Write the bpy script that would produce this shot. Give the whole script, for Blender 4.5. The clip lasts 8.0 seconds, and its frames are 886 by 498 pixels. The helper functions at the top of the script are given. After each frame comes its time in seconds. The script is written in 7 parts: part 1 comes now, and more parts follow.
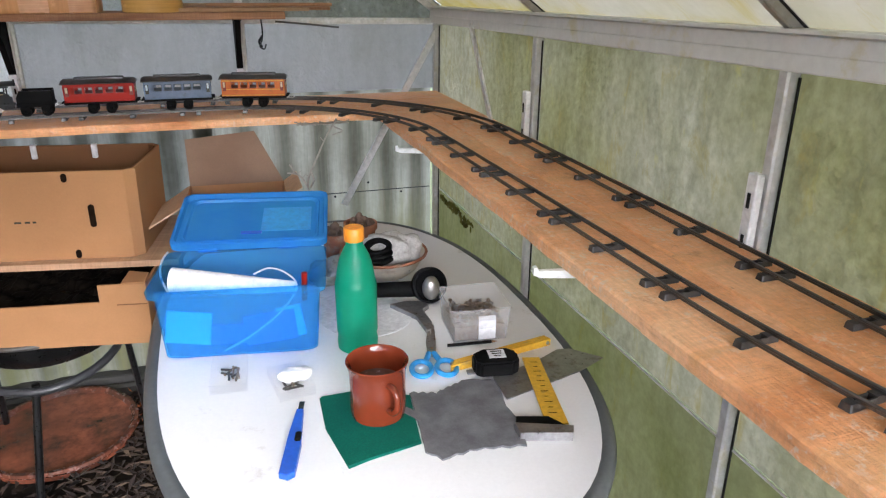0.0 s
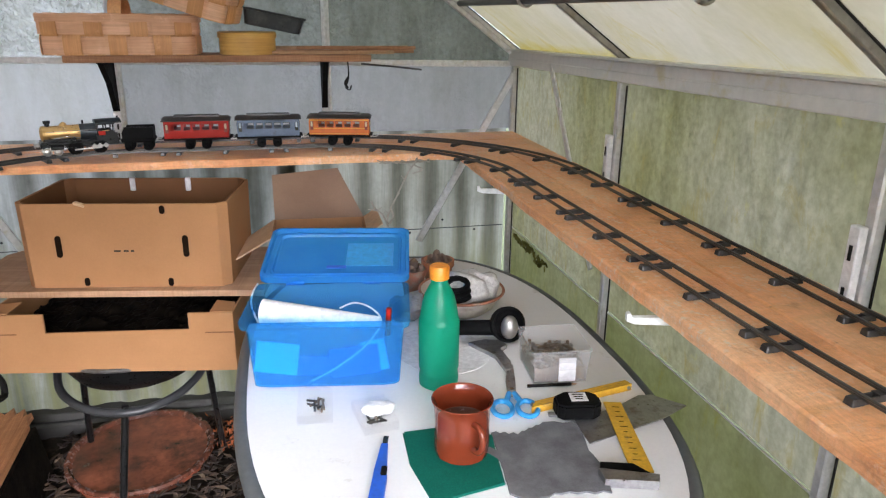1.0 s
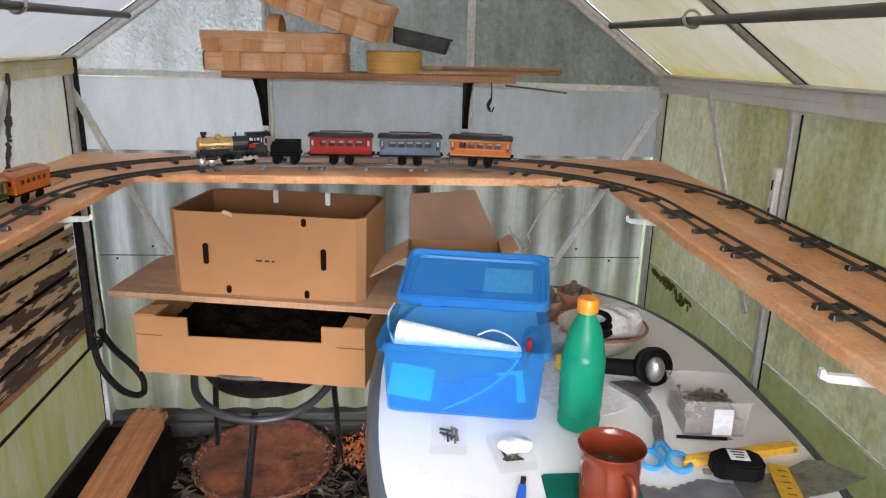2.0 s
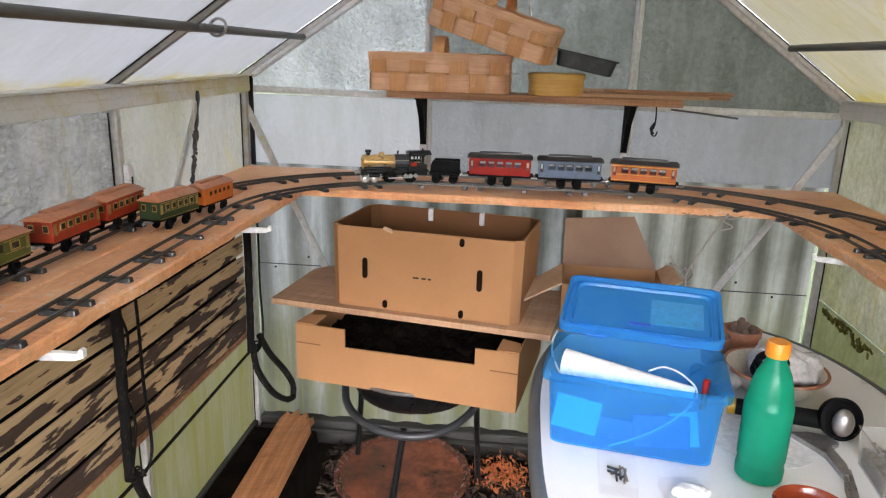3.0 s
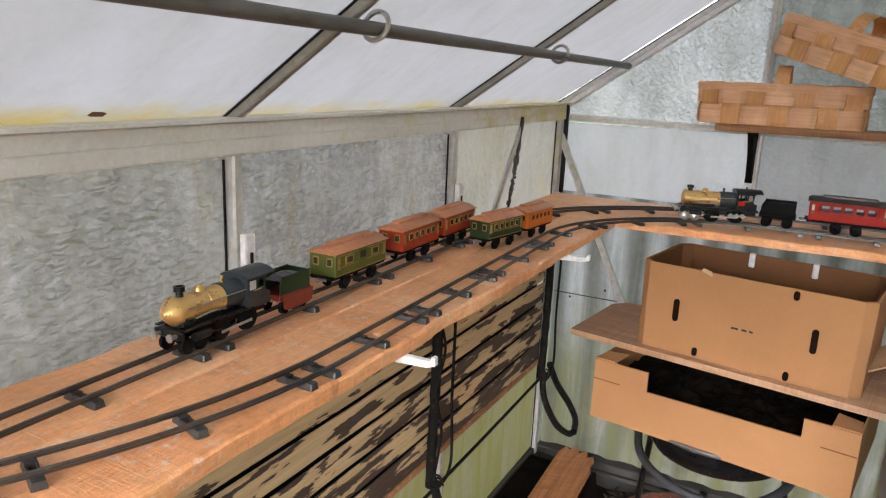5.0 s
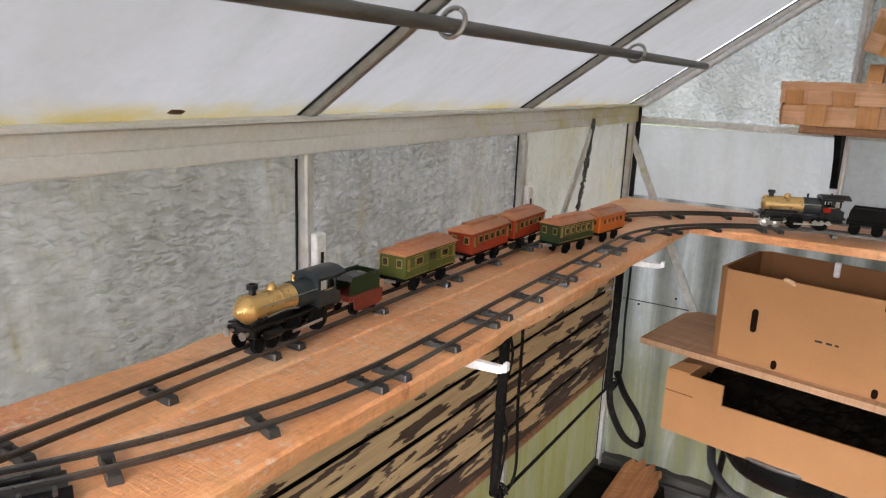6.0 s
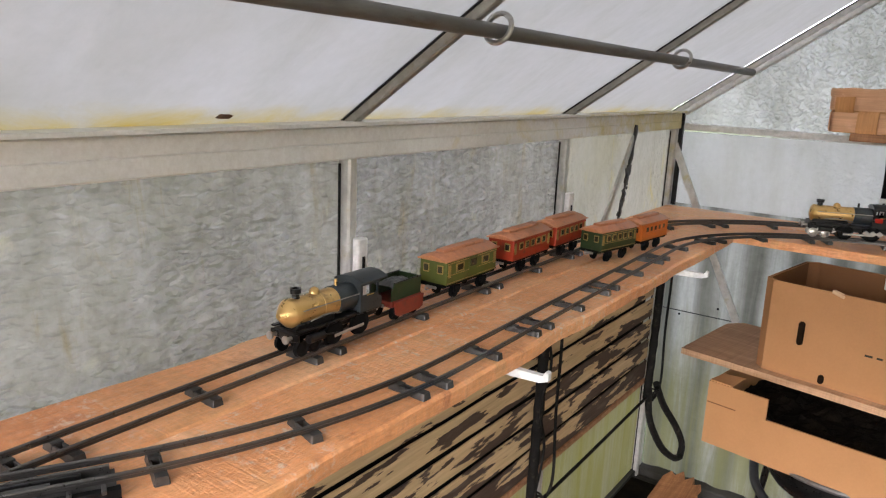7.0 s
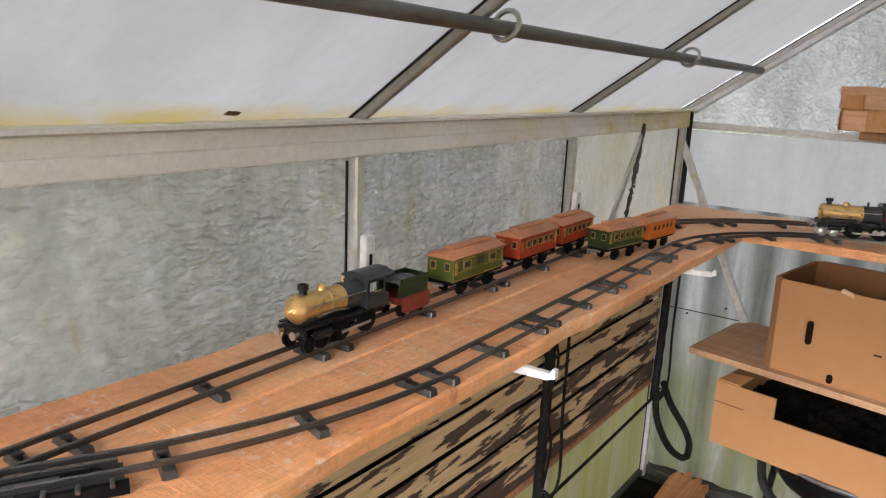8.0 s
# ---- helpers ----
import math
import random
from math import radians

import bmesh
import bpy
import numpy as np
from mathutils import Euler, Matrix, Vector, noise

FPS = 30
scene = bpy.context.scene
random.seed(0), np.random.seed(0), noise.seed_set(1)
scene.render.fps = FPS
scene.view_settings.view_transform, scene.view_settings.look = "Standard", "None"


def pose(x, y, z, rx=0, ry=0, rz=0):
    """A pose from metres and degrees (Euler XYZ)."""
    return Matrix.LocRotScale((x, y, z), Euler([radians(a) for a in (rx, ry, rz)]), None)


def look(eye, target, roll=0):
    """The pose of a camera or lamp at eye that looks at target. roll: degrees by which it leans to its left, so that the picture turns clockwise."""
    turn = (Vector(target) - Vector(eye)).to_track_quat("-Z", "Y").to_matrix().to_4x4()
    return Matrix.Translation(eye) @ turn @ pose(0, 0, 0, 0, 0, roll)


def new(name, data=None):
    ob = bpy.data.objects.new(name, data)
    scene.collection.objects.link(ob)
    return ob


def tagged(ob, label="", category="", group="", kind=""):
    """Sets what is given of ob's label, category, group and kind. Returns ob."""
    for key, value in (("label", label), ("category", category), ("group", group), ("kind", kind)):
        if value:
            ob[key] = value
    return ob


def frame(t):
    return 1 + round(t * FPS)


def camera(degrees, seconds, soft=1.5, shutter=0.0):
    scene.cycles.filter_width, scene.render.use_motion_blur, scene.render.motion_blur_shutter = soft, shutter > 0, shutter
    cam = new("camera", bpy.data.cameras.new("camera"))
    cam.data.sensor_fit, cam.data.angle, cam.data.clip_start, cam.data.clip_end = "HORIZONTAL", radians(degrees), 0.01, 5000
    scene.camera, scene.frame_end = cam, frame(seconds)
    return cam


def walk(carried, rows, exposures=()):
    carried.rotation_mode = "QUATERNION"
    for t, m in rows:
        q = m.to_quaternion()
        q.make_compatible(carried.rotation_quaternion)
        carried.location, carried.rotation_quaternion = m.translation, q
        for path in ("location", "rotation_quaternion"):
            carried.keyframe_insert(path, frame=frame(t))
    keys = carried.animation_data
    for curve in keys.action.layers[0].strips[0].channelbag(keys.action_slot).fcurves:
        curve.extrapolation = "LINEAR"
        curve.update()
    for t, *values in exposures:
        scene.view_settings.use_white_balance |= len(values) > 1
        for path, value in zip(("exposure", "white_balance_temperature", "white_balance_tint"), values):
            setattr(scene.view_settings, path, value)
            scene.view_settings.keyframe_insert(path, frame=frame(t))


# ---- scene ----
cam = camera(63.9, 8.0, soft=1.2)
PATH = [
    (0, (0.261, -0.111, 1.364), (0.837, 1.664, 0.645), 0.5),
    (0.5, (0.23, -0.126, 1.379), (0.758, 1.688, 0.723), 0.2),
    (1, (0.204, -0.114, 1.381), (0.634, 1.735, 0.752), 0.6),
    (1.5, (0.169, -0.08, 1.374), (0.456, 1.803, 0.765), 1.1),
    (1.7, (0.165, -0.062, 1.359), (0.38, 1.838, 0.773), 1.2),
    (2.8, (0.059, -0.026, 1.373), (-0.058, 1.894, 0.826), 1.7),
    (3, (0.041, -0.022, 1.368), (-0.163, 1.896, 0.84), 1.7),
    (3.5, (0.002, -0.016, 1.36), (-0.408, 1.876, 0.857), 1.8),
    (4, (-0.04, -0.012, 1.352), (-0.639, 1.836, 0.878), 2.2),
    (4.5, (-0.071, -0.015, 1.351), (-0.85, 1.77, 0.896), 2.7),
    (5, (-0.096, -0.01, 1.348), (-0.995, 1.714, 0.882), 2.5),
    (5.2, (-0.104, -0.006, 1.346), (-1.041, 1.696, 0.872), 2.4),
    (6.5, (-0.129, 0.002, 1.337), (-1.22, 1.616, 0.885), 2.4),
    (7, (-0.134, 0.0, 1.339), (-1.262, 1.589, 0.887), 2.5),
    (7.5, (-0.133, -0.001, 1.336), (-1.284, 1.573, 0.889), 2.4),
    (8, (-0.133, -0.001, 1.336), (-1.277, 1.576, 0.882), 2.5),
]
walk(cam, [(t, look(eye, target, roll)) for t, eye, target, roll in PATH], [(0.0, 2.47, 5750, 19), (3.0, 2.52, 5950, 19), (8.0, 2.37, 6200, 20)])

# ---- world and light ----
world = bpy.data.worlds.new("overcast_sky")
scene.world = world
world.use_nodes = True
wn = world.node_tree.nodes
sky = wn.new("ShaderNodeTexSky")
sky.sky_type = "NISHITA"
sky.sun_disc = False
sky.sun_elevation, sky.sun_rotation = radians(33), radians(176)
sky.air_density, sky.dust_density, sky.ozone_density = 0.9, 4.0, 0.5
wn["Background"].inputs["Strength"].default_value = 0.15
cloud = wn.new("ShaderNodeHueSaturation")
cloud.inputs["Saturation"].default_value = 0.35
world.node_tree.links.new(sky.outputs[0], cloud.inputs["Color"])
world.node_tree.links.new(cloud.outputs[0], wn["Background"].inputs["Color"])

sun_data = bpy.data.lights.new("sun", "SUN")
sun_data.energy, sun_data.angle, sun_data.color = 1.5, radians(50), (1.0, 0.97, 0.92)
sun = new("sun", sun_data)
sun.matrix_world = look((0.4, -6.2, 5.0), (0, 0.6, 0.7))


# ---- materials ----
def rgb(c):
    return (*c, 1.0)


def nodes_of(name):
    m = bpy.data.materials.new(name)
    m.use_nodes = True
    t = m.node_tree
    return m, t, t.nodes["Principled BSDF"], t.nodes["Material Output"]


def coords(t, stretch=(1, 1, 1), shuffle=True):
    """Object coordinates in metres, shifted at random from object to object."""
    tc = t.nodes.new("ShaderNodeTexCoord")
    mp = t.nodes.new("ShaderNodeMapping")
    mp.inputs["Scale"].default_value = stretch
    t.links.new(tc.outputs["Object"], mp.inputs["Vector"])
    if shuffle:
        info = t.nodes.new("ShaderNodeObjectInfo")
        mul = t.nodes.new("ShaderNodeMath")
        mul.operation, mul.inputs[1].default_value = "MULTIPLY", 37.0
        t.links.new(info.outputs["Random"], mul.inputs[0])
        t.links.new(mul.outputs[0], mp.inputs["Location"])
    return mp.outputs["Vector"]


def noise_of(t, vec, scale, detail=4.0, rough=0.55, distort=0.0):
    n = t.nodes.new("ShaderNodeTexNoise")
    n.inputs["Scale"].default_value, n.inputs["Detail"].default_value = scale, detail
    n.inputs["Roughness"].default_value, n.inputs["Distortion"].default_value = rough, distort
    t.links.new(vec, n.inputs["Vector"])
    return n.outputs["Fac"]


def ramp_of(t, fac, stops):
    r = t.nodes.new("ShaderNodeValToRGB")
    e = r.color_ramp.elements
    while len(e) < len(stops):
        e.new(0.5)
    for i, (p, c) in enumerate(stops):
        e[i].position, e[i].color = p, rgb(c) if len(c) == 3 else c
    t.links.new(fac, r.inputs[0])
    return r.outputs[0]


def blend(t, fac, a, b, mode="MIX"):
    x = t.nodes.new("ShaderNodeMix")
    x.data_type, x.blend_type = "RGBA", mode
    for k, v in ((0, fac), (6, a), (7, b)):
        if isinstance(v, (int, float)):
            x.inputs[k].default_value = v
        elif isinstance(v, tuple):
            x.inputs[k].default_value = rgb(v)
        else:
            t.links.new(v, x.inputs[k])
    return x.outputs[2]


def bump_of(t, fac, strength, distance, under=None):
    b = t.nodes.new("ShaderNodeBump")
    b.inputs["Strength"].default_value, b.inputs["Distance"].default_value = strength, distance
    t.links.new(fac, b.inputs["Height"])
    if under is not None:
        t.links.new(under, b.inputs["Normal"])
    return b.outputs["Normal"]


def surf(name, c1, c2, rough=0.5, metal=0.0, coarse=8.0, fine=90.0, dirt=None, dirt_amount=0.5, bump=0.15, stretch=(1, 1, 1), spec=0.5, grain=1.0):
    """A plain surface: two tones in large patches, fine grain, and dirt or wear in spots."""
    m, t, p, out = nodes_of(name)
    v = coords(t, stretch)
    big = noise_of(t, v, coarse, 5)
    small = noise_of(t, v, fine, 4, 0.6)
    col = blend(t, ramp_of(t, big, [(0.35, (0, 0, 0)), (0.65, (1, 1, 1))]), c1, c2)
    shade = ramp_of(t, small, [(0.3, (1 - 0.22 * grain,) * 3), (0.7, (1 + 0.08 * grain,) * 3)])
    col = blend(t, 1.0, col, shade, "MULTIPLY")
    if dirt:
        spots = ramp_of(t, noise_of(t, v, coarse * 2.7, 6, 0.7), [(0.62 - 0.2 * dirt_amount, (0, 0, 0)), (0.72, (1, 1, 1))])
        col = blend(t, spots, col, dirt)
    t.links.new(col, p.inputs["Base Color"])
    rr = ramp_of(t, small, [(0.2, (max(rough - 0.12, 0.02),) * 3), (0.8, (min(rough + 0.12, 1.0),) * 3)])
    t.links.new(rr, p.inputs["Roughness"])
    p.inputs["Metallic"].default_value = metal
    p.inputs["Specular IOR Level"].default_value = spec
    t.links.new(bump_of(t, small, bump, 0.002), p.inputs["Normal"])
    return m


def wood(name, light, dark, along="Y", stain=(0.12, 0.05, 0.025), stain_amount=0.4, rough=0.65):
    """Sawn timber with its grain along one axis, with patches of stain and fine fibre relief."""
    m, t, p, out = nodes_of(name)
    long = {"X": (1.2, 26, 26), "Y": (26, 1.2, 26), "Z": (26, 26, 1.2)}[along]
    v = coords(t, long)
    flat = coords(t)
    grain = noise_of(t, v, 2.2, 7, 0.62, 0.7)
    fibre = noise_of(t, v, 14, 3, 0.7)
    tone = noise_of(t, flat, 3.5, 4)
    col = ramp_of(t, grain, [(0.3, dark), (0.5, tuple((a + b) / 2 for a, b in zip(light, dark))), (0.68, light)])
    col = blend(t, 1.0, col, ramp_of(t, tone, [(0.3, (0.8, 0.76, 0.72)), (0.7, (1.1, 1.1, 1.1))]), "MULTIPLY")
    col = blend(t, 1.0, col, ramp_of(t, fibre, [(0.3, (0.82, 0.8, 0.78)), (0.7, (1.06, 1.06, 1.06))]), "MULTIPLY")
    cross = {"X": (60, 1.0, 3), "Y": (1.0, 60, 3), "Z": (3, 3, 60)}[along]
    saw = noise_of(t, coords(t, cross), 5, 3, 0.6)
    col = blend(t, 1.0, col, ramp_of(t, saw, [(0.35, (0.86, 0.84, 0.82)), (0.6, (1.04, 1.04, 1.04))]), "MULTIPLY")
    bleach = ramp_of(t, noise_of(t, flat, 5, 8, 0.72, 0.3), [(0.60, (0, 0, 0)), (0.74, (0.55, 0.55, 0.55))])
    col = blend(t, bleach, col, tuple(min(1, c * 1.25 + 0.08) for c in light))
    spots = ramp_of(t, noise_of(t, flat, 9, 7, 0.7, 0.6), [(0.66 - 0.14 * stain_amount, (0, 0, 0)), (0.80, (0.85, 0.85, 0.85))])
    col = blend(t, spots, col, stain)
    t.links.new(col, p.inputs["Base Color"])
    p.inputs["Roughness"].default_value = rough
    p.inputs["Specular IOR Level"].default_value = 0.3
    t.links.new(bump_of(t, fibre, 0.5, 0.002, bump_of(t, saw, 0.35, 0.002, bump_of(t, grain, 0.3, 0.003))), p.inputs["Normal"])
    return m


def glazing(name, tint, algae, algae_amount, clear=0.75, pattern=70.0, relief=0.5, streak=(3, 3, 0.7), rim=None, gloss=0.25, lichen=None, pane=0.0, runoff=0.16, speck=1.0, flute_shade=False, moss=None, squash=1.0, calm_at=0.40, fleck=None, hammered=False):
    """Milky rippled greenhouse glazing that lets daylight through, with algae, dirt, run-off streaks and painted flute
    shading.
    """
    m, t, p, out = nodes_of(name)
    v = coords(t, (1, 1, 1))
    s = coords(t, streak)
    cloud = noise_of(t, v, 2.3, 6, 0.6)
    runs = noise_of(t, s, 7, 6, 0.65, 0.4)
    specks = noise_of(t, v, 55, 3, 0.6)
    col = blend(t, ramp_of(t, cloud, [(0.6 - 0.3 * algae_amount, (0, 0, 0)), (0.85 - 0.2 * algae_amount, (1, 1, 1))]), tint, algae)
    col = blend(t, 1.0, col, ramp_of(t, runs, [(0.25, (1 - runoff, 1 - runoff, 0.97 - runoff)), (0.6, (1.03, 1.03, 1.03))]), "MULTIPLY")
    col = blend(t, 1.0, col, ramp_of(t, specks, [(0.3, (1 - 0.14 * speck, 1 - 0.14 * speck, 1 - 0.16 * speck)), (0.65, (1 + 0.04 * speck,) * 3)]), "MULTIPLY")
    # bands painted along the corrugation: the flutes' light and dark put into the tint
    if flute_shade:
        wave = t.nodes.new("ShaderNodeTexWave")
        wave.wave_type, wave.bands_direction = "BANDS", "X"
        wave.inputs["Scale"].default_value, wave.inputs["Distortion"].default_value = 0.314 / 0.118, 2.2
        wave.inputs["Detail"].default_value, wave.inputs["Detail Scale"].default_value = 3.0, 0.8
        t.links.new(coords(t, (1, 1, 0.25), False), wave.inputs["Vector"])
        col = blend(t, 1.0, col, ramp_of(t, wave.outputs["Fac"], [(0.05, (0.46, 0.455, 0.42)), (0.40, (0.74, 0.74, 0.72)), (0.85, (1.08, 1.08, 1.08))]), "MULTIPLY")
    if moss:
        where, sep = t.nodes.new("ShaderNodeNewGeometry"), t.nodes.new("ShaderNodeSeparateXYZ")
        low, prod = t.nodes.new("ShaderNodeMapRange"), t.nodes.new("ShaderNodeMath")
        t.links.new(where.outputs["Position"], sep.inputs[0])
        low.inputs[1].default_value, low.inputs[2].default_value = 0.95, 0.35
        t.links.new(sep.outputs["Z"], low.inputs[0])
        prod.operation = "MULTIPLY"
        t.links.new(low.outputs[0], prod.inputs[0])
        t.links.new(noise_of(t, s, 3.2, 7, 0.66, 0.5), prod.inputs[1])
        col = blend(t, ramp_of(t, prod.outputs[0], [(0.22, (0, 0, 0)), (0.60, (0.85, 0.85, 0.85))]), col, moss)
    if rim:
        patch = ramp_of(t, noise_of(t, s, 4.5, 7, 0.7, 0.8), [(0.56, (0, 0, 0)), (0.72, (1, 1, 1))])
        col = blend(t, patch, col, rim)
    if fleck:
        dots = ramp_of(t, noise_of(t, coords(t, (1, 1, 0.6)), 26, 5, 0.6, 0.3), [(0.63, (0, 0, 0)), (0.72, (0.6, 0.6, 0.6))])
        col = blend(t, dots, col, fleck)
    if lichen:
        sep, low = t.nodes.new("ShaderNodeSeparateXYZ"), t.nodes.new("ShaderNodeMapRange")
        t.links.new(coords(t, shuffle=False), sep.inputs[0])
        low.inputs[1].default_value, low.inputs[2].default_value = 1.345, 1.262
        t.links.new(sep.outputs["Z"], low.inputs[0])
        prod = t.nodes.new("ShaderNodeMath")
        prod.operation = "MULTIPLY"
        t.links.new(low.outputs[0], prod.inputs[0])
        t.links.new(noise_of(t, v, 9, 7, 0.72, 0.5), prod.inputs[1])
        col = blend(t, ramp_of(t, prod.outputs[0], [(0.24, (0, 0, 0)), (0.52, (0.9, 0.9, 0.9))]), col, lichen)
    lens = noise_of(t, coords(t, (1, 1, squash)), pattern, 1.0, 0.45, 0.35)
    if hammered:
        cell, warp = t.nodes.new("ShaderNodeTexVoronoi"), t.nodes.new("ShaderNodeVectorMath")
        cell.feature = "SMOOTH_F1"
        cell.inputs["Scale"].default_value, cell.inputs["Smoothness"].default_value = pattern, 0.35
        wobble = t.nodes.new("ShaderNodeTexNoise")
        wobble.inputs["Scale"].default_value = 30.0
        t.links.new(coords(t, (1, 1, squash)), wobble.inputs["Vector"])
        warp.operation = "MULTIPLY_ADD"
        warp.inputs[1].default_value = (0.03, 0.03, 0.03)
        t.links.new(wobble.outputs["Color"], warp.inputs[0])
        t.links.new(coords(t, (1, 1, squash)), warp.inputs[2])
        t.links.new(warp.outputs[0], cell.inputs["Vector"])
        lens = cell.outputs["Distance"]
    calm = ramp_of(t, noise_of(t, v, 3.4, 3), [(calm_at, (0.10, 0.10, 0.10)), (calm_at + 0.2, (1, 1, 1))])
    ripple = blend(t, 1.0, ramp_of(t, lens, [(0.25, (0, 0, 0)), (0.75, (1, 1, 1))]), calm, "MULTIPLY")
    nrm = bump_of(t, ripple, relief, 0.030 if hammered else 0.012, bump_of(t, runs, 0.2, 0.004))
    tr = t.nodes.new("ShaderNodeBsdfTranslucent")
    mix = t.nodes.new("ShaderNodeMixShader")
    mix.inputs[0].default_value = clear
    t.links.new(col, tr.inputs["Color"])
    t.links.new(nrm, tr.inputs["Normal"])
    t.links.new(col, p.inputs["Base Color"])
    t.links.new(nrm, p.inputs["Normal"])
    p.inputs["Roughness"].default_value = gloss
    t.links.new(p.outputs[0], mix.inputs[1])
    t.links.new(tr.outputs[0], mix.inputs[2])
    if pane:
        gl, both = t.nodes.new("ShaderNodeBsdfRefraction"), t.nodes.new("ShaderNodeMixShader")
        gl.inputs["Roughness"].default_value, gl.inputs["IOR"].default_value = 0.10 if hammered else 0.22, 1.25
        t.links.new(col, gl.inputs["Color"])
        t.links.new(bump_of(t, ripple, 1.0, 0.06), gl.inputs["Normal"])
        both.inputs[0].default_value = pane
        t.links.new(mix.outputs[0], both.inputs[1])
        t.links.new(gl.outputs[0], both.inputs[2])
        mix = both
    t.links.new(mix.outputs[0], out.inputs["Surface"])
    return m


def plastic(name, tint, clear=0.6, rough=0.12, murk=0.15, seen=None):
    """Thin tinted see-through plastic."""
    m, t, p, out = nodes_of(name)
    v = coords(t)
    smear = noise_of(t, v, 14, 5, 0.6)
    col = blend(t, ramp_of(t, smear, [(0.3, (0, 0, 0)), (0.75, (1, 1, 1))]), tint, tuple(min(1, c * (1 + murk) + 0.02) for c in tint))
    t.links.new(col, p.inputs["Base Color"])
    p.inputs["Roughness"].default_value = rough
    tp = t.nodes.new("ShaderNodeBsdfTransparent")
    if seen:
        tp.inputs["Color"].default_value = rgb(seen)
    else:
        t.links.new(col, tp.inputs["Color"])
    tr = t.nodes.new("ShaderNodeBsdfTranslucent")
    t.links.new(col, tr.inputs["Color"])
    half, mix = t.nodes.new("ShaderNodeMixShader"), t.nodes.new("ShaderNodeMixShader")
    half.inputs[0].default_value = 0.5
    t.links.new(p.outputs[0], half.inputs[1])
    t.links.new(tr.outputs[0], half.inputs[2])
    mix.inputs[0].default_value = clear
    t.links.new(half.outputs[0], mix.inputs[1])
    t.links.new(tp.outputs[0], mix.inputs[2])
    t.links.new(mix.outputs[0], out.inputs["Surface"])
    return m


def unseen_glass(name):
    """Clear glazing for unseen panes, added to let in extra daylight."""
    m, t, p, out = nodes_of(name)
    p.inputs["Base Color"].default_value, p.inputs["Roughness"].default_value = (0.9, 0.92, 0.9, 1), 0.05
    tp, mix = t.nodes.new("ShaderNodeBsdfTransparent"), t.nodes.new("ShaderNodeMixShader")
    tp.inputs["Color"].default_value = (0.94, 0.95, 0.94, 1)
    mix.inputs[0].default_value = 0.92
    t.links.new(p.outputs[0], mix.inputs[1])
    t.links.new(tp.outputs[0], mix.inputs[2])
    t.links.new(mix.outputs[0], out.inputs["Surface"])
    return m


GLASS_UNSEEN = unseen_glass("unseen_clear_glass")
ALU_DULL = surf("dull_grey_rafter", (0.25, 0.235, 0.205), (0.34, 0.32, 0.285), 0.55, 0.1, 8, 80, (0.22, 0.19, 0.13), 0.4)
GLASS_SIDE = glazing("rippled_grey_glass", (0.63, 0.617, 0.605), (0.52, 0.497, 0.465), 0.55, clear=0.66, relief=0.95, pattern=58, pane=0.5, hammered=True, rim=(0.52, 0.455, 0.32), streak=(4, 4, 0.9), squash=1.9, gloss=0.08, speck=1.1, fleck=(0.80, 0.76, 0.66), runoff=0.14, calm_at=0.51)
GLASS_ALGAE = glazing("yellowed_side_glass", (0.58, 0.57, 0.53), (0.52, 0.485, 0.35), 0.5, relief=0.5, pattern=60, rim=(0.66, 0.585, 0.30), runoff=0.10, speck=0.4, streak=(3, 3, 1.0))
GLASS_GREEN = glazing("algae_green_glass", (0.49, 0.485, 0.405), (0.375, 0.375, 0.235), 0.70, relief=0.4, rim=(0.40, 0.34, 0.15), runoff=0.24, speck=1.3, streak=(3.5, 3.5, 1.3), fleck=(0.50, 0.47, 0.22))
GLASS_GREEN_LOW = glazing("deep_green_low_glass", (0.37, 0.375, 0.265), (0.29, 0.305, 0.165), 0.66, relief=0.2, rim=(0.32, 0.30, 0.11), runoff=0.16, speck=1.0, streak=(3.5, 3.5, 1.2))
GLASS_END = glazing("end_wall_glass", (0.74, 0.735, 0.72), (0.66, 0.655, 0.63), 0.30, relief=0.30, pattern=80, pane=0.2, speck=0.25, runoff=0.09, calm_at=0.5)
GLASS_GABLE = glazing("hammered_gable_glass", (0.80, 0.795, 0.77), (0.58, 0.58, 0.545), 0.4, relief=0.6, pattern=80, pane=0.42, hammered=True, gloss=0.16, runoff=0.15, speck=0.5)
# dimmer copies for middle and east panes: weaker daylight put into the tint
GLASS_END_DIM = glazing("dim_end_wall_glass", (0.56, 0.555, 0.54), (0.48, 0.475, 0.45), 0.35, relief=0.25, pattern=80, pane=0.2, speck=0.4, runoff=0.12, calm_at=0.5)
GLASS_GABLE_DIM = glazing("dim_gable_glass", (0.52, 0.525, 0.495), (0.40, 0.405, 0.365), 0.45, relief=0.5, pattern=75, pane=0.3, gloss=0.2, runoff=0.22)
GLASS_SHADY = glazing("shaded_gable_glass", (0.46, 0.465, 0.42), (0.34, 0.345, 0.30), 0.5, relief=0.8, pattern=75, pane=0.3, gloss=0.2, runoff=0.25)
GLASS_LOW = glazing("mossy_low_glass", (0.43, 0.43, 0.40), (0.20, 0.20, 0.165), 0.75, clear=0.6, relief=0.15, streak=(7, 7, 0.5), runoff=0.35, flute_shade=True, moss=(0.20, 0.195, 0.085), speck=0.6)
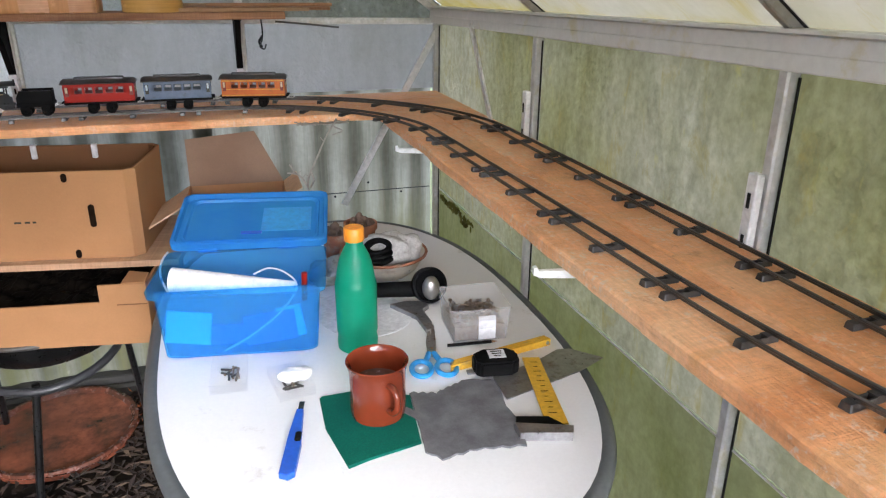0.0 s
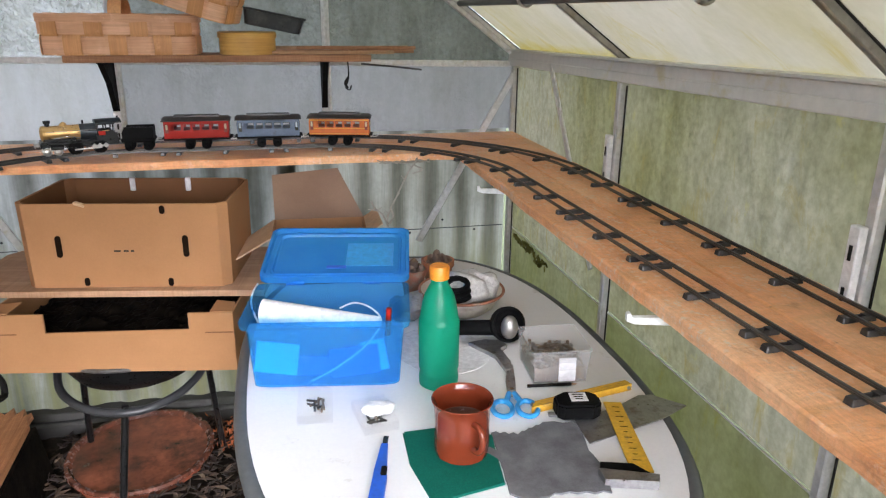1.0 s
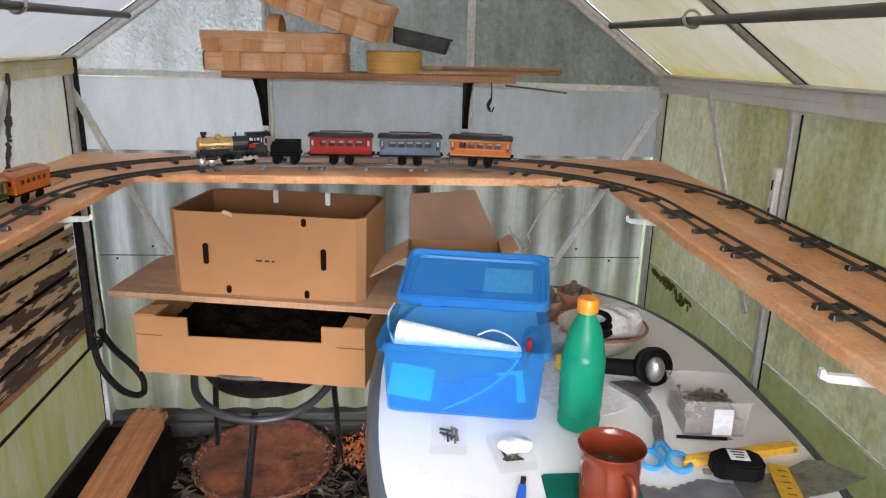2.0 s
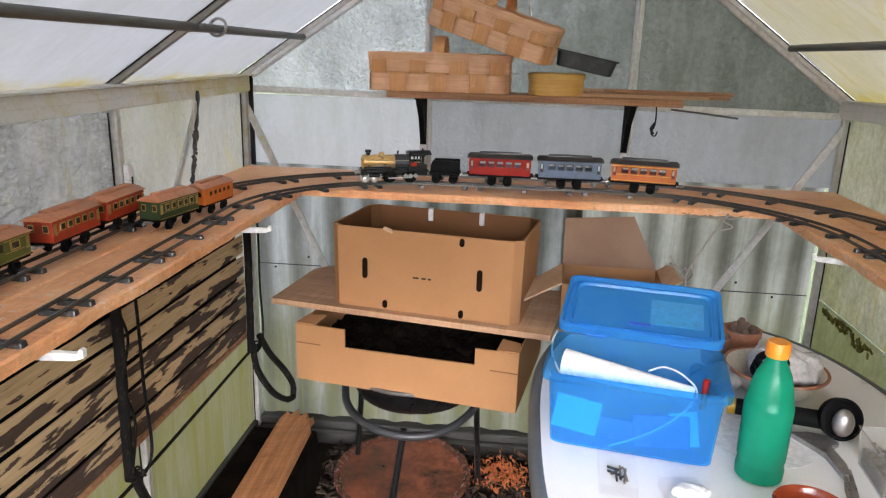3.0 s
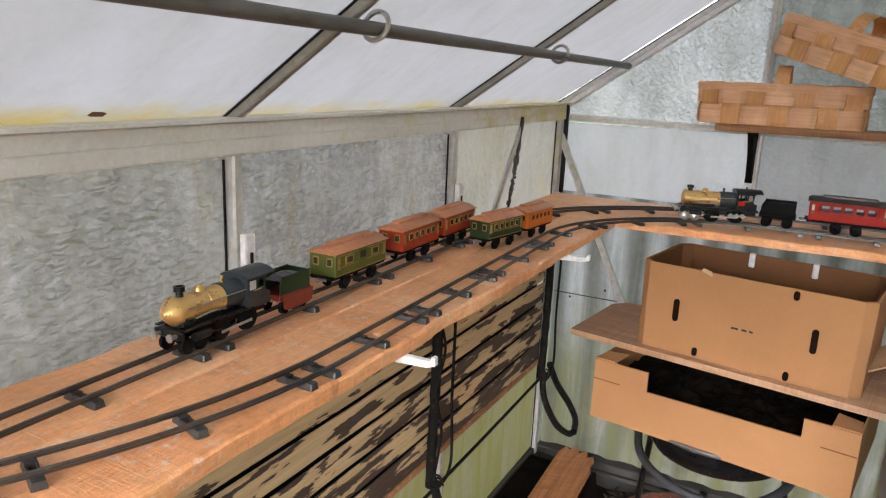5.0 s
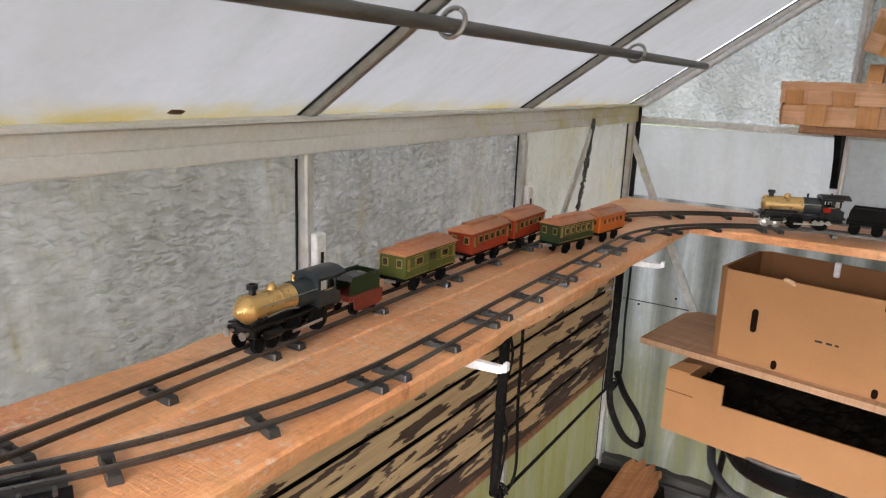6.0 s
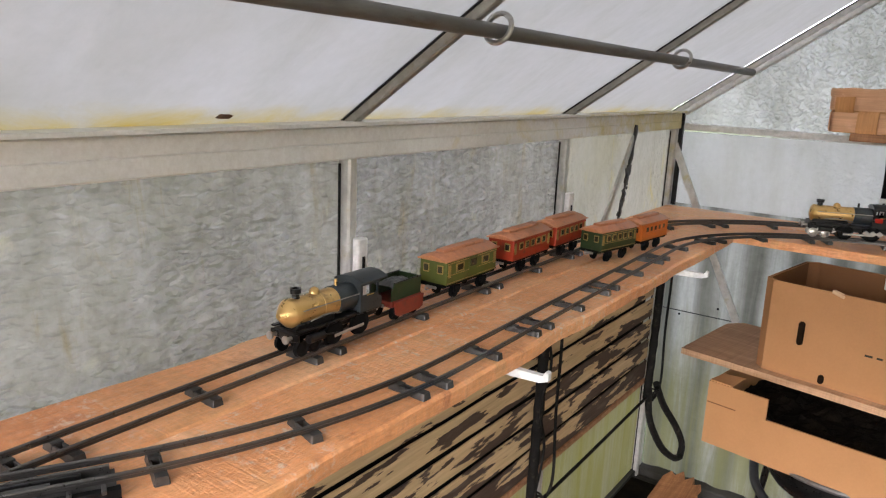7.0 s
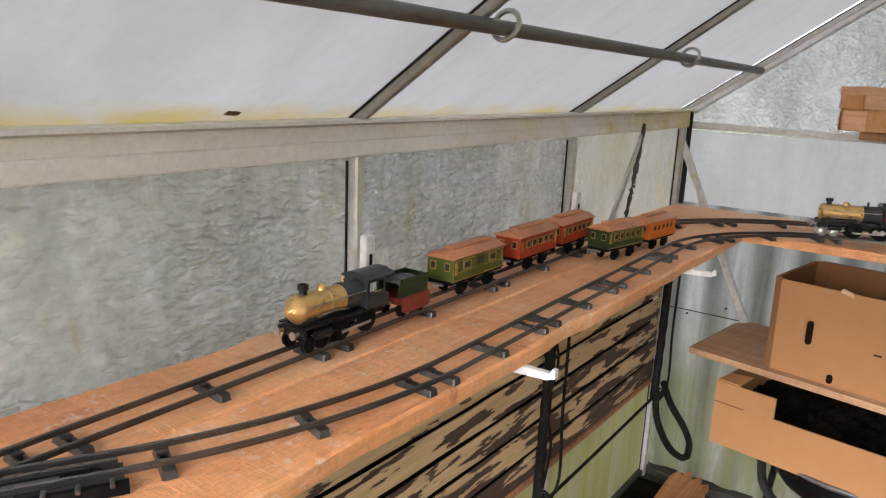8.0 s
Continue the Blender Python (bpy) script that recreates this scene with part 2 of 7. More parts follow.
# lighter version of the low glass: the west side's stronger light in its tint
GLASS_LOW_WEST = glazing("lit_yellow_green_glass", (0.50, 0.495, 0.45), (0.42, 0.415, 0.33), 0.5, relief=0.15, streak=(5, 5, 0.5), runoff=0.18, moss=(0.38, 0.365, 0.155), speck=0.5)
# darker copy of the low sheet: the dark greenery outside put into its tint
GLASS_LOW_DIM = glazing("dim_olive_sheet", (0.48, 0.465, 0.39), (0.30, 0.29, 0.23), 0.7, clear=0.6, relief=0.15, streak=(7, 7, 0.5), runoff=0.35, flute_shade=True, moss=(0.25, 0.245, 0.10), speck=0.6)
GLASS_ROOF = glazing("milky_roof_sheet", (0.435, 0.442, 0.436), (0.40, 0.405, 0.388), 0.3, relief=0.05, pattern=12, streak=(0.8, 2, 0.8), gloss=0.4, lichen=(0.42, 0.34, 0.10), runoff=0.07, speck=0.25)
GLASS_ROOF_Y = glazing("yellowed_roof_sheet", (0.43, 0.42, 0.36), (0.39, 0.37, 0.25), 0.5, relief=0.05, pattern=12, streak=(0.8, 2, 0.8), rim=(0.38, 0.33, 0.14), gloss=0.4, lichen=(0.36, 0.31, 0.07), runoff=0.08, speck=0.3)
ALU = surf("weathered_aluminium", (0.62, 0.62, 0.6), (0.5, 0.5, 0.47), 0.45, 0.35, 5, 60, (0.42, 0.38, 0.2), 0.35)
ALU_ALGAE = surf("stained_eave_aluminium", (0.72, 0.715, 0.69), (0.63, 0.625, 0.59), 0.45, 0.1, 3, 50, (0.55, 0.50, 0.27), 0.3, grain=0.4)


def algae_metal(name, c1, c2, algae, y0, y1):
    """Pale painted metal on which yellow algae grows in blotches, thicker towards y1."""
    m, t, p, out = nodes_of(name)
    v = coords(t, (1, 1, 1), False)
    col = blend(t, ramp_of(t, noise_of(t, v, 4, 5), [(0.35, (0, 0, 0)), (0.65, (1, 1, 1))]), c1, c2)
    sep, grow, prod = t.nodes.new("ShaderNodeSeparateXYZ"), t.nodes.new("ShaderNodeMapRange"), t.nodes.new("ShaderNodeMath")
    t.links.new(v, sep.inputs[0])
    grow.inputs[1].default_value, grow.inputs[2].default_value, grow.inputs[3].default_value, grow.inputs[4].default_value = y0, y1, 0.55, 1.3
    t.links.new(sep.outputs["Y"], grow.inputs[0])
    prod.operation = "MULTIPLY"
    t.links.new(grow.outputs[0], prod.inputs[0])
    t.links.new(noise_of(t, v, 11, 7, 0.68, 0.5), prod.inputs[1])
    col = blend(t, ramp_of(t, prod.outputs[0], [(0.46, (0, 0, 0)), (0.66, (0.85, 0.85, 0.85))]), col, algae)
    grit = noise_of(t, v, 120, 4, 0.7)
    col = blend(t, 1.0, col, ramp_of(t, grit, [(0.3, (0.88, 0.87, 0.85)), (0.7, (1.04, 1.04, 1.04))]), "MULTIPLY")
    t.links.new(col, p.inputs["Base Color"])
    p.inputs["Roughness"].default_value = 0.5
    t.links.new(bump_of(t, grit, 0.15, 0.001), p.inputs["Normal"])
    return m


ALU_EAVE = algae_metal("yellowed_eave_aluminium", (0.74, 0.745, 0.74), (0.66, 0.66, 0.645), (0.58, 0.50, 0.20), 0.4, 2.2)
RUBBER = surf("black_glazing_rubber", (0.012, 0.012, 0.012), (0.022, 0.021, 0.02), 0.8, spec=0.15)
PALE_BAR = surf("pale_grey_bar", (0.72, 0.72, 0.71), (0.62, 0.62, 0.6), 0.5, 0.1, 6, 80, (0.5, 0.47, 0.36), 0.3)


def sawn(name, along):
    """Rough-sawn orange planking: fuzzy fibre, planer bands, red stain, chalky scuffs and dark nicks."""
    m, t, p, out = nodes_of(name)
    flat = coords(t)
    fuzz = noise_of(t, coords(t, {"X": (1, 9, 9), "Y": (9, 1, 9)}[along]), 26, 5, 0.7)
    grit = noise_of(t, flat, 130, 4, 0.75)
    tone = noise_of(t, flat, 5, 7, 0.65)
    band = noise_of(t, coords(t, {"X": (9, 0.5, 0.5), "Y": (0.5, 9, 0.5)}[along]), 1.0, 2, 0.5)
    col = ramp_of(t, tone, [(0.32, (0.70, 0.280, 0.100)), (0.5, (0.90, 0.440, 0.198)), (0.68, (0.96, 0.590, 0.330))])
    saw = noise_of(t, coords(t, {"X": (24, 3, 3), "Y": (3, 24, 3)}[along]), 5.0, 5, 0.7, 0.6)
    col = blend(t, 1.0, col, ramp_of(t, saw, [(0.32, (0.93, 0.91, 0.89)), (0.62, (1.03, 1.03, 1.03))]), "MULTIPLY")
    col = blend(t, ramp_of(t, band, [(0.60, (0, 0, 0)), (0.615, (0.45, 0.45, 0.45)), (0.70, (0.30, 0.30, 0.30)), (0.715, (0, 0, 0))]), col, (0.74, 0.40, 0.17))
    col = blend(t, 1.0, col, ramp_of(t, fuzz, [(0.3, (0.87, 0.85, 0.83)), (0.7, (1.10, 1.10, 1.10))]), "MULTIPLY")
    col = blend(t, 1.0, col, ramp_of(t, grit, [(0.3, (0.86, 0.85, 0.84)), (0.7, (1.06, 1.06, 1.06))]), "MULTIPLY")
    red = ramp_of(t, noise_of(t, flat, 13, 7, 0.72, 0.4), [(0.60, (0, 0, 0)), (0.72, (0.7, 0.7, 0.7))])
    col = blend(t, red, col, (0.40, 0.105, 0.035))
    nick = ramp_of(t, noise_of(t, coords(t, {"X": (0.5, 1, 1), "Y": (1, 0.5, 1)}[along]), 48, 5, 0.7), [(0.66, (0, 0, 0)), (0.74, (0.7, 0.7, 0.7))])
    col = blend(t, nick, col, (0.16, 0.07, 0.035))
    region = ramp_of(t, noise_of(t, flat, 4.2, 3), [(0.46, (0, 0, 0)), (0.56, (1, 1, 1))])
    chalk = blend(t, 1.0, region, ramp_of(t, noise_of(t, flat, 75, 5, 0.7), [(0.54, (0, 0, 0)), (0.66, (0.85, 0.85, 0.85))]), "MULTIPLY")
    col = blend(t, chalk, col, (0.80, 0.66, 0.53))
    t.links.new(col, p.inputs["Base Color"])
    rr = ramp_of(t, tone, [(0.3, (0.28, 0.28, 0.28)), (0.7, (0.52, 0.52, 0.52))])
    t.links.new(rr, p.inputs["Roughness"])
    p.inputs["Specular IOR Level"].default_value = 0.5
    t.links.new(bump_of(t, fuzz, 0.7, 0.004, bump_of(t, saw, 0.6, 0.004, bump_of(t, tone, 0.4, 0.01, bump_of(t, grit, 0.3, 0.001)))), p.inputs["Normal"])
    return m


WOOD_Y = sawn("orange_plank_wood", "Y")
WOOD_X = sawn("orange_plank_wood_across", "X")
WOOD_OLD = wood("damp_old_plank_wood", (0.62, 0.30, 0.13), (0.34, 0.14, 0.055), "Y", stain_amount=0.7)
WOOD_SHELF = wood("old_shelf_wood", (0.50, 0.27, 0.14), (0.26, 0.12, 0.06), "X")
WOOD_PALE = wood("pale_ply_wood", (0.58, 0.38, 0.23), (0.42, 0.25, 0.14), "X", stain_amount=0.2)
def peeling(name, paint, under):
    """Old cream paint flaking off dark boards along the grain."""
    m, t, p, out = nodes_of(name)
    v, f = coords(t, (1, 2.2, 13)), coords(t, (30, 1.5, 30))
    wear = noise_of(t, v, 2.5, 7, 0.60, 0.1)
    grain = noise_of(t, f, 4, 5, 0.65)
    tone = noise_of(t, coords(t), 5, 4)
    top = blend(t, tone, tuple(c * 0.72 for c in paint), paint)
    top = blend(t, 1.0, top, ramp_of(t, grain, [(0.3, (0.74, 0.72, 0.68)), (0.7, (1.08, 1.08, 1.08))]), "MULTIPLY")
    bare = blend(t, grain, tuple(c * 0.5 for c in under), tuple(c * 2.2 for c in under))
    where, sep = t.nodes.new("ShaderNodeNewGeometry"), t.nodes.new("ShaderNodeSeparateXYZ")
    far, down, total = t.nodes.new("ShaderNodeMapRange"), t.nodes.new("ShaderNodeMapRange"), t.nodes.new("ShaderNodeMath")
    t.links.new(where.outputs["Position"], sep.inputs[0])
    for node, axis, lo, hi, amount in ((far, "Y", 0.2, 1.9, 0.05), (down, "Z", 0.93, 0.62, 0.14)):
        node.inputs[1].default_value, node.inputs[2].default_value, node.inputs[3].default_value, node.inputs[4].default_value = lo, hi, -amount / 2, amount / 2
        t.links.new(sep.outputs[axis], node.inputs[0])
    t.links.new(far.outputs[0], total.inputs[0])
    t.links.new(down.outputs[0], total.inputs[1])
    worn = t.nodes.new("ShaderNodeMath")
    t.links.new(wear, worn.inputs[0])
    t.links.new(total.outputs[0], worn.inputs[1])
    flake = ramp_of(t, worn.outputs[0], [(0.560, (0, 0, 0)), (0.568, (1, 1, 1))])
    scratch = ramp_of(t, noise_of(t, coords(t, (30, 3, 110)), 2.0, 4, 0.6), [(0.66, (0, 0, 0)), (0.70, (0.8, 0.8, 0.8))])
    top = blend(t, scratch, top, tuple(c * 2.5 for c in under))
    grey = ramp_of(t, noise_of(t, coords(t, (1, 3, 14)), 3.0, 5), [(0.56, (0, 0, 0)), (0.64, (0.5, 0.5, 0.5))])
    bare = blend(t, grey, bare, (0.15, 0.115, 0.085))
    t.links.new(blend(t, flake, top, bare), p.inputs["Base Color"])
    p.inputs["Roughness"].default_value = 0.7
    t.links.new(bump_of(t, flake, 0.6, -0.002, bump_of(t, grain, 0.4, 0.002)), p.inputs["Normal"])
    return m


SLAT = peeling("peeling_cream_slat", (0.71, 0.52, 0.29), (0.048, 0.030, 0.021))


def splint(name, light, dark, along):
    """Thin split wood: long fine fibres, slow changes of tone and a silky sheen."""
    m, t, p, out = nodes_of(name)
    fibre = noise_of(t, coords(t, {"X": (2, 2, 60), "Z": (60, 60, 2)}[along]), 3.0, 6, 0.65, 0.3)
    tone = noise_of(t, coords(t), 9, 4)
    col = blend(t, ramp_of(t, tone, [(0.35, (0, 0, 0)), (0.65, (1, 1, 1))]), dark, light)
    col = blend(t, 1.0, col, ramp_of(t, fibre, [(0.3, (0.80, 0.76, 0.72)), (0.7, (1.08, 1.08, 1.08))]), "MULTIPLY")
    worn = ramp_of(t, noise_of(t, coords(t), 17, 6, 0.7), [(0.60, (0, 0, 0)), (0.72, (0.5, 0.5, 0.5))])
    col = blend(t, worn, col, tuple(min(1, c * 1.15 + 0.12) for c in light))
    t.links.new(col, p.inputs["Base Color"])
    p.inputs["Roughness"].default_value, p.inputs["Specular IOR Level"].default_value = 0.5, 0.35
    t.links.new(bump_of(t, fibre, 0.4, 0.0015, bump_of(t, tone, 0.3, 0.006)), p.inputs["Normal"])
    return m


SPLINT = splint("basket_splint", (0.80, 0.48, 0.29), (0.64, 0.35, 0.19), "X")
SPLINT_V = splint("basket_splint_upright", (0.70, 0.37, 0.15), (0.56, 0.27, 0.095), "Z")
OCHRE_BOX = splint("ochre_bentwood", (0.66, 0.40, 0.10), (0.54, 0.30, 0.07), "X")
WHITE_PAINT = surf("white_enamel", (0.8, 0.8, 0.79), (0.72, 0.72, 0.71), 0.35, 0, 8, 80, (0.5, 0.46, 0.38), 0.15)
TRACK = surf("dark_tin_rail", (0.085, 0.082, 0.078), (0.15, 0.145, 0.138), 0.33, 0.85, 3, 300, None, 0, 0.0, grain=0.2)
SLEEPER = surf("tin_sleeper", (0.055, 0.054, 0.052), (0.09, 0.087, 0.083), 0.38, 0.5, 30, 200, (0.05, 0.034, 0.024), 0.35, spec=0.3)
STEEL_ROD = surf("grey_steel_rod", (0.12, 0.117, 0.11), (0.19, 0.183, 0.172), 0.5, 0.5, 12, 120, (0.09, 0.07, 0.05), 0.5, stretch=(1, 0.2, 1))
CARD = surf("brown_cardboard", (0.385, 0.197, 0.085), (0.335, 0.170, 0.073), 0.8, 0, 4, 220, (0.38, 0.19, 0.085), 0.15, 0.06, spec=0.15, grain=0.25)
# darkened cardboard: the shade inside the boxes is put into this colour
CARD_IN = surf("inner_shade_cardboard", (0.19, 0.09, 0.04), (0.15, 0.072, 0.032), 0.85, 0, 4, 220, None, 0, 0.06, spec=0.1, grain=0.25)
CARD_EDGE = surf("pale_cardboard_edge", (0.62, 0.42, 0.26), (0.5, 0.32, 0.18), 0.85)
BLACK = surf("black_enamel", (0.005, 0.005, 0.005), (0.010, 0.010, 0.010), 0.32, spec=0.3)
TRAY_BLACK = surf("dusty_black_plastic", (0.014, 0.014, 0.016), (0.028, 0.028, 0.03), 0.35, 0, 9, 90, (0.06, 0.055, 0.05), 0.4)
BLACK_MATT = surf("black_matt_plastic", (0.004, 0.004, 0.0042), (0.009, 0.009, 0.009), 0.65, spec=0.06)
CABLE = surf("black_cable", (0.008, 0.0075, 0.007), (0.014, 0.013, 0.012), 0.7, 0, 20, 150, (0.04, 0.034, 0.026), 0.3, spec=0.1)
HOLE_SHADE = surf("hole_shade_black", (0.010, 0.006, 0.004), (0.016, 0.010, 0.006), 0.95, spec=0.0)
# earth kept near-black: the shadow inside tray and bed is in this colour
DARK_EARTH = surf("shadow_dark_earth", (0.003, 0.0025, 0.002), (0.011, 0.008, 0.005), 0.95, 0, 20, 120, None, 0, 0.9, spec=0.05)
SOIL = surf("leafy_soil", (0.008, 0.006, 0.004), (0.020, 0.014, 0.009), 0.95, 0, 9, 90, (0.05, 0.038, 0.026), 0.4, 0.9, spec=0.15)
CONCRETE = surf("damp_concrete", (0.028, 0.027, 0.024), (0.05, 0.048, 0.043), 0.85, 0, 5, 70, (0.04, 0.044, 0.026), 0.5, 0.6)
TERRACOTTA = surf("wet_terracotta", (0.30, 0.088, 0.042), (0.10, 0.034, 0.020), 0.13, 0, 4.0, 45, (0.014, 0.012, 0.011), 1.0, 0.35, grain=0.8, spec=0.6)
POT_CLAY = surf("plant_pot_clay", (0.38, 0.15, 0.075), (0.30, 0.11, 0.055), 0.75, 0, 10, 90, (0.3, 0.24, 0.18), 0.5)
TABLE_WHITE = surf("white_table_plastic", (0.86, 0.86, 0.85), (0.81, 0.81, 0.80), 0.38, 0, 3, 160, (0.55, 0.52, 0.46), 0.05, 0.06, grain=0.15)
TABLE_RIM = surf("grey_green_rim", (0.085, 0.095, 0.095), (0.12, 0.13, 0.13), 0.5, 0, 5, 100)
BLUE_TUB = plastic("blue_clear_plastic", (0.13, 0.52, 1.0), 0.74, 0.15, seen=(0.46, 0.78, 1.0))
BLUE_LID = plastic("blue_lid_plastic", (0.09, 0.46, 1.0), 0.46, 0.18, seen=(0.32, 0.70, 1.0))
CLEAR = plastic("clear_plastic", (0.95, 0.955, 0.96), 0.982, 0.06, seen=(0.995, 0.995, 1.0))
CLEAR_BOX = plastic("scuffed_clear_plastic", (0.92, 0.925, 0.93), 0.80, 0.10, seen=(0.99, 0.99, 0.99))
BOTTLE_GREEN = plastic("green_bottle_plastic", (0.010, 0.42, 0.25), 0.12, 0.3)
ORANGE_CAP = surf("orange_cap", (0.85, 0.30, 0.015), (0.8, 0.27, 0.012), 0.4)
MUG = surf("brown_enamel_mug", (0.185, 0.032, 0.011), (0.145, 0.025, 0.009), 0.10, 0, 5, 60, (0.12, 0.05, 0.03), 0.15, 0.02, grain=0.3)
COFFEE = surf("dregs", (0.10, 0.05, 0.035), (0.14, 0.07, 0.05), 0.2)
CLOTH_GREEN = surf("green_felt", (0.006, 0.105, 0.075), (0.008, 0.13, 0.09), 0.95, 0, 8, 350, None, 0, 0.5, spec=0.1)
CLOTH_GREY = surf("grey_felt", (0.12, 0.12, 0.125), (0.19, 0.19, 0.195), 0.95, 0, 24, 300, None, 0, 0.4, spec=0.1, grain=0.5)
YELLOW = surf("yellow_paint", (0.72, 0.42, 0.03), (0.66, 0.37, 0.02), 0.4, 0, 10, 120, (0.3, 0.2, 0.08), 0.2)
BLUE_PLASTIC = surf("blue_plastic", (0.02, 0.12, 0.62), (0.02, 0.10, 0.52), 0.35)
SKY_BLUE = surf("light_blue_plastic", (0.05, 0.34, 0.72), (0.04, 0.3, 0.66), 0.35)
PAPER_BLUE = surf("cyan_paper", (0.22, 0.72, 0.92), (0.18, 0.66, 0.88), 0.7)
PAPER = surf("white_paper", (0.82, 0.82, 0.82), (0.76, 0.76, 0.77), 0.7)
STEEL = surf("worn_steel", (0.46, 0.46, 0.46), (0.32, 0.32, 0.32), 0.35, 0.85, 12, 120, (0.2, 0.16, 0.12), 0.4)
CHROME = surf("chrome", (0.75, 0.75, 0.75), (0.7, 0.7, 0.7), 0.12, 1.0)
SCREWS = surf("mixed_screws", (0.24, 0.17, 0.10), (0.36, 0.32, 0.28), 0.45, 0.6, 90, 300, (0.16, 0.10, 0.06), 0.8, 0.8)
TWIG = surf("grey_twig", (0.26, 0.22, 0.17), (0.36, 0.31, 0.25), 0.9)
RED_TIN = surf("red_litho_tin", (0.36, 0.014, 0.006), (0.30, 0.012, 0.005), 0.42, 0, 20, 160, (0.2, 0.03, 0.015), 0.2, 0.02, grain=0.5, spec=0.15)
BROWN_RED_TIN = surf("brick_red_litho_tin", (0.34, 0.034, 0.010), (0.27, 0.027, 0.009), 0.42, 0, 20, 160, (0.12, 0.04, 0.02), 0.25, 0.02, grain=0.5, spec=0.3)
OCHRE_PANE = surf("ochre_window_tin", (0.38, 0.25, 0.06), (0.22, 0.15, 0.04), 0.4, 0, 90, 200)
FRAME_RED = surf("dull_red_frame_tin", (0.22, 0.032, 0.018), (0.17, 0.026, 0.015), 0.45, 0, 20, 160, (0.08, 0.03, 0.02), 0.3, 0.02)
ENAMEL = surf("cream_enamel", (0.66, 0.60, 0.50), (0.56, 0.50, 0.41), 0.35, 0, 10, 80, (0.35, 0.26, 0.17), 0.3)
WHITE_CLOTH = surf("grey_white_cloth", (0.66, 0.65, 0.63), (0.50, 0.49, 0.47), 0.95, 0, 22, 160, (0.3, 0.28, 0.25), 0.3, 0.6, spec=0.1)
ORANGE_TIN = surf("orange_litho_tin", (0.58, 0.15, 0.020), (0.50, 0.12, 0.016), 0.42, 0, 20, 160, (0.28, 0.10, 0.03), 0.2, 0.02, grain=0.5, spec=0.3)
BLUE_TIN = surf("slate_blue_litho_tin", (0.10, 0.14, 0.21), (0.125, 0.165, 0.235), 0.42, 0, 20, 160, (0.08, 0.09, 0.1), 0.25, 0.02, grain=0.5, spec=0.3)
GREEN_TIN = surf("olive_green_litho_tin", (0.085, 0.105, 0.020), (0.07, 0.088, 0.017), 0.42, 0, 20, 160, (0.06, 0.05, 0.02), 0.3, 0.02, grain=0.5, spec=0.3)
DARK_GREEN_TIN = surf("dark_green_litho_tin", (0.016, 0.034, 0.012), (0.022, 0.044, 0.016), 0.42, 0, 20, 160, (0.05, 0.04, 0.02), 0.3, 0.02, grain=0.5, spec=0.3)
ROOF_TIN = surf("orange_brown_roof_tin", (0.52, 0.215, 0.10), (0.44, 0.17, 0.075), 0.45, 0, 14, 140, (0.24, 0.10, 0.05), 0.35, 0.05)
GREY_ROOF = surf("dark_grey_roof_tin", (0.04, 0.04, 0.042), (0.07, 0.066, 0.066), 0.35, 0.2, 14, 140, (0.1, 0.06, 0.04), 0.3, 0.05)
CREAM = surf("cream_window_tin", (0.58, 0.48, 0.29), (0.46, 0.37, 0.21), 0.35, 0, 60, 200)
PALE_BLUE = surf("pale_blue_window_tin", (0.46, 0.54, 0.58), (0.4, 0.48, 0.52), 0.35)
GOLD_LINE = surf("ochre_litho_line", (0.62, 0.42, 0.12), (0.5, 0.33, 0.09), 0.35)
DARK_PANE = surf("dark_window_tin", (0.03, 0.028, 0.02), (0.05, 0.045, 0.03), 0.2)
BRASS = surf("dull_brass", (0.74, 0.49, 0.19), (0.62, 0.39, 0.14), 0.32, 0.75, 10, 60, (0.30, 0.17, 0.07), 0.4, 0.0, grain=0.3)
GUNMETAL = surf("blue_black_tin", (0.03, 0.04, 0.045), (0.045, 0.055, 0.06), 0.35, 0.3)
NICKEL = surf("dull_nickel", (0.5, 0.48, 0.45), (0.4, 0.38, 0.35), 0.35, 0.8)
DRY_PLANT = surf("withered_brown", (0.13, 0.085, 0.06), (0.22, 0.15, 0.11), 0.9)
DRY_LEAF = surf("rusty_leaf", (0.16, 0.07, 0.02), (0.09, 0.045, 0.015), 0.8)
PALE_HOSE = surf("milky_hose", (0.72, 0.74, 0.78), (0.66, 0.69, 0.74), 0.3)
HOOP_GREY = surf("grey_tube_enamel", (0.022, 0.023, 0.025), (0.035, 0.036, 0.038), 0.4)
# cardboard darkened for the rear flap, whose shade is put into the colour
CARD_FLAP = surf("shaded_flap_cardboard", (0.27, 0.175, 0.115), (0.23, 0.145, 0.095), 0.85, 0, 6, 220, None, 0, 0.06, spec=0.1, grain=0.3)
RIM_CLAY = surf("wet_rim_clay", (0.17, 0.055, 0.030), (0.07, 0.028, 0.018), 0.25, 0, 14, 60, (0.03, 0.02, 0.016), 0.9, 0.2)
RUSTY_FERN = surf("rusty_fern", (0.42, 0.12, 0.025), (0.30, 0.08, 0.02), 0.8)
MOSS = surf("brown_green_moss", (0.15, 0.14, 0.035), (0.10, 0.09, 0.025), 0.95, 0, 30, 200, None, 0, 0.6, spec=0.1)
ROPE = surf("grubby_cloth", (0.42, 0.40, 0.37), (0.30, 0.28, 0.26), 0.95, 0, 18, 160, (0.14, 0.11, 0.09), 0.5, 0.7)
GRASS = surf("garden_ground", (0.07, 0.09, 0.035), (0.10, 0.12, 0.05), 0.95, 0, 0.7, 12)


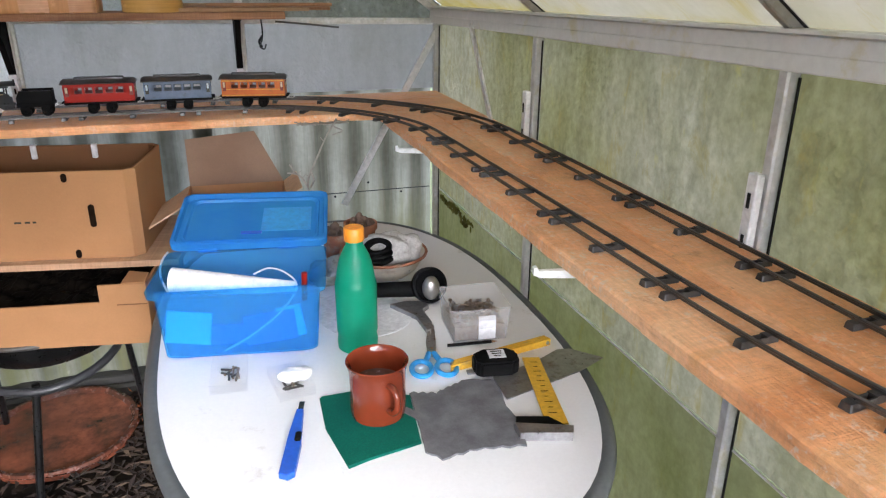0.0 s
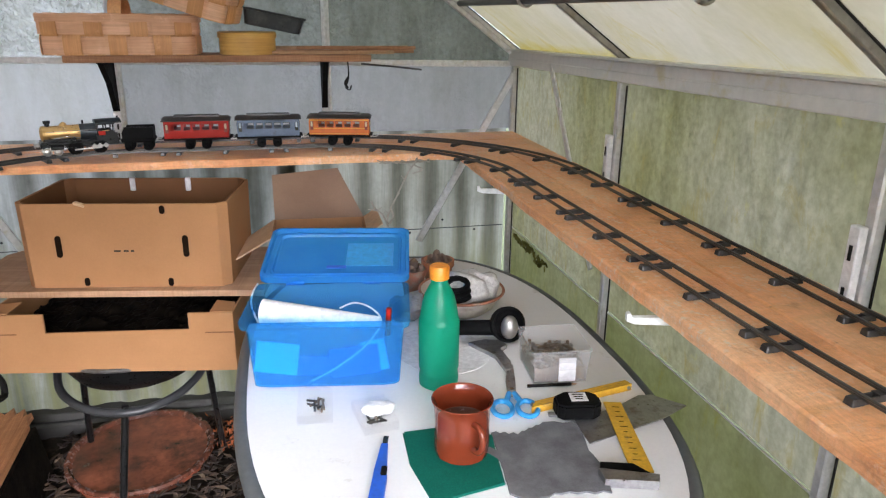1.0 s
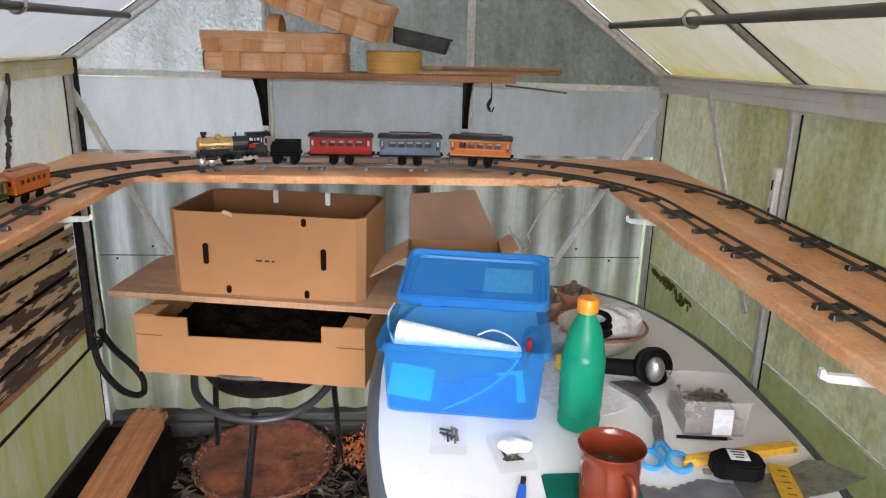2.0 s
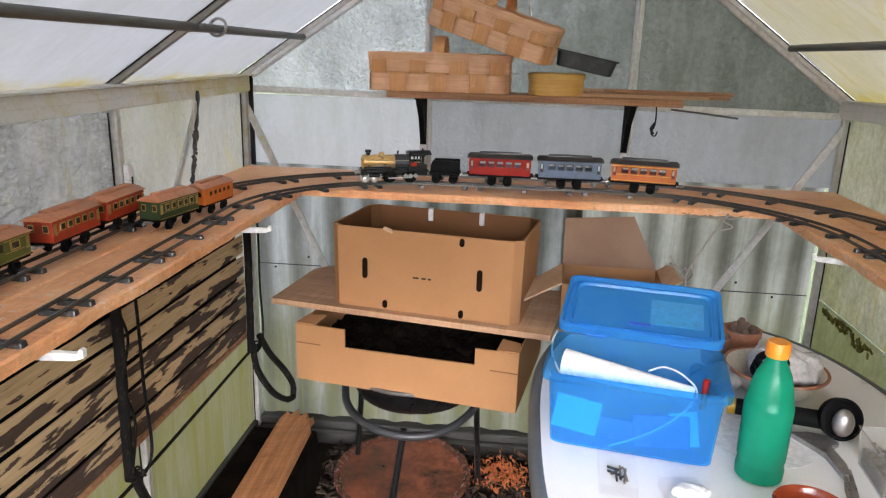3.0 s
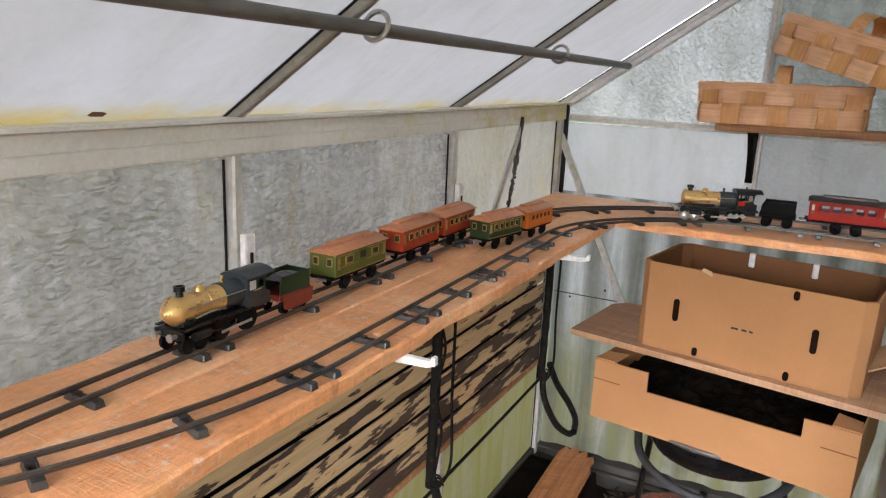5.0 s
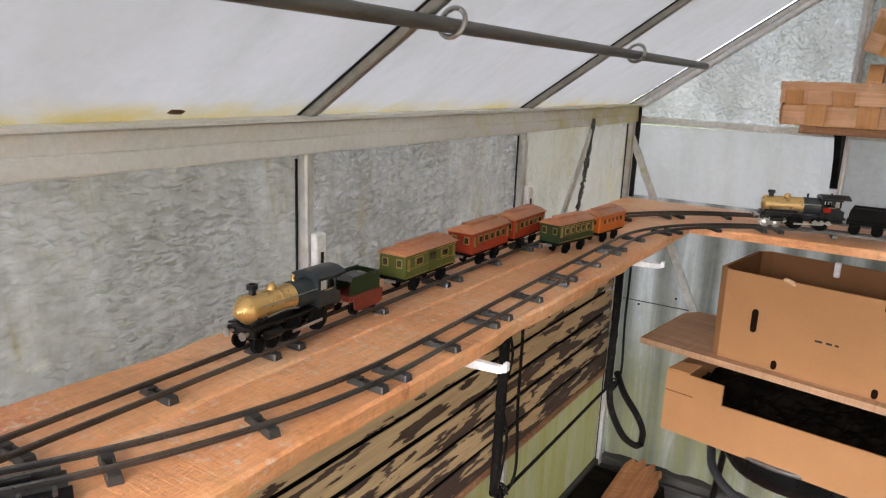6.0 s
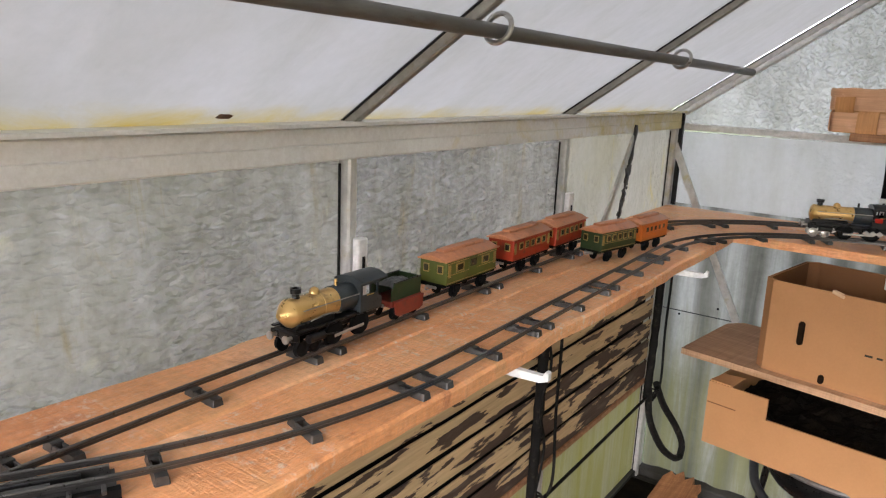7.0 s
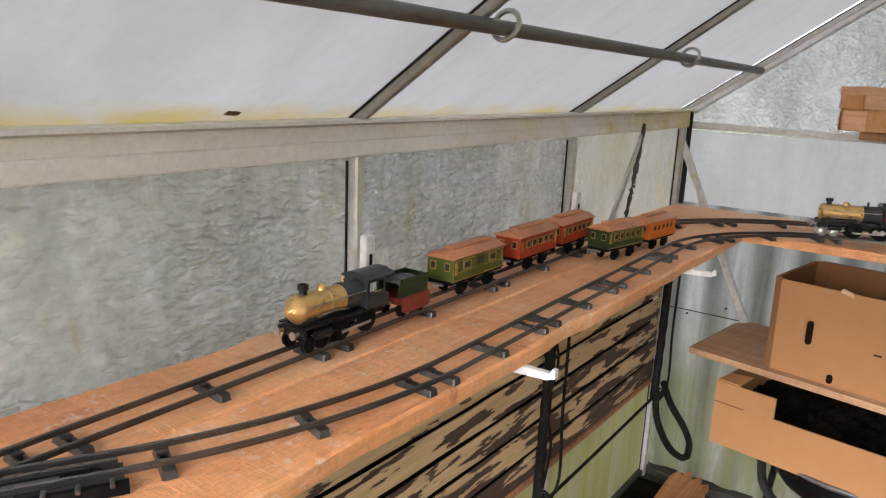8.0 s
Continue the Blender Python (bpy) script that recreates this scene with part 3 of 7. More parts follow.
# ---- mesh helpers ----
def box(bm, sx, sy, sz, m=None, bevel=0.0, segments=1):
    """A box of that size centred at m."""
    made = bmesh.ops.create_cube(bm, size=1.0, matrix=(m or Matrix()) @ Matrix.Diagonal((sx, sy, sz, 1)))
    if bevel:
        edges = list({e for v in made["verts"] for e in v.link_edges})
        bmesh.ops.bevel(bm, geom=edges, offset=bevel, segments=segments, profile=0.6, affect="EDGES")
    return bm


def at(x, y, z, rx=0, ry=0, rz=0):
    return pose(x, y, z, rx, ry, rz)


def lathe(bm, profile, n=24, m=None, close=False):
    """Turn a profile of (radius, height) round z."""
    m = m or Matrix()
    rings = []
    for r, z in profile:
        if r < 1e-6:
            rings.append([bm.verts.new(m @ Vector((0, 0, z)))])
        else:
            rings.append([bm.verts.new(m @ Vector((r * math.cos(2 * math.pi * i / n), r * math.sin(2 * math.pi * i / n), z))) for i in range(n)])
    pairs = list(zip(rings, rings[1:])) + ([(rings[-1], rings[0])] if close else [])
    for a, b in pairs:
        for i in range(n):
            j = (i + 1) % n
            if len(a) == 1 and len(b) == 1:
                continue
            if len(a) == 1:
                bm.faces.new((a[0], b[j], b[i]))
            elif len(b) == 1:
                bm.faces.new((a[i], a[j], b[0]))
            else:
                bm.faces.new((a[i], a[j], b[j], b[i]))
    return bm


def rod(bm, a, b, r, n=10, r2=None):
    """A capped round bar from a to b."""
    a, b = Vector(a), Vector(b)
    m = Matrix.Translation(a) @ (b - a).to_track_quat("Z", "Y").to_matrix().to_4x4()
    h = (b - a).length
    r2 = r if r2 is None else r2
    return lathe(bm, [(0, 0), (r, 0), (r2, h), (0, h)], n, m)


def tube(bm, pts, r, n=8, closed=False):
    """A round tube through points; r is one radius or one for each point."""
    pts = [Vector(p) for p in pts]
    k = len(pts)
    rs = [r] * k if isinstance(r, (int, float)) else list(r)
    rings, side = [], None
    for i, p in enumerate(pts):
        a = pts[(i - 1) % k] if closed or i else p
        b = pts[(i + 1) % k] if closed or i < k - 1 else p
        d = (b - a).normalized()
        if side is None:
            side = d.orthogonal().normalized()
        side = (side - d * side.dot(d)).normalized()
        up = d.cross(side)
        rings.append([bm.verts.new(p + rs[i] * (math.cos(2 * math.pi * j / n) * side + math.sin(2 * math.pi * j / n) * up)) for j in range(n)])
    for i in range(k if closed else k - 1):
        a, b = rings[i], rings[(i + 1) % k]
        for j in range(n):
            bm.faces.new((a[j], a[(j + 1) % n], b[(j + 1) % n], b[j]))
    if not closed:
        bm.faces.new(list(reversed(rings[0])))
        bm.faces.new(rings[-1])
    return bm


def smooth_path(pts, steps=6):
    """A Catmull-Rom curve through points."""
    pts = [Vector(p) for p in pts]
    ext = [2 * pts[0] - pts[1]] + pts + [2 * pts[-1] - pts[-2]]
    out = []
    for i in range(1, len(ext) - 2):
        p0, p1, p2, p3 = ext[i - 1:i + 3]
        for s in range(steps):
            u = s / steps
            out.append(0.5 * (2 * p1 + (p2 - p0) * u + (2 * p0 - 5 * p1 + 4 * p2 - p3) * u * u + (3 * p1 - p0 - 3 * p2 + p3) * u ** 3))
    out.append(pts[-1])
    return out


def prism(bm, outline, z0, z1, m=None):
    """A flat outline of (x, y), thick from z0 to z1."""
    m = m or Matrix()
    low = [bm.verts.new(m @ Vector((x, y, z0))) for x, y in outline]
    top = [bm.verts.new(m @ Vector((x, y, z1))) for x, y in outline]
    k = len(outline)
    bm.faces.new(list(reversed(low)))
    bm.faces.new(top)
    for i in range(k):
        j = (i + 1) % k
        bm.faces.new((low[i], low[j], top[j], top[i]))
    return bm


def sweep(bm, pts, profile):
    """A profile of (across, up) swept along a level line of points, with capped ends."""
    pts = [Vector(p) for p in pts]
    rings = []
    for i, p in enumerate(pts):
        d = (pts[min(i + 1, len(pts) - 1)] - pts[max(i - 1, 0)]).normalized()
        n = Vector((-d.y, d.x, 0)).normalized()
        rings.append([bm.verts.new(p + n * a + Vector((0, 0, u))) for a, u in profile])
    k = len(profile)
    for a, b in zip(rings, rings[1:]):
        for j in range(k):
            bm.faces.new((a[j], a[(j + 1) % k], b[(j + 1) % k], b[j]))
    bm.faces.new(list(reversed(rings[0])))
    bm.faces.new(rings[-1])
    return bm


def finish(bm, smooth):
    bmesh.ops.recalc_face_normals(bm, faces=bm.faces)
    for f in bm.faces:
        f.smooth = smooth
    if smooth:
        for e in bm.edges:
            if len(e.link_faces) == 2 and e.calc_face_angle(0) > radians(38):
                e.smooth = False


def mesh_of(name, bm, material, smooth=False):
    finish(bm, smooth)
    me = bpy.data.meshes.new(name)
    bm.to_mesh(me)
    bm.free()
    me.materials.append(material)
    return me


def part(name, bm, material, parent, label="", smooth=False, m=None):
    ob = new(name, mesh_of(name, bm, material, smooth))
    ob.parent = parent
    if m is not None:
        ob.matrix_basis = m
    return tagged(ob, label)


def piece(name, me, parent, m):
    ob = new(name, me)
    ob.parent, ob.matrix_basis = parent, m
    return ob


def thing(name, m, label, category, group="", kind=""):
    ob = new(name)
    ob.empty_display_size = 0.02
    ob.matrix_basis = m
    return tagged(ob, label, category, group, kind)


def solo(name, bm, material, m, label, category, group="", kind="", smooth=False):
    ob = new(name, mesh_of(name, bm, material, smooth))
    ob.matrix_basis = m
    return tagged(ob, label, category, group, kind)


def B():
    return bmesh.new()


# ---- the greenhouse ----
XL, XR, YE, YS = -0.862, 1.0, 2.26, -1.55
MID, RIDGE, BASE, JOINT = 0.092, 1.936, 0.05, 0.655
EAVE_W, EAVE_E = 1.284, 1.264
POSTS = [-1.5, -0.66, 0.06, 0.768, 1.472, 2.22]
POSTS_E = [-1.5, -0.9, -0.12, 0.664, 1.446, 2.235]

bm = B()
box(bm, 300, 300, 0.4, at(0, 60, -0.235))
solo("ground", bm, GRASS, Matrix(), "rough garden ground round the greenhouse", "ground", kind="structure")

bm = B()
bmesh.ops.create_grid(bm, x_segments=60, y_segments=110, size=1.0, matrix=at(MID, 0.36, 0.0) @ Matrix.Diagonal((0.96, 1.95, 1, 1)))
for v in bm.verts:
    v.co.z += 0.012 * noise.noise(v.co * 9) + 0.01 * noise.noise(v.co * 31)
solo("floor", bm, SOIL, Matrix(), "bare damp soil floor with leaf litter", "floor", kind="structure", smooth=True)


def beam(a, b, side):
    """The pose of a bar from a to b, its z along the bar and its y towards side."""
    a, b = Vector(a), Vector(b)
    z = (b - a).normalized()
    y = (Vector(side) - z * Vector(side).dot(z)).normalized()
    x = y.cross(z)
    m = Matrix((x, y, z)).transposed().to_4x4()
    return Matrix.Translation((a + b) / 2) @ m


def slab(bm, corners, thick):
    """A flat sheet through four corners."""
    c = [Vector(p) for p in corners]
    n = (c[1] - c[0]).cross(c[3] - c[0]).normalized() * thick / 2
    lo, hi = [bm.verts.new(p - n) for p in c], [bm.verts.new(p + n) for p in c]
    bm.faces.new(list(reversed(lo)))
    bm.faces.new(hi)
    for i in range(4):
        j = (i + 1) % 4
        bm.faces.new((lo[i], lo[j], hi[j], hi[i]))
    return bm


def side_wall(name, x, inward, posts, sag, glass_up, glass_low, label):
    """A side wall: posts, eave beam, sill and panes of one long side."""
    eave = EAVE_W if inward > 0 else EAVE_E
    w = thing(name, at(0, 0, 0), label, "wall", kind="structure")
    for y in posts:
        top = eave + sag * (YE - y) - 0.03
        bm = B()
        box(bm, 0.022, 0.020, top - BASE, at(x + inward * 0.006, y, (top + BASE) / 2), 0.003)
        box(bm, 0.010, 0.026, top - BASE - 0.01, at(x - inward * 0.002, y + 0.004, (top + BASE) / 2), 0.002)
        part("post", bm, ALU, w)
        bm = B()
        box(bm, 0.003, 0.0028, top - BASE - 0.03, at(x + inward * 0.002, y - 0.0146, (top + BASE) / 2 - 0.01))
        part("glazing_seal", bm, RUBBER, w)
    bm = B()
    length = YE - YS
    bar = beam((x, YS, eave + sag * length), (x, YE, eave), (1, 0, 0))
    box(bm, 0.026, 0.030, length, bar @ at(-0.012, inward * 0.008, 0), 0.003)
    box(bm, 0.024, 0.028, length, bar @ at(-0.035, inward * 0.010, 0), 0.002)
    box(bm, 0.005, 0.044, length, bar @ at(0.004, inward * 0.014, 0))
    part("eave_beam", bm, ALU_EAVE if inward > 0 else ALU_ALGAE, w, "aluminium eave beam with yellow algae")
    bm = B()
    box(bm, 0.022, length, 0.022, at(x, (YE + YS) / 2, BASE + 0.011), 0.002)
    part("sill_bar", bm, CONCRETE, w, "dark weathered sill")
    for a, b in zip(posts, posts[1:]):
        for z0, z1, g in ((BASE + 0.022, JOINT - 0.002, glass_low), (JOINT + 0.002, eave - 0.012, glass_up)):
            bm = B()
            box(bm, 0.004, b - a - 0.004, z1 - z0, at(0, 0, 0), 0.0005)
            # unseen south panes are left clear to brighten the inside
            part("pane", bm, GLASS_UNSEEN if b < 0.1 else GLASS_ALGAE if inward > 0 and b > 2 and g is GLASS_SIDE else g, w, m=at(x - inward * 0.006, (a + b) / 2, (z0 + z1) / 2))
    bm = B()
    box(bm, 0.003, length, 0.0028, at(x, (YE + YS) / 2, JOINT))
    part("pane_joint", bm, ALU_ALGAE, w)
    return w


SAG, SAG_W = 0.021, -0.006
west = side_wall("wall_west", XL, 1, POSTS, SAG_W, GLASS_SIDE, GLASS_LOW_WEST, "rippled grey glass side wall in an aluminium frame")
east = side_wall("wall_east", XR, -1, POSTS_E, SAG, GLASS_GREEN, GLASS_GREEN_LOW, "side wall of glass grown over with green algae")


def brace(parent, a, b, w=0.018, mat=None):
    """A flat diagonal bar between two corners of the frame."""
    a, b = Vector(a), Vector(b)
    bm = B()
    m = beam(a, b, (1, 0, 0) if abs(a.x - b.x) < 1e-6 else (0, 1, 0))
    box(bm, w, w * 0.4, (b - a).length, m, 0.001)
    return part("brace", bm, mat or ALU, parent)


brace(east, (XR - 0.025, 1.86, 1.245), (XR - 0.025, 1.50, 0.75), mat=PALE_BAR)
brace(west, (XL + 0.025, 1.86, 1.245), (XL + 0.025, 1.50, 0.75))


def roof_line(x):
    """The height of the roof line over the gable at x."""
    if x < MID:
        return RIDGE - (MID - x) * (RIDGE - EAVE_W) / (MID - XL)
    return RIDGE - (x - MID) * (RIDGE - EAVE_E) / (XR - MID)


def end_wall(name, y, inward, glass, low_glass, label):
    """A gable wall with uprights, cross bar and panes; corrugated sheet below the benches."""
    w = thing(name, at(0, 0, 0), label, "wall", kind="structure")
    bars = [XL, -0.262, 0.366, XR]
    tops = [roof_line(x) for x in bars]
    for x, top in zip(bars, tops):
        foot = BASE if x in (XL, XR) else 0.99
        bm = B()
        box(bm, 0.024, 0.022, top - foot, at(x, y + inward * 0.006, (top + foot) / 2), 0.002)
        box(bm, 0.008, 0.012, top - foot, at(x, y + inward * 0.021, (top + foot) / 2), 0.002)
        part("upright", bm, PALE_BAR, w)
    bm = B()
    box(bm, 0.020, 0.016, XR - XL, beam((XL, y + inward * 0.010, 1.244), (XR, y + inward * 0.010, 1.222), (0, 1, 0)), 0.002)
    part("cross_bar", bm, PALE_BAR, w, "pale grey cross bar")
    bm = B()
    box(bm, XR - XL, 0.05, 0.03, at((XL + XR) / 2, y, BASE + 0.012), 0.004)
    part("sill_bar", bm, CONCRETE, w, "dark weathered sill")
    for s in (-1, 1):
        a = Vector((XL if s < 0 else XR, y + inward * 0.012, (EAVE_W if s < 0 else EAVE_E) - 0.006))
        b = Vector((MID, y + inward * 0.012, RIDGE - 0.01))
        bm = B()
        box(bm, 0.034, 0.022, (b - a).length, beam(a, b, (0, 1, 0)), 0.003)
        part("verge_bar", bm, PALE_BAR, w)
    for i in range(3):
        x0, x1 = bars[i] + 0.003, bars[i + 1] - 0.003
        bm = B()
        box(bm, x1 - x0, 0.004, 1.228 - 1.004, at(0, 0, 0))
        part("pane", bm, GLASS_END_DIM if i and glass is GLASS_END else glass, w, m=at((x0 + x1) / 2, y, 1.116))
        steps = 12
        bm = B()
        low, high = [], []
        for k in range(steps + 1):
            x = x0 + (x1 - x0) * k / steps
            top = roof_line(x) - 0.006
            low.append((x, 1.232))
            high.append((x, max(top, 1.2325)))
        out = low + list(reversed(high))
        prism(bm, out, -0.002, 0.002, at(0, y, 0, 90))
        part("gable_pane", bm, (GLASS_GABLE, GLASS_GABLE_DIM, GLASS_SHADY)[i] if glass is GLASS_END else glass, w)
    for xa, xb, sheet_glass, back in ((XL + 0.012, 0.250, low_glass, 0.0), (0.190, XR - 0.012, GLASS_LOW_DIM if low_glass is GLASS_LOW else low_glass, 0.003)):
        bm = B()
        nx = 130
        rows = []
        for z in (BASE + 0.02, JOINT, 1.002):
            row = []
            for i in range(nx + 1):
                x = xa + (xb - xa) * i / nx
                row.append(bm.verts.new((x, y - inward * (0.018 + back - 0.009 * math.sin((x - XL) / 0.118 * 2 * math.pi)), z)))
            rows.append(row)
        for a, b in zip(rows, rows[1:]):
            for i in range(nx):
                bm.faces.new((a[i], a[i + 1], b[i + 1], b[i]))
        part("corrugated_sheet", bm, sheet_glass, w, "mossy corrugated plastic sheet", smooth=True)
    bm = B()
    box(bm, XR - XL - 0.05, 0.003, 0.0025, at((XL + XR) / 2, y + inward * 0.004, JOINT))
    part("sheet_joint", bm, CONCRETE, w)
    for k in range(15):
        bm = B()
        lathe(bm, [(0, 0), (0.0038, 0), (0.0038, 0.002), (0.002, 0.004), (0, 0.004)], 8, at(XL + 0.08 + 0.118 * k, y + inward * 0.002, JOINT + (0.03 if k % 2 else -0.012), 90 if inward < 0 else -90))
        part("rivet", bm, RUBBER, w)
    return w


north = end_wall("wall_north", YE, -1, GLASS_END, GLASS_LOW, "gable wall of clouded glass over corrugated sheet")
brace(north, (XR - 0.01, YE - 0.03, 1.19), (0.66, YE - 0.03, 0.62), 0.022, PALE_BAR)
brace(north, (XL + 0.01, YE - 0.03, 1.19), (-0.56, YE - 0.03, 0.58), 0.022)
bm = B()
box(bm, 0.012, 0.012, EAVE_W - 1.0, at(XL + 0.024, YE - 0.022, (EAVE_W + 1.0) / 2))
part("corner_seal", bm, RUBBER, north)
end_wall("wall_south", YS, 1, GLASS_UNSEEN, GLASS_UNSEEN, "unseen clear gable wall that lets extra daylight in")

for name, s, glass, posts, sag in (("roof_west", -1, GLASS_ROOF, POSTS, SAG_W), ("roof_east", 1, GLASS_ROOF_Y, POSTS_E, SAG)):
    r = thing(name, at(0, 0, 0), "milky translucent roof sheets between grey rafters", "roof", kind="structure")

    def edge(y, lift=0.0):
        """The foot and the head of the roof slope at y."""
        foot = (XL if s < 0 else XR) + s * 0.03
        return Vector((foot, y, (EAVE_W if s < 0 else EAVE_E) - 0.018 + sag * (YE - y) + lift)), Vector((MID, y, RIDGE + lift))

    for a, b in zip(posts, posts[1:]):
        (f0, h0), (f1, h1) = edge(a + 0.0015, 0.014), edge(b - 0.0015, 0.014)
        bm = B()
        slab(bm, (f0, f1, h1, h0), 0.004)
        # southern sheets out of view are made clear to let more light down
        part("roof_sheet", bm, GLASS_UNSEEN if b < -0.5 else glass, r)
    for y in posts:
        f, h = edge(y, -0.004)
        m, long = beam(f, h, (0, 1, 0)), (h - f).length
        bm = B()
        box(bm, 0.0155, 0.014, long - 0.03, m, 0.002)
        part("rafter", bm, ALU_DULL if y < 2.2 else PALE_BAR, r)
        bm = B()
        box(bm, 0.0030, 0.002, long - 0.04, m @ at(s * 0.0065, -0.0080, 0))
        part("glazing_seal", bm, RUBBER, r)
bm = B()
prism(bm, [(-0.013, -0.0015), (-0.008, -0.003), (0.006, -0.0035), (0.013, 0.0), (0.008, 0.002), (-0.005, 0.0025)], 0.0, 0.002, at(XL + 0.012, 0.545, EAVE_W + 0.006, 55, 0, 90))
solo("dead_leaf", bm, DRY_LEAF, Matrix(), "curled brown leaf caught at the foot of the roof", "leaf")
bm = B()
box(bm, 0.05, YE - YS, 0.03, at(MID, (YE + YS) / 2, RIDGE - 0.004), 0.004)
solo("ridge_beam", bm, ALU, Matrix(), "aluminium ridge beam", "beam", kind="structure")

bm = B()
box(bm, XR - XL + 0.1, 0.09, 0.22, at((XL + XR) / 2, YE - 0.0, -0.062), 0.008)
solo("footing_north", bm, CONCRETE, Matrix(), "low damp concrete footing under the gable", "footing", kind="structure")
for name, x in (("footing_west", XL), ("footing_east", XR)):
    bm = B()
    box(bm, 0.08, YE - YS - 0.1, 0.21, at(x, (YE + YS) / 2 - 0.05, -0.062), 0.008)
    solo(name, bm, CONCRETE, Matrix(), "low damp concrete footing under the side wall", "footing", kind="structure")

# rods slung under the roof
for x, z in ((-0.632, 1.407), (0.775, 1.412)):
    t = thing("hanging_rod", at(x, 0.3, z), "grey steel rod slung in rings under the roof", "rod", "rods under the roof")
    bm = B()
    rod(bm, (0, -1.3, 0), (0, 1.845, 0), 0.0095, 14)
    part("pole", bm, STEEL_ROD, t, smooth=True)
    for y in (0.06, 0.802, 1.532):
        bm = B()
        tube(bm, [(0.0185 * math.cos(a), y - 0.3 + 0.006 * math.sin(a), 0.004 + 0.0185 * math.sin(a)) for a in [2 * math.pi * i / 20 for i in range(20)]], 0.0036, 8, True)
        part("ring", bm, NICKEL, t, "dull metal ring", smooth=True)

# ---- benches that carry the railway ----
BT = 1.0


def bench(name, planks, label, along):
    t = thing(name, at(0, 0, 0), label, "shelf board", "railway shelf boards")
    for x0, x1, y0, y1, z in planks:
        bm = B()
        w, l = x1 - x0, y1 - y0
        long, wide = (l, w) if along == "Y" else (w, l)
        n = int(long / 0.012)
        rows = []
        for i in range(n + 1):
            u = -long / 2 + long * i / n
            e = [0.0022 * noise.noise(Vector((u * 14, x0 * 9 + k, y0))) + 0.0012 * noise.noise(Vector((u * 55, x0 * 9 + k, y0))) for k in range(4)]
            bite = [0.010 * max(0.0, noise.noise(Vector((u * 6.5, x0 * 5 + k, 3.1))) - 0.18) for k in (0, 1)]
            e = [e[0] + bite[0], e[1] - bite[1], e[2] - bite[1] * 1.5, e[3] + bite[0] * 1.5]
            cut = [(-wide / 2 + e[0], -0.0105), (wide / 2 + e[1], -0.0105), (wide / 2 + e[1] + 0.0006, 0.007), (wide / 2 + e[2] - 0.003, 0.0105), (0, 0.0105), (-wide / 2 + e[3] + 0.003, 0.0105), (-wide / 2 + e[0], 0.007)]
            rows.append([bm.verts.new((a, u, z2) if along == "Y" else (u, a, z2)) for a, z2 in cut])
        for r0, r1 in zip(rows, rows[1:]):
            for j in range(7):
                bm.faces.new((r0[j], r0[(j + 1) % 7], r1[(j + 1) % 7], r1[j]))
        bm.faces.new(rows[0])
        bm.faces.new(rows[-1])
        part("plank", bm, WOOD_Y if along == "Y" else WOOD_X, t, m=at((x0 + x1) / 2, (y0 + y1) / 2, z - 0.0105))
    return t


bench("bench_board", [(XL + 0.012, -0.702, -0.7, 1.868, BT), (-0.700, -0.557, -0.7, 1.868, BT)], "rough orange-brown plank shelf along the glass", "Y")
bench("bench_board", [(0.708, 0.852, -0.7, 1.868, BT), (0.854, XR - 0.012, -0.7, 1.868, BT)], "rough orange-brown plank shelf along the green glass", "Y")
bench("bench_board", [(XL + 0.012, XR - 0.012, 1.871, 2.07, BT - 0.001), (XL + 0.012, XR - 0.012, 2.072, YE - 0.035, BT - 0.001)], "rough plank shelf across the gable end", "X")


def shelf_bracket(x, y, inward, reach, skew=0):
    t = thing("shelf_bracket", at(x, y, 0.85), "white enamelled bracket with an upturned tip", "bracket", "white shelf brackets")
    bm = B()
    box(bm, 0.014, 0.021, 0.26, at(0, 0.006, 0.13), 0.002)
    part("upright", bm, WHITE_PAINT, t, "white slotted wall strip")
    for k in range(4):
        bm = B()
        box(bm, 0.003, 0.005, 0.022, at(inward * 0.0072, 0.006, 0.035 + 0.062 * k))
        part("slot", bm, RUBBER, t)
    bm = B()
    prism(bm, [(0.008, 0.1285), (0.008, 0.075), (0.17, 0.112), (reach - 0.012, 0.1185), (reach, 0.123), (reach, 0.134), (reach - 0.005, 0.135), (reach - 0.008, 0.1285)], -0.0045, 0.0045, at(0, 0, 0, 90, 0, skew if inward > 0 else 180 + skew))
    part("arm", bm, WHITE_PAINT, t)


for y in (0.768, 1.472):
    shelf_bracket(XL + 0.026, y, 1, 0.326, 2)
for y in (0.664, 1.446):
    shelf_bracket(XR - 0.026, y, -1, 0.315, -11)

# ---- toy railway track ----
RAIL = [(-0.0007, 0.0086), (-0.0007, 0.0116), (-0.0016, 0.0126), (-0.0016, 0.0144), (-0.0008, 0.0154), (0.0008, 0.0154), (0.0016, 0.0144), (0.0016, 0.0126), (0.0007, 0.0116), (0.0007, 0.0086)]
GAUGE = 0.0335


def line_points(parts, step=0.012):
    """A level line from straight runs and arcs: ("line", length) or ("arc", radius, degrees), left turns positive; starts (x, y, heading)."""
    (x, y, a), pts = parts[0], []
    pts.append(Vector((x, y, 0)))
    for p in parts[1:]:
        n = max(2, int((p[1] if p[0] == "line" else p[1] * radians(abs(p[2]))) / step))
        for _ in range(n):
            if p[0] == "line":
                ds, da = p[1] / n, 0
            else:
                ds, da = p[1] * radians(abs(p[2])) / n, radians(p[2]) / n
            a += da / 2
            x, y = x + ds * math.cos(a), y + ds * math.sin(a)
            a += da / 2
            pts.append(Vector((x, y, 0)))
    return pts


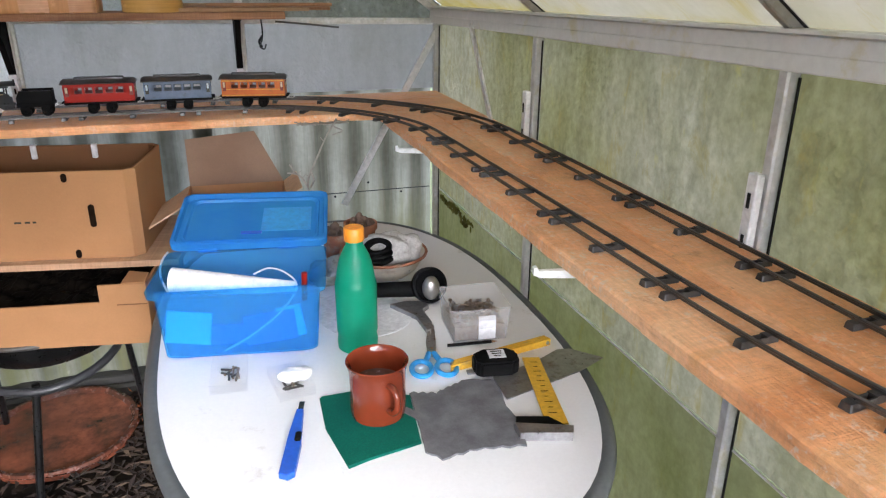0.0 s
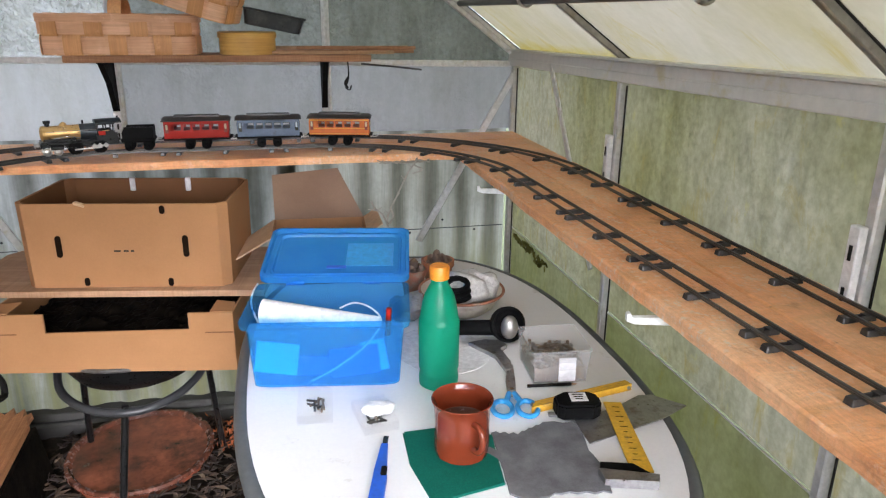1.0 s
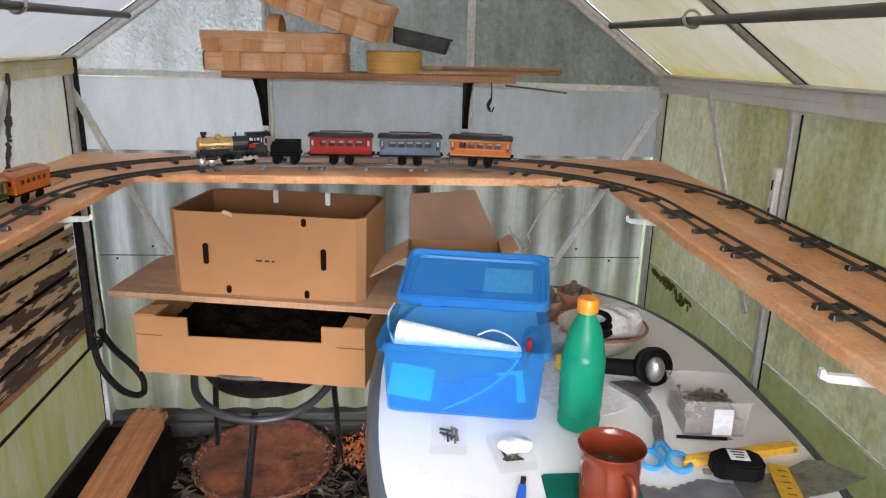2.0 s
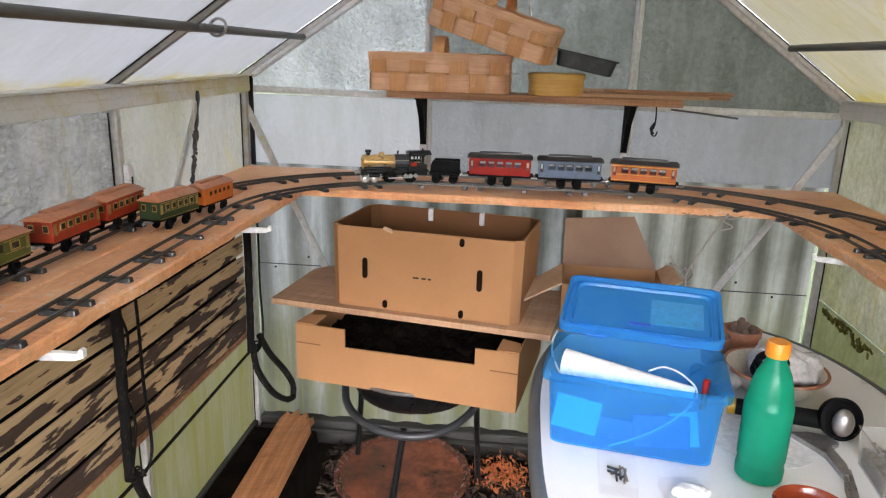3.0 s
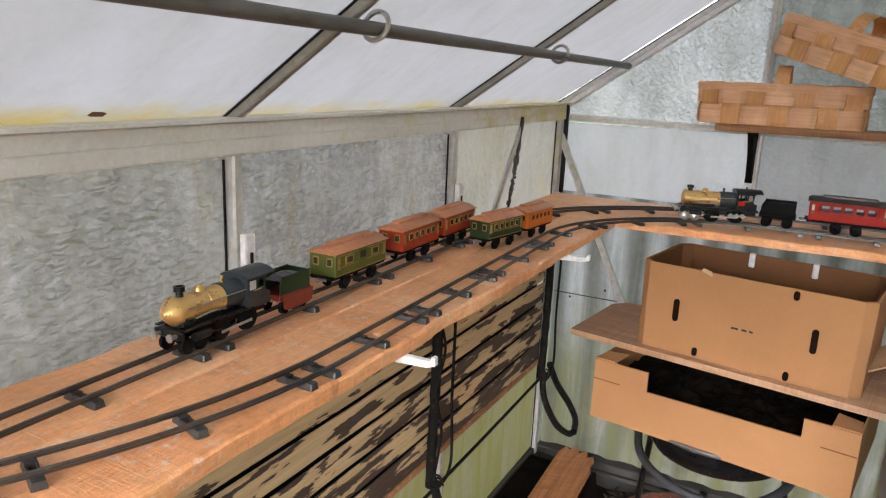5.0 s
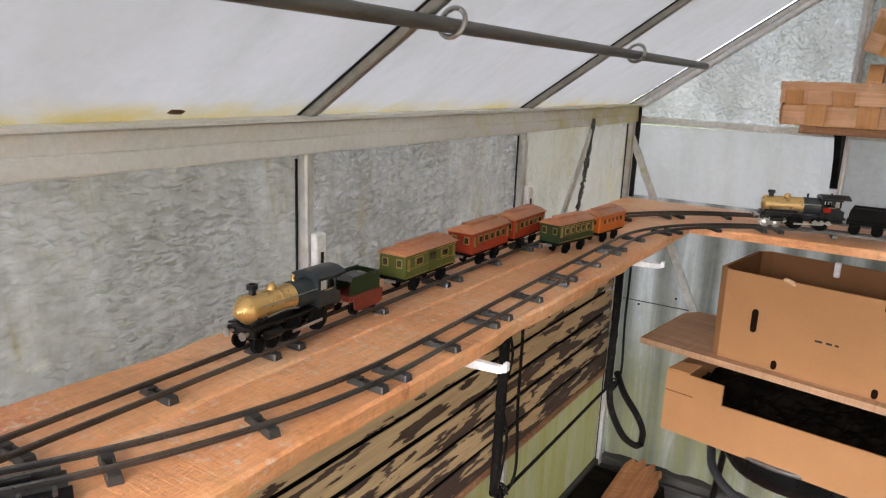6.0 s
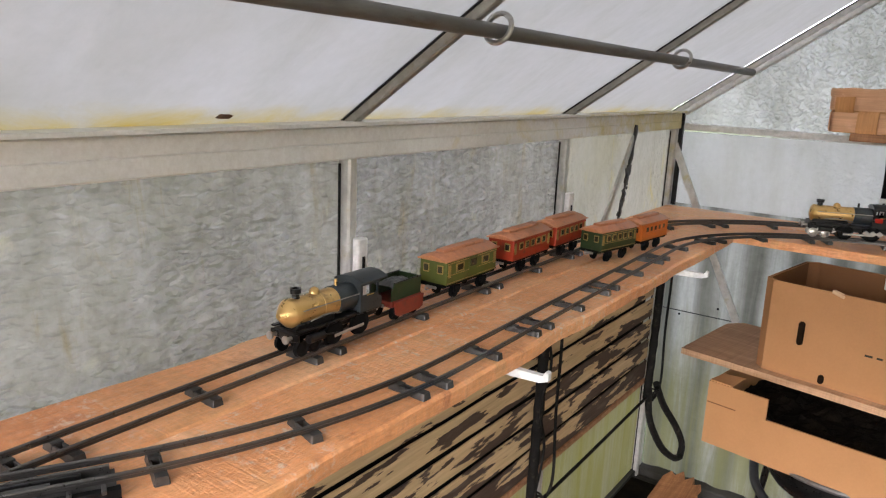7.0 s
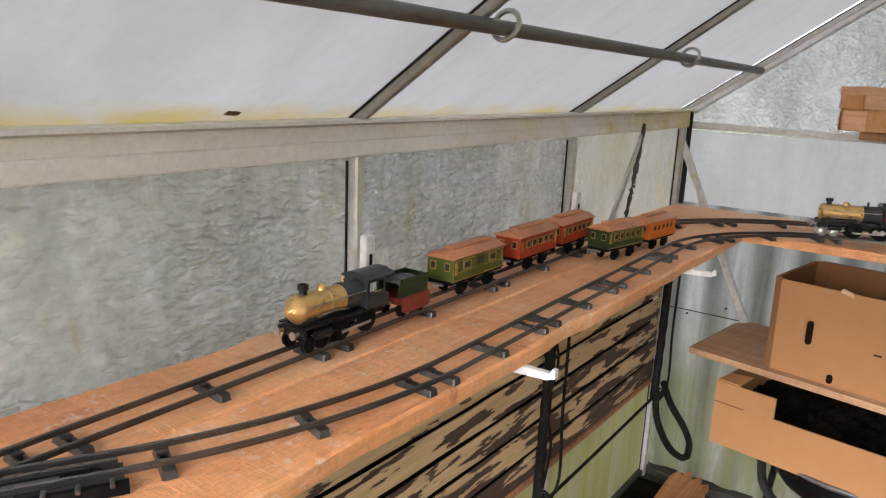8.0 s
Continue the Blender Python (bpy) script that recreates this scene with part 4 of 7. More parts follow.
def along_line(pts, s):
    """The place and heading at a distance s along a line."""
    for a, b in zip(pts, pts[1:]):
        d = (b - a).length
        if s <= d or b is pts[-1]:
            u = b - a
            return a + u * (s / d), math.atan2(u.y, u.x)
        s -= d


def length_of(pts):
    return sum((b - a).length for a, b in zip(pts, pts[1:]))


bm = B()
for side in (-1, 1):
    prism(bm, [(side * 0.0265, -0.0060), (side * 0.0265, 0.0060), (side * 0.0245, 0.0068), (side * 0.0105, 0.0068), (side * 0.0105, -0.0068), (side * 0.0245, -0.0068)][::side], 0.0, 0.0080)
    box(bm, 0.021, 0.0024, 0.0062, at(0, side * 0.0054, 0.0035))
for v in bm.verts:
    if v.co.z > 0.003:
        v.co.x, v.co.y = v.co.x * 0.96, v.co.y * 0.80
SLEEPER_MESH = mesh_of("sleeper", bm, SLEEPER)


def lay_track(pts, joints, label):
    """Track sections between joints (distances along the line), each with two rails and three sleepers."""
    for s0, s1 in zip(joints, joints[1:]):
        o, h = along_line(pts, (s0 + s1) / 2)
        t = thing("railway_track", at(o.x, o.y, BT + 0.0005), label, "toy track", "toy track sections")
        n = max(2, int((s1 - s0) / 0.016))
        mid = [along_line(pts, s0 + 0.0002 + (s1 - s0 - 0.0004) * i / n) for i in range(n + 1)]
        for side in (-1, 1):
            rail = [p - o + Vector((-math.sin(a), math.cos(a), 0)) * side * GAUGE / 2 for p, a in mid]
            bm = B()
            sweep(bm, rail, RAIL)
            part("rail", bm, TRACK, t)
        for s in (s0 + 0.021, (s0 + s1) / 2, s1 - 0.021):
            p, a = along_line(pts, s)
            piece("sleeper", SLEEPER_MESH, t, at(p.x - o.x, p.y - o.y, 0, 0, 0, math.degrees(a) + 90 + random.uniform(-3, 3)))


IX0, IY, IRL, IRR = -0.612, 1.975, 0.44, 0.47
OX0, OX1, OY, ORL, ORR = -0.768, 0.934, 2.13, 0.56, 0.62
inner = line_points([(0.852, 0.06, radians(105.5)), ("arc", 2.0, -14.1), ("line", 0.971), ("arc", IRR, 88.6), ("line", 0.286 - IX0 - IRL), ("arc", IRL, 91.8), ("line", IY - IRL - 0.68), ("arc", 0.82, -31.0), ("arc", 0.4, 29.5)])
outer = line_points([(OX1, -0.32, radians(90)), ("line", OY - ORR + 0.32), ("arc", ORR, 90), ("line", OX1 - ORR - OX0 - ORL), ("arc", ORL, 91.3), ("line", OY - ORL + 0.32)])


def joints_between(first, last, pitch):
    """Even joints from first up to last, at about that pitch."""
    n = max(1, round((last - first) / pitch))
    return [first + (last - first) * i / n for i in range(n)]


def west_s(pts, y):
    """The distance along a loop at which it passes y on its way down the west bench."""
    s = 0.0
    for a, b in zip(pts, pts[1:]):
        if b.x < -0.45 and b.y < y:
            return s
        s += (b - a).length
    return s


si, st = west_s(inner, 0.60), west_s(inner, 0.287)
lay_track(inner, [0.0] + joints_between(0.225, si - 0.53, 0.282) + [si - 0.53, si - 0.265, si, st], "dark tinplate track section on the inner loop")
so = length_of(outer) - 0.32
lay_track(outer, [0.0] + joints_between(0.260, so - 1.345, 0.333) + [so - 1.345, so - 1.01, so - 0.61, so - 0.27, so + 0.05, so + 0.32], "dark tinplate track section on the outer loop")

# the turnout where the loops join
t = thing("railway_turnout", at(-0.70, 0.2, BT + 0.0005), "blackened tin turnout joining the two loops", "toy track", "toy track sections")


def beside(s0, s1, off):
    """Points beside the inner line, from s0 to s1, in the turnout's own space."""
    out = []
    for i in range(15):
        p, a = along_line(inner, s0 + (s1 - s0) * i / 14)
        out.append(p + Vector((-math.sin(a), math.cos(a), 0)) * off - Vector((-0.70, 0.2, 0)))
    return out


def flat_bar(w, z0, z1):
    return [(-w / 2, z0), (w / 2, z0), (w / 2, z1 - 0.0006), (w / 2 - 0.0006, z1), (-w / 2 + 0.0006, z1), (-w / 2, z1 - 0.0006)]


end = length_of(inner) - 0.004
for off in (-GAUGE / 2, GAUGE / 2):
    bm = B()
    sweep(bm, beside(st - 0.0005, end, off), RAIL)
    part("rail", bm, TRACK, t)
bm = B()
sweep(bm, beside(st + 0.012, end, 0.0), flat_bar(0.029, 0.0, 0.0035))
part("base_plate", bm, SLEEPER, t, "black pressed base plate")
for k, off in enumerate((-0.0085, -0.001, 0.0065)):
    bm = B()
    sweep(bm, beside(st + 0.016 + 0.022 * k, end - 0.02, off), flat_bar(0.0036, 0.004, 0.0115))
    part("guard_rail", bm, TRACK if k != 1 else BLACK, t)
for k, (off, w, h) in enumerate(((0.0235, 0.006, 0.0075), (0.0305, 0.007, 0.0105))):
    bm = B()
    sweep(bm, beside(st + 0.010, end - 0.01, off), flat_bar(w, 0.0, h))
    part("switch_housing", bm, BLACK_MATT if k else SLEEPER, t, "black ribbed switch housing")
for k in range(9):
    p, a = along_line(inner, st + 0.022 + 0.024 * k)
    bm = B()
    box(bm, 0.004, 0.012, 0.004, at(0, 0, 0.0125), 0.0008)
    piece_at = p + Vector((-math.sin(a), math.cos(a), 0)) * 0.0305 - Vector((-0.70, 0.2, 0))
    part("rib", bm, TRACK, t, m=at(piece_at.x, piece_at.y, -0.002, 0, 0, math.degrees(a)))


# ---- the trains ----
def curved_roof(bm, length, width, rise, z, n=8, m=None, end_drop=0.0):
    """An arched roof with an overhang, along x."""
    m = m or Matrix()
    outline = [(-width / 2 + width * i / n, rise * (1 - (2 * i / n - 1) ** 2)) for i in range(n + 1)]
    rings = []
    for k, x in enumerate((-length / 2, -length / 2 + 0.006, length / 2 - 0.006, length / 2)):
        drop = end_drop if k in (0, 3) else 0
        top = [bm.verts.new(m @ Vector((x, y, z + max(u - drop, 0) + 0.0012))) for y, u in outline]
        low = [bm.verts.new(m @ Vector((x, y * 0.97, z - 0.0008))) for y, u in reversed(outline)]
        rings.append(top + low)
    k = len(rings[0])
    for a, b in zip(rings, rings[1:]):
        for j in range(k):
            bm.faces.new((a[j], a[(j + 1) % k], b[(j + 1) % k], b[j]))
    bm.faces.new(list(reversed(rings[0])))
    bm.faces.new(rings[-1])
    return bm


def wheel_mesh(r, width, mat, name="wheel"):
    bm = B()
    prof = [(0, -width / 2), (r * 0.35, -width / 2), (r * 0.8, -width * 0.25), (r * 0.95, -width / 2), (r, -width / 2), (r, width * 0.3), (r * 1.12, width * 0.3), (r * 1.12, width / 2), (0, width / 2)]
    lathe(bm, prof, 18, at(0, 0, 0, 90))
    return mesh_of(name, bm, mat, True)


TIN_WHEEL = wheel_mesh(0.0105, 0.006, BLACK_MATT)
NICKEL_WHEEL = wheel_mesh(0.0095, 0.006, NICKEL)
DRIVE_WHEEL = wheel_mesh(0.0165, 0.006, BLACK_MATT)


def running_gear(t, xs, frame_mat=BLACK_MATT):
    """Wheels on axles with side frames."""
    for x in xs:
        for side in (-1, 1):
            piece("wheel", TIN_WHEEL, t, at(x, side * 0.0175, 0.0105, 0, 0, 180 if side < 0 else 0))
            bm = B()
            box(bm, 0.020, 0.004, 0.014, at(x, side * 0.0235, 0.017), 0.002)
            box(bm, 0.008, 0.006, 0.008, at(x, side * 0.0245, 0.012), 0.002)
            part("axle_guard", bm, frame_mat, t)


def coupling(t, x, s):
    bm = B()
    tube(bm, smooth_path([(x, 0, 0.022), (x + s * 0.010, 0, 0.021), (x + s * 0.016, 0, 0.024), (x + s * 0.014, 0, 0.029)], 3), 0.0013, 6)
    box(bm, 0.004, 0.020, 0.005, at(x - s * 0.001, 0, 0.023), 0.001)
    part("coupling", bm, NICKEL, t)


def coach(m, label, group, body, roof, frame_mat, pane, clere, n=5, length=0.165, axles=(-0.02, 0.02), width=0.054, doors=False, line=GOLD_LINE):
    t = thing("toy_coach", m, label, "toy train", group)
    z0, z1 = 0.029, 0.071
    bm = B()
    box(bm, length * 0.97, width * 0.86, 0.006, at(0, 0, 0.0265), 0.001)
    part("underframe", bm, BLACK_MATT, t)
    bm = B()
    span = length * 0.72
    low, high = z0 + 0.0205, z0 + 0.0345
    if clere:
        box(bm, length * 0.94, width, z1 - z0, at(0, 0, (z0 + z1) / 2), 0.0018, 2)
    else:
        box(bm, length * 0.94, width, low - z0, at(0, 0, (z0 + low) / 2), 0.0015, 2)
        box(bm, length * 0.94, width, z1 - high, at(0, 0, (z1 + high) / 2), 0.0015, 2)
        pitch = span * 0.94 / n
        for side in (-1, 1):
            for i in range(n + 1):
                box(bm, pitch * 0.26, 0.0016, high - low + 0.002, at(-span * 0.47 + pitch * i, side * (width / 2 - 0.0010), (low + high) / 2))
            for s in (-1, 1):
                a, b = span * 0.47, length * 0.47
                box(bm, b - a, 0.0016, high - low + 0.002, at(s * (a + b) / 2, side * (width / 2 - 0.0010), (low + high) / 2))
        for s in (-1, 1):
            box(bm, 0.0016, width - 0.003, high - low + 0.002, at(s * (length * 0.47 - 0.001), 0, (low + high) / 2))
    part("body", bm, body, t)
    bm = B()
    curved_roof(bm, length, width + 0.006, 0.010 if clere else 0.009, z1 + 0.0005, end_drop=0.004)
    if not clere:
        box(bm, length * 0.66, width * 0.5, 0.006, at(0, 0, z1 + 0.0105), 0.0028, 2)
    part("roof", bm, roof, t, smooth=True)
    if clere:
        bm = B()
        box(bm, length * 0.74, width * 0.34, 0.0095, at(0, 0, z1 + 0.0115), 0.0035, 3)
        part("clerestory", bm, roof, t, smooth=True)
    for side in (-1, 1):
        for zz, hh in ((z0 + 0.003, 0.0014), (z0 + 0.017, 0.0012), (z1 - 0.004, 0.0016)):
            bm = B()
            box(bm, length * 0.92, 0.0008, hh, at(0, side * (width / 2 + 0.0003), zz))
            part("trim_line", bm, line, t)
        for i in range(n if not clere else 0):
            x = -span * 0.47 + span * 0.94 * (i + 0.5) / n
            w, h = span * 0.94 / n * 0.74, high - low
            bm = B()
            for px, pz, sx, sz in ((x, low, w, 0.0012), (x, high, w, 0.0012), (x - w / 2, (low + high) / 2, 0.0010, h), (x + w / 2, (low + high) / 2, 0.0010, h)):
                box(bm, sx, 0.0012, sz, at(px, side * (width / 2 + 0.0002), pz))
            part("window_frame", bm, frame_mat, t)
        for i in range(n if clere else 0):
            x = -span / 2 + span * (i + 0.5) / n
            if doors and i == n // 2:
                bm = B()
                box(bm, 0.026, 0.0012, 0.036, at(x, side * (width / 2 + 0.0005), z0 + 0.021), 0.0004)
                door = part("door", bm, body, t)
                bm = B()
                box(bm, 0.019, 0.0008, 0.013, at(x, side * (width / 2 + 0.0013), z0 + 0.029))
                part("window", bm, pane, door)
                continue
            w = span / n * (0.62 if doors else 0.72)
            bm = B()
            box(bm, w, 0.0012, 0.0155, at(x, side * (width / 2 + 0.0004), z0 + 0.0275), 0.0004)
            win = part("window", bm, frame_mat, t)
            bm = B()
            box(bm, w * 0.66, 0.0008, 0.0105, at(x, side * (width / 2 + 0.0011), z0 + 0.0275))
            part("pane", bm, pane, win)
        for s in (-1, 1):
            bm = B()
            box(bm, 0.008, 0.0012, 0.022, at(s * length * 0.425, side * (width / 2 + 0.0004), z0 + 0.0245), 0.0004)
            door = part("end_door", bm, frame_mat, t)
            if not clere:
                bm = B()
                box(bm, 0.0048, 0.0008, 0.0125, at(s * length * 0.425, side * (width / 2 + 0.0013), z0 + 0.0285))
                part("pane", bm, pane, door)
    for s in (-1, 1):
        for y in (-0.014, 0.014):
            bm = B()
            box(bm, 0.0012, 0.012, 0.016, at(s * (length * 0.47 + 0.0004), y, z0 + 0.027), 0.0004)
            win = part("window", bm, frame_mat, t)
            bm = B()
            box(bm, 0.0008, 0.008, 0.011, at(s * (length * 0.47 + 0.0012), y, z0 + 0.027))
            part("pane", bm, pane, win)
        bm = B()
        box(bm, 0.010, width * 0.9, 0.0025, at(s * (length * 0.485), 0, 0.0285), 0.0008)
        part("step", bm, BLACK_MATT, t)
        coupling(t, s * length * 0.5, s)
    running_gear(t, axles)
    return t


def locomotive(m, label, group, cone, cab_mat, accent, wheels_bright, long=1.0):
    """A clockwork locomotive, front towards +x."""
    t = thing("toy_locomotive", m, label, "toy train", group)
    bm = B()
    box(bm, 0.150, 0.040, 0.005, at(0.0, 0, 0.0305), 0.001)
    box(bm, 0.145, 0.026, 0.012, at(0.0, 0, 0.0235), 0.002)
    part("frame", bm, BLACK, t)
    zc, r = 0.0535, 0.0185
    m90 = at(0, 0, zc, 0, 90, 0)
    bm = B()
    nose = [(0.0, 0.083), (0.004, 0.083), (0.012, 0.076), (r * 0.97, 0.070)] if cone else [(0, 0.073), (r * 0.45, 0.0725), (r * 0.8, 0.071), (r * 0.97, 0.069)]
    lathe(bm, [(0, 0.0)] + [(r, 0.0), (r, 0.022), (r * 1.03, 0.0225), (r * 1.03, 0.0245), (r, 0.025), (r, 0.062), (r * 1.04, 0.0625), (r * 1.04, 0.0675)] + list(reversed(nose)), 28, m90)
    part("boiler", bm, BRASS, t, "polished brass boiler barrel", smooth=True)
    bm = B()
    lathe(bm, [(0, -0.032), (r * 1.06, -0.032), (r * 1.06, -0.0005), (0, -0.0005)], 28, m90)
    part("firebox", bm, GUNMETAL, t, "blue-black firebox", smooth=True)
    bm = B()
    box(bm, 0.06, 0.034, 0.012, at(0.038, 0, 0.036), 0.002)
    part("smokebox_saddle", bm, BLACK, t)
    bm = B()
    lathe(bm, [(0.0055, 0.0), (0.0045, 0.003), (0.0045, 0.007), (0.0068, 0.008), (0.0068, 0.0145), (0.0045, 0.0145), (0.0045, 0.009), (0, 0.009)], 16, at(0.057, 0, zc + r - 0.0015))
    part("chimney", bm, BLACK, t, smooth=True)
    bm = B()
    lathe(bm, [(0.007, 0), (0.0065, 0.004), (0.005, 0.0075), (0.002, 0.0095), (0, 0.010)], 16, at(0.028, 0, zc + r - 0.002))
    part("dome", bm, BRASS, t, smooth=True)
    bm = B()
    rod(bm, (-0.008, 0, zc + r - 0.002), (-0.008, 0, zc + r + 0.010), 0.002, 8)
    part("whistle", bm, BLACK if not cone else BRASS, t)
    for side in (-1, 1):
        bm = B()
        prism(bm, [(-0.070, 0.032), (-0.030, 0.032), (-0.030, 0.056), (-0.062, 0.056), (-0.064, 0.050), (-0.070, 0.048)], -0.0007, 0.0007, at(0, side * 0.0225, 0, 90))
        for x0, x1 in ((-0.034, -0.030), (-0.0495, -0.0465), (-0.0635, -0.0605)):
            box(bm, x1 - x0, 0.0014, 0.0145, at((x0 + x1) / 2, side * 0.0225, 0.0628))
        box(bm, 0.036, 0.0014, 0.0045, at(-0.048, side * 0.0225, 0.0718))
        side_sheet = part("cab_side", bm, cab_mat, t, "cab side with two open windows")
        if accent is not DARK_PANE:
            bm = B()
            box(bm, 0.013, 0.0008, 0.010, at(-0.040, side * 0.0236, 0.049), 0.0003)
            part("number_plate", bm, accent, side_sheet, "small red plate")
        bm = B()
        box(bm, 0.013, 0.0008, 0.0012, at(-0.048, side * 0.0236, 0.055))
        part("trim_line", bm, GOLD_LINE, side_sheet)
        bm = B()
        rod(bm, (-0.03, side * 0.0205, zc + 0.006), (0.062, side * 0.0205, zc + 0.006), 0.0008, 6)
        part("handrail", bm, NICKEL, t)
        for x in (-0.034, 0.012):
            piece("driving_wheel", DRIVE_WHEEL, t, at(x, side * 0.0178, 0.0165, 0, 0, 180 if side < 0 else 0) @ Matrix.Diagonal((1 / long, 1, 1, 1)))
        for x in (0.044, 0.064):
            piece("leading_wheel", NICKEL_WHEEL if wheels_bright else TIN_WHEEL, t, at(x, side * 0.0178, 0.0100, 0, 0, 180 if side < 0 else 0) @ Matrix.Diagonal((1 / long, 1, 1, 1)))
        bm = B()
        box(bm, 0.052, 0.0016, 0.0042, at(-0.011, side * 0.0232, 0.0135, 0, 2), 0.0006)
        part("coupling_rod", bm, NICKEL, t)
        bm = B()
        rod(bm, (0.034, side * 0.0235, 0.021), (0.058, side * 0.0235, 0.021), 0.0058, 12)
        rod(bm, (0.010, side * 0.0245, 0.0165), (0.036, side * 0.0245, 0.021), 0.0011, 6)
        part("cylinder", bm, BLACK, t, smooth=True)
        if wheels_bright:
            for x in (-0.034, 0.044):
                bm = B()
                for k in range(3):
                    box(bm, 0.009, 0.0012, 0.010, at(x - 0.011 + 0.011 * k, side * 0.0238, 0.0185, 0, 45), 0.001)
                part("spring", bm, NICKEL, t, "bright pressed spring detail")
        bm = B()
        rod(bm, (0.072, side * 0.014, 0.0265), (0.0835, side * 0.014, 0.0265), 0.0026, 10)
        rod(bm, (0.0835, side * 0.014, 0.0265), (0.0855, side * 0.014, 0.0265), 0.0055, 12)
        part("buffer", bm, NICKEL, t, smooth=True)
        bm = B()
        box(bm, 0.075, 0.007, 0.0022, at(0.036, side * 0.0225, 0.0345), 0.0005)
        part("running_board", bm, BLACK, t)
    bm = B()
    box(bm, 0.0014, 0.044, 0.041, at(-0.031, 0, 0.0530), 0.0004)
    part("cab_front", bm, cab_mat, t)
    bm = B()
    curved_roof(bm, 0.050, 0.052, 0.0075, 0.074, m=at(-0.054, 0, 0))
    part("cab_roof", bm, GUNMETAL, t, smooth=True)
    bm = B()
    box(bm, 0.004, 0.050, 0.010, at(0.0735, 0, 0.0265), 0.001)
    part("buffer_beam", bm, BLACK, t)
    bm = B()
    tube(bm, smooth_path([(0.0, -0.0185, 0.041), (0.025, -0.021, 0.046), (0.05, -0.0195, 0.043)], 4), 0.001, 6)
    part("pipe", bm, NICKEL, t)
    bm = B()
    tube(bm, smooth_path([(0.0, 0.0185, 0.041), (0.025, 0.021, 0.046), (0.05, 0.0195, 0.043)], 4), 0.001, 6)
    part("pipe", bm, NICKEL, t)
    coupling(t, -0.077, -1)
    return t


def tender(m, label, group, body, under, coal_mat):
    t = thing("toy_tender", m, label, "toy train", group)
    bm = B()
    box(bm, 0.078, 0.046, 0.010, at(0, 0, 0.0265), 0.0015)
    part("underframe", bm, under, t)
    for side in (-1, 1):
        bm = B()
        prism(bm, [(-0.036, 0.031), (0.036, 0.031), (0.036, 0.046), (0.030, 0.058), (-0.036, 0.058)], -0.0008, 0.0008, at(0, side * 0.021, 0, 90))
        part("side_sheet", bm, body, t)
        bm = B()
        rod(bm, (-0.036, side * 0.0215, 0.0585), (0.030, side * 0.0215, 0.0585), 0.0013, 6)
        part("rim_bead", bm, BLACK, t)
    bm = B()
    box(bm, 0.0016, 0.042, 0.027, at(-0.036, 0, 0.0445))
    part("rear_sheet", bm, body, t)
    bm = B()
    bmesh.ops.create_grid(bm, x_segments=16, y_segments=10, size=1.0, matrix=at(-0.003, 0, 0.049) @ Matrix.Diagonal((0.0325, 0.020, 1, 1)))
    for v in bm.verts:
        v.co.z += 0.010 * max(0, 1 - (v.co.x / 0.034) ** 2) * max(0, 1 - (v.co.y / 0.021) ** 2) + 0.0028 * noise.noise(v.co * 160)
    part("coal_load", bm, coal_mat, t)
    if under is not BLACK_MATT:
        for side in (-1, 1):
            bm = B()
            prism(bm, [(-0.034, 0.012), (-0.026, 0.008), (0.026, 0.008), (0.034, 0.012), (0.036, 0.031), (-0.036, 0.031)], -0.0009, 0.0009, at(0, side * 0.0275, 0, 90))
            part("skirt_plate", bm, under, t, "dull red side plate")
    running_gear(t, (-0.022, 0.022), BLACK_MATT)
    coupling(t, -0.041, -1)
    coupling(t, 0.041, 1)
    return t


RT = BT + 0.0160


def on_line(pts, s, size, tall=1.0, long=1.0):
    """The pose of a vehicle at a distance along a line."""
    p, a = along_line(pts, s)
    return at(p.x, p.y, RT, 0, 0, math.degrees(a)) @ Matrix.Diagonal((size * long, size, size * tall, 1))


def s_at(pts, test):
    s = 0.0
    for a, b in zip(pts, pts[1:]):
        if test(b):
            return s
        s += (b - a).length
    return s


COAL = surf("painted_coal", (0.05, 0.052, 0.055), (0.09, 0.092, 0.095), 0.4)
# the train on the inner loop, along the gable end
sA = s_at(inner, lambda p: p.x < -0.33 and p.y > 1.6)
GA = "train on the inner loop"
locomotive(on_line(inner, sA - 0.012, 1.06, 1.0, 1.22), "brass and black clockwork locomotive with bright wheels", GA, False, BLACK, RED_TIN, True, 1.22)
tender(on_line(inner, sA - 0.158, 1.10), "small plain black tender behind its locomotive", GA, BLACK_MATT, BLACK_MATT, BLACK_MATT)
coach(on_line(inner, sA - 0.313, 1.10), "red tin coach with pierced windows and dark roof", GA, RED_TIN, GREY_ROOF, FRAME_RED, CREAM, False, n=5, line=RED_TIN)
coach(on_line(inner, sA - 0.506, 1.10), "slate-blue tin coach with pierced windows and dark roof", GA, BLUE_TIN, GREY_ROOF, DARK_PANE, PALE_BLUE, False, n=5, line=BLUE_TIN)
coach(on_line(inner, sA - 0.708, 1.10), "orange tin coach with pierced windows and dark roof", GA, ORANGE_TIN, GREY_ROOF, FRAME_RED, CREAM, False, n=5, line=YELLOW)
# the train on the outer loop
sB = s_at(outer, lambda p: p.x < -0.7 and p.y < 0.642)
GB = "train on the outer loop"
locomotive(on_line(outer, sB + 0.02, 0.93, 1.0, 1.15), "brass locomotive with pointed nose and blue-black cab", GB, True, GUNMETAL, DARK_PANE, False, 1.15)
tender(on_line(outer, sB - 0.112, 0.92), "green tender on red frame with painted coal", GB, DARK_GREEN_TIN, FRAME_RED, COAL)
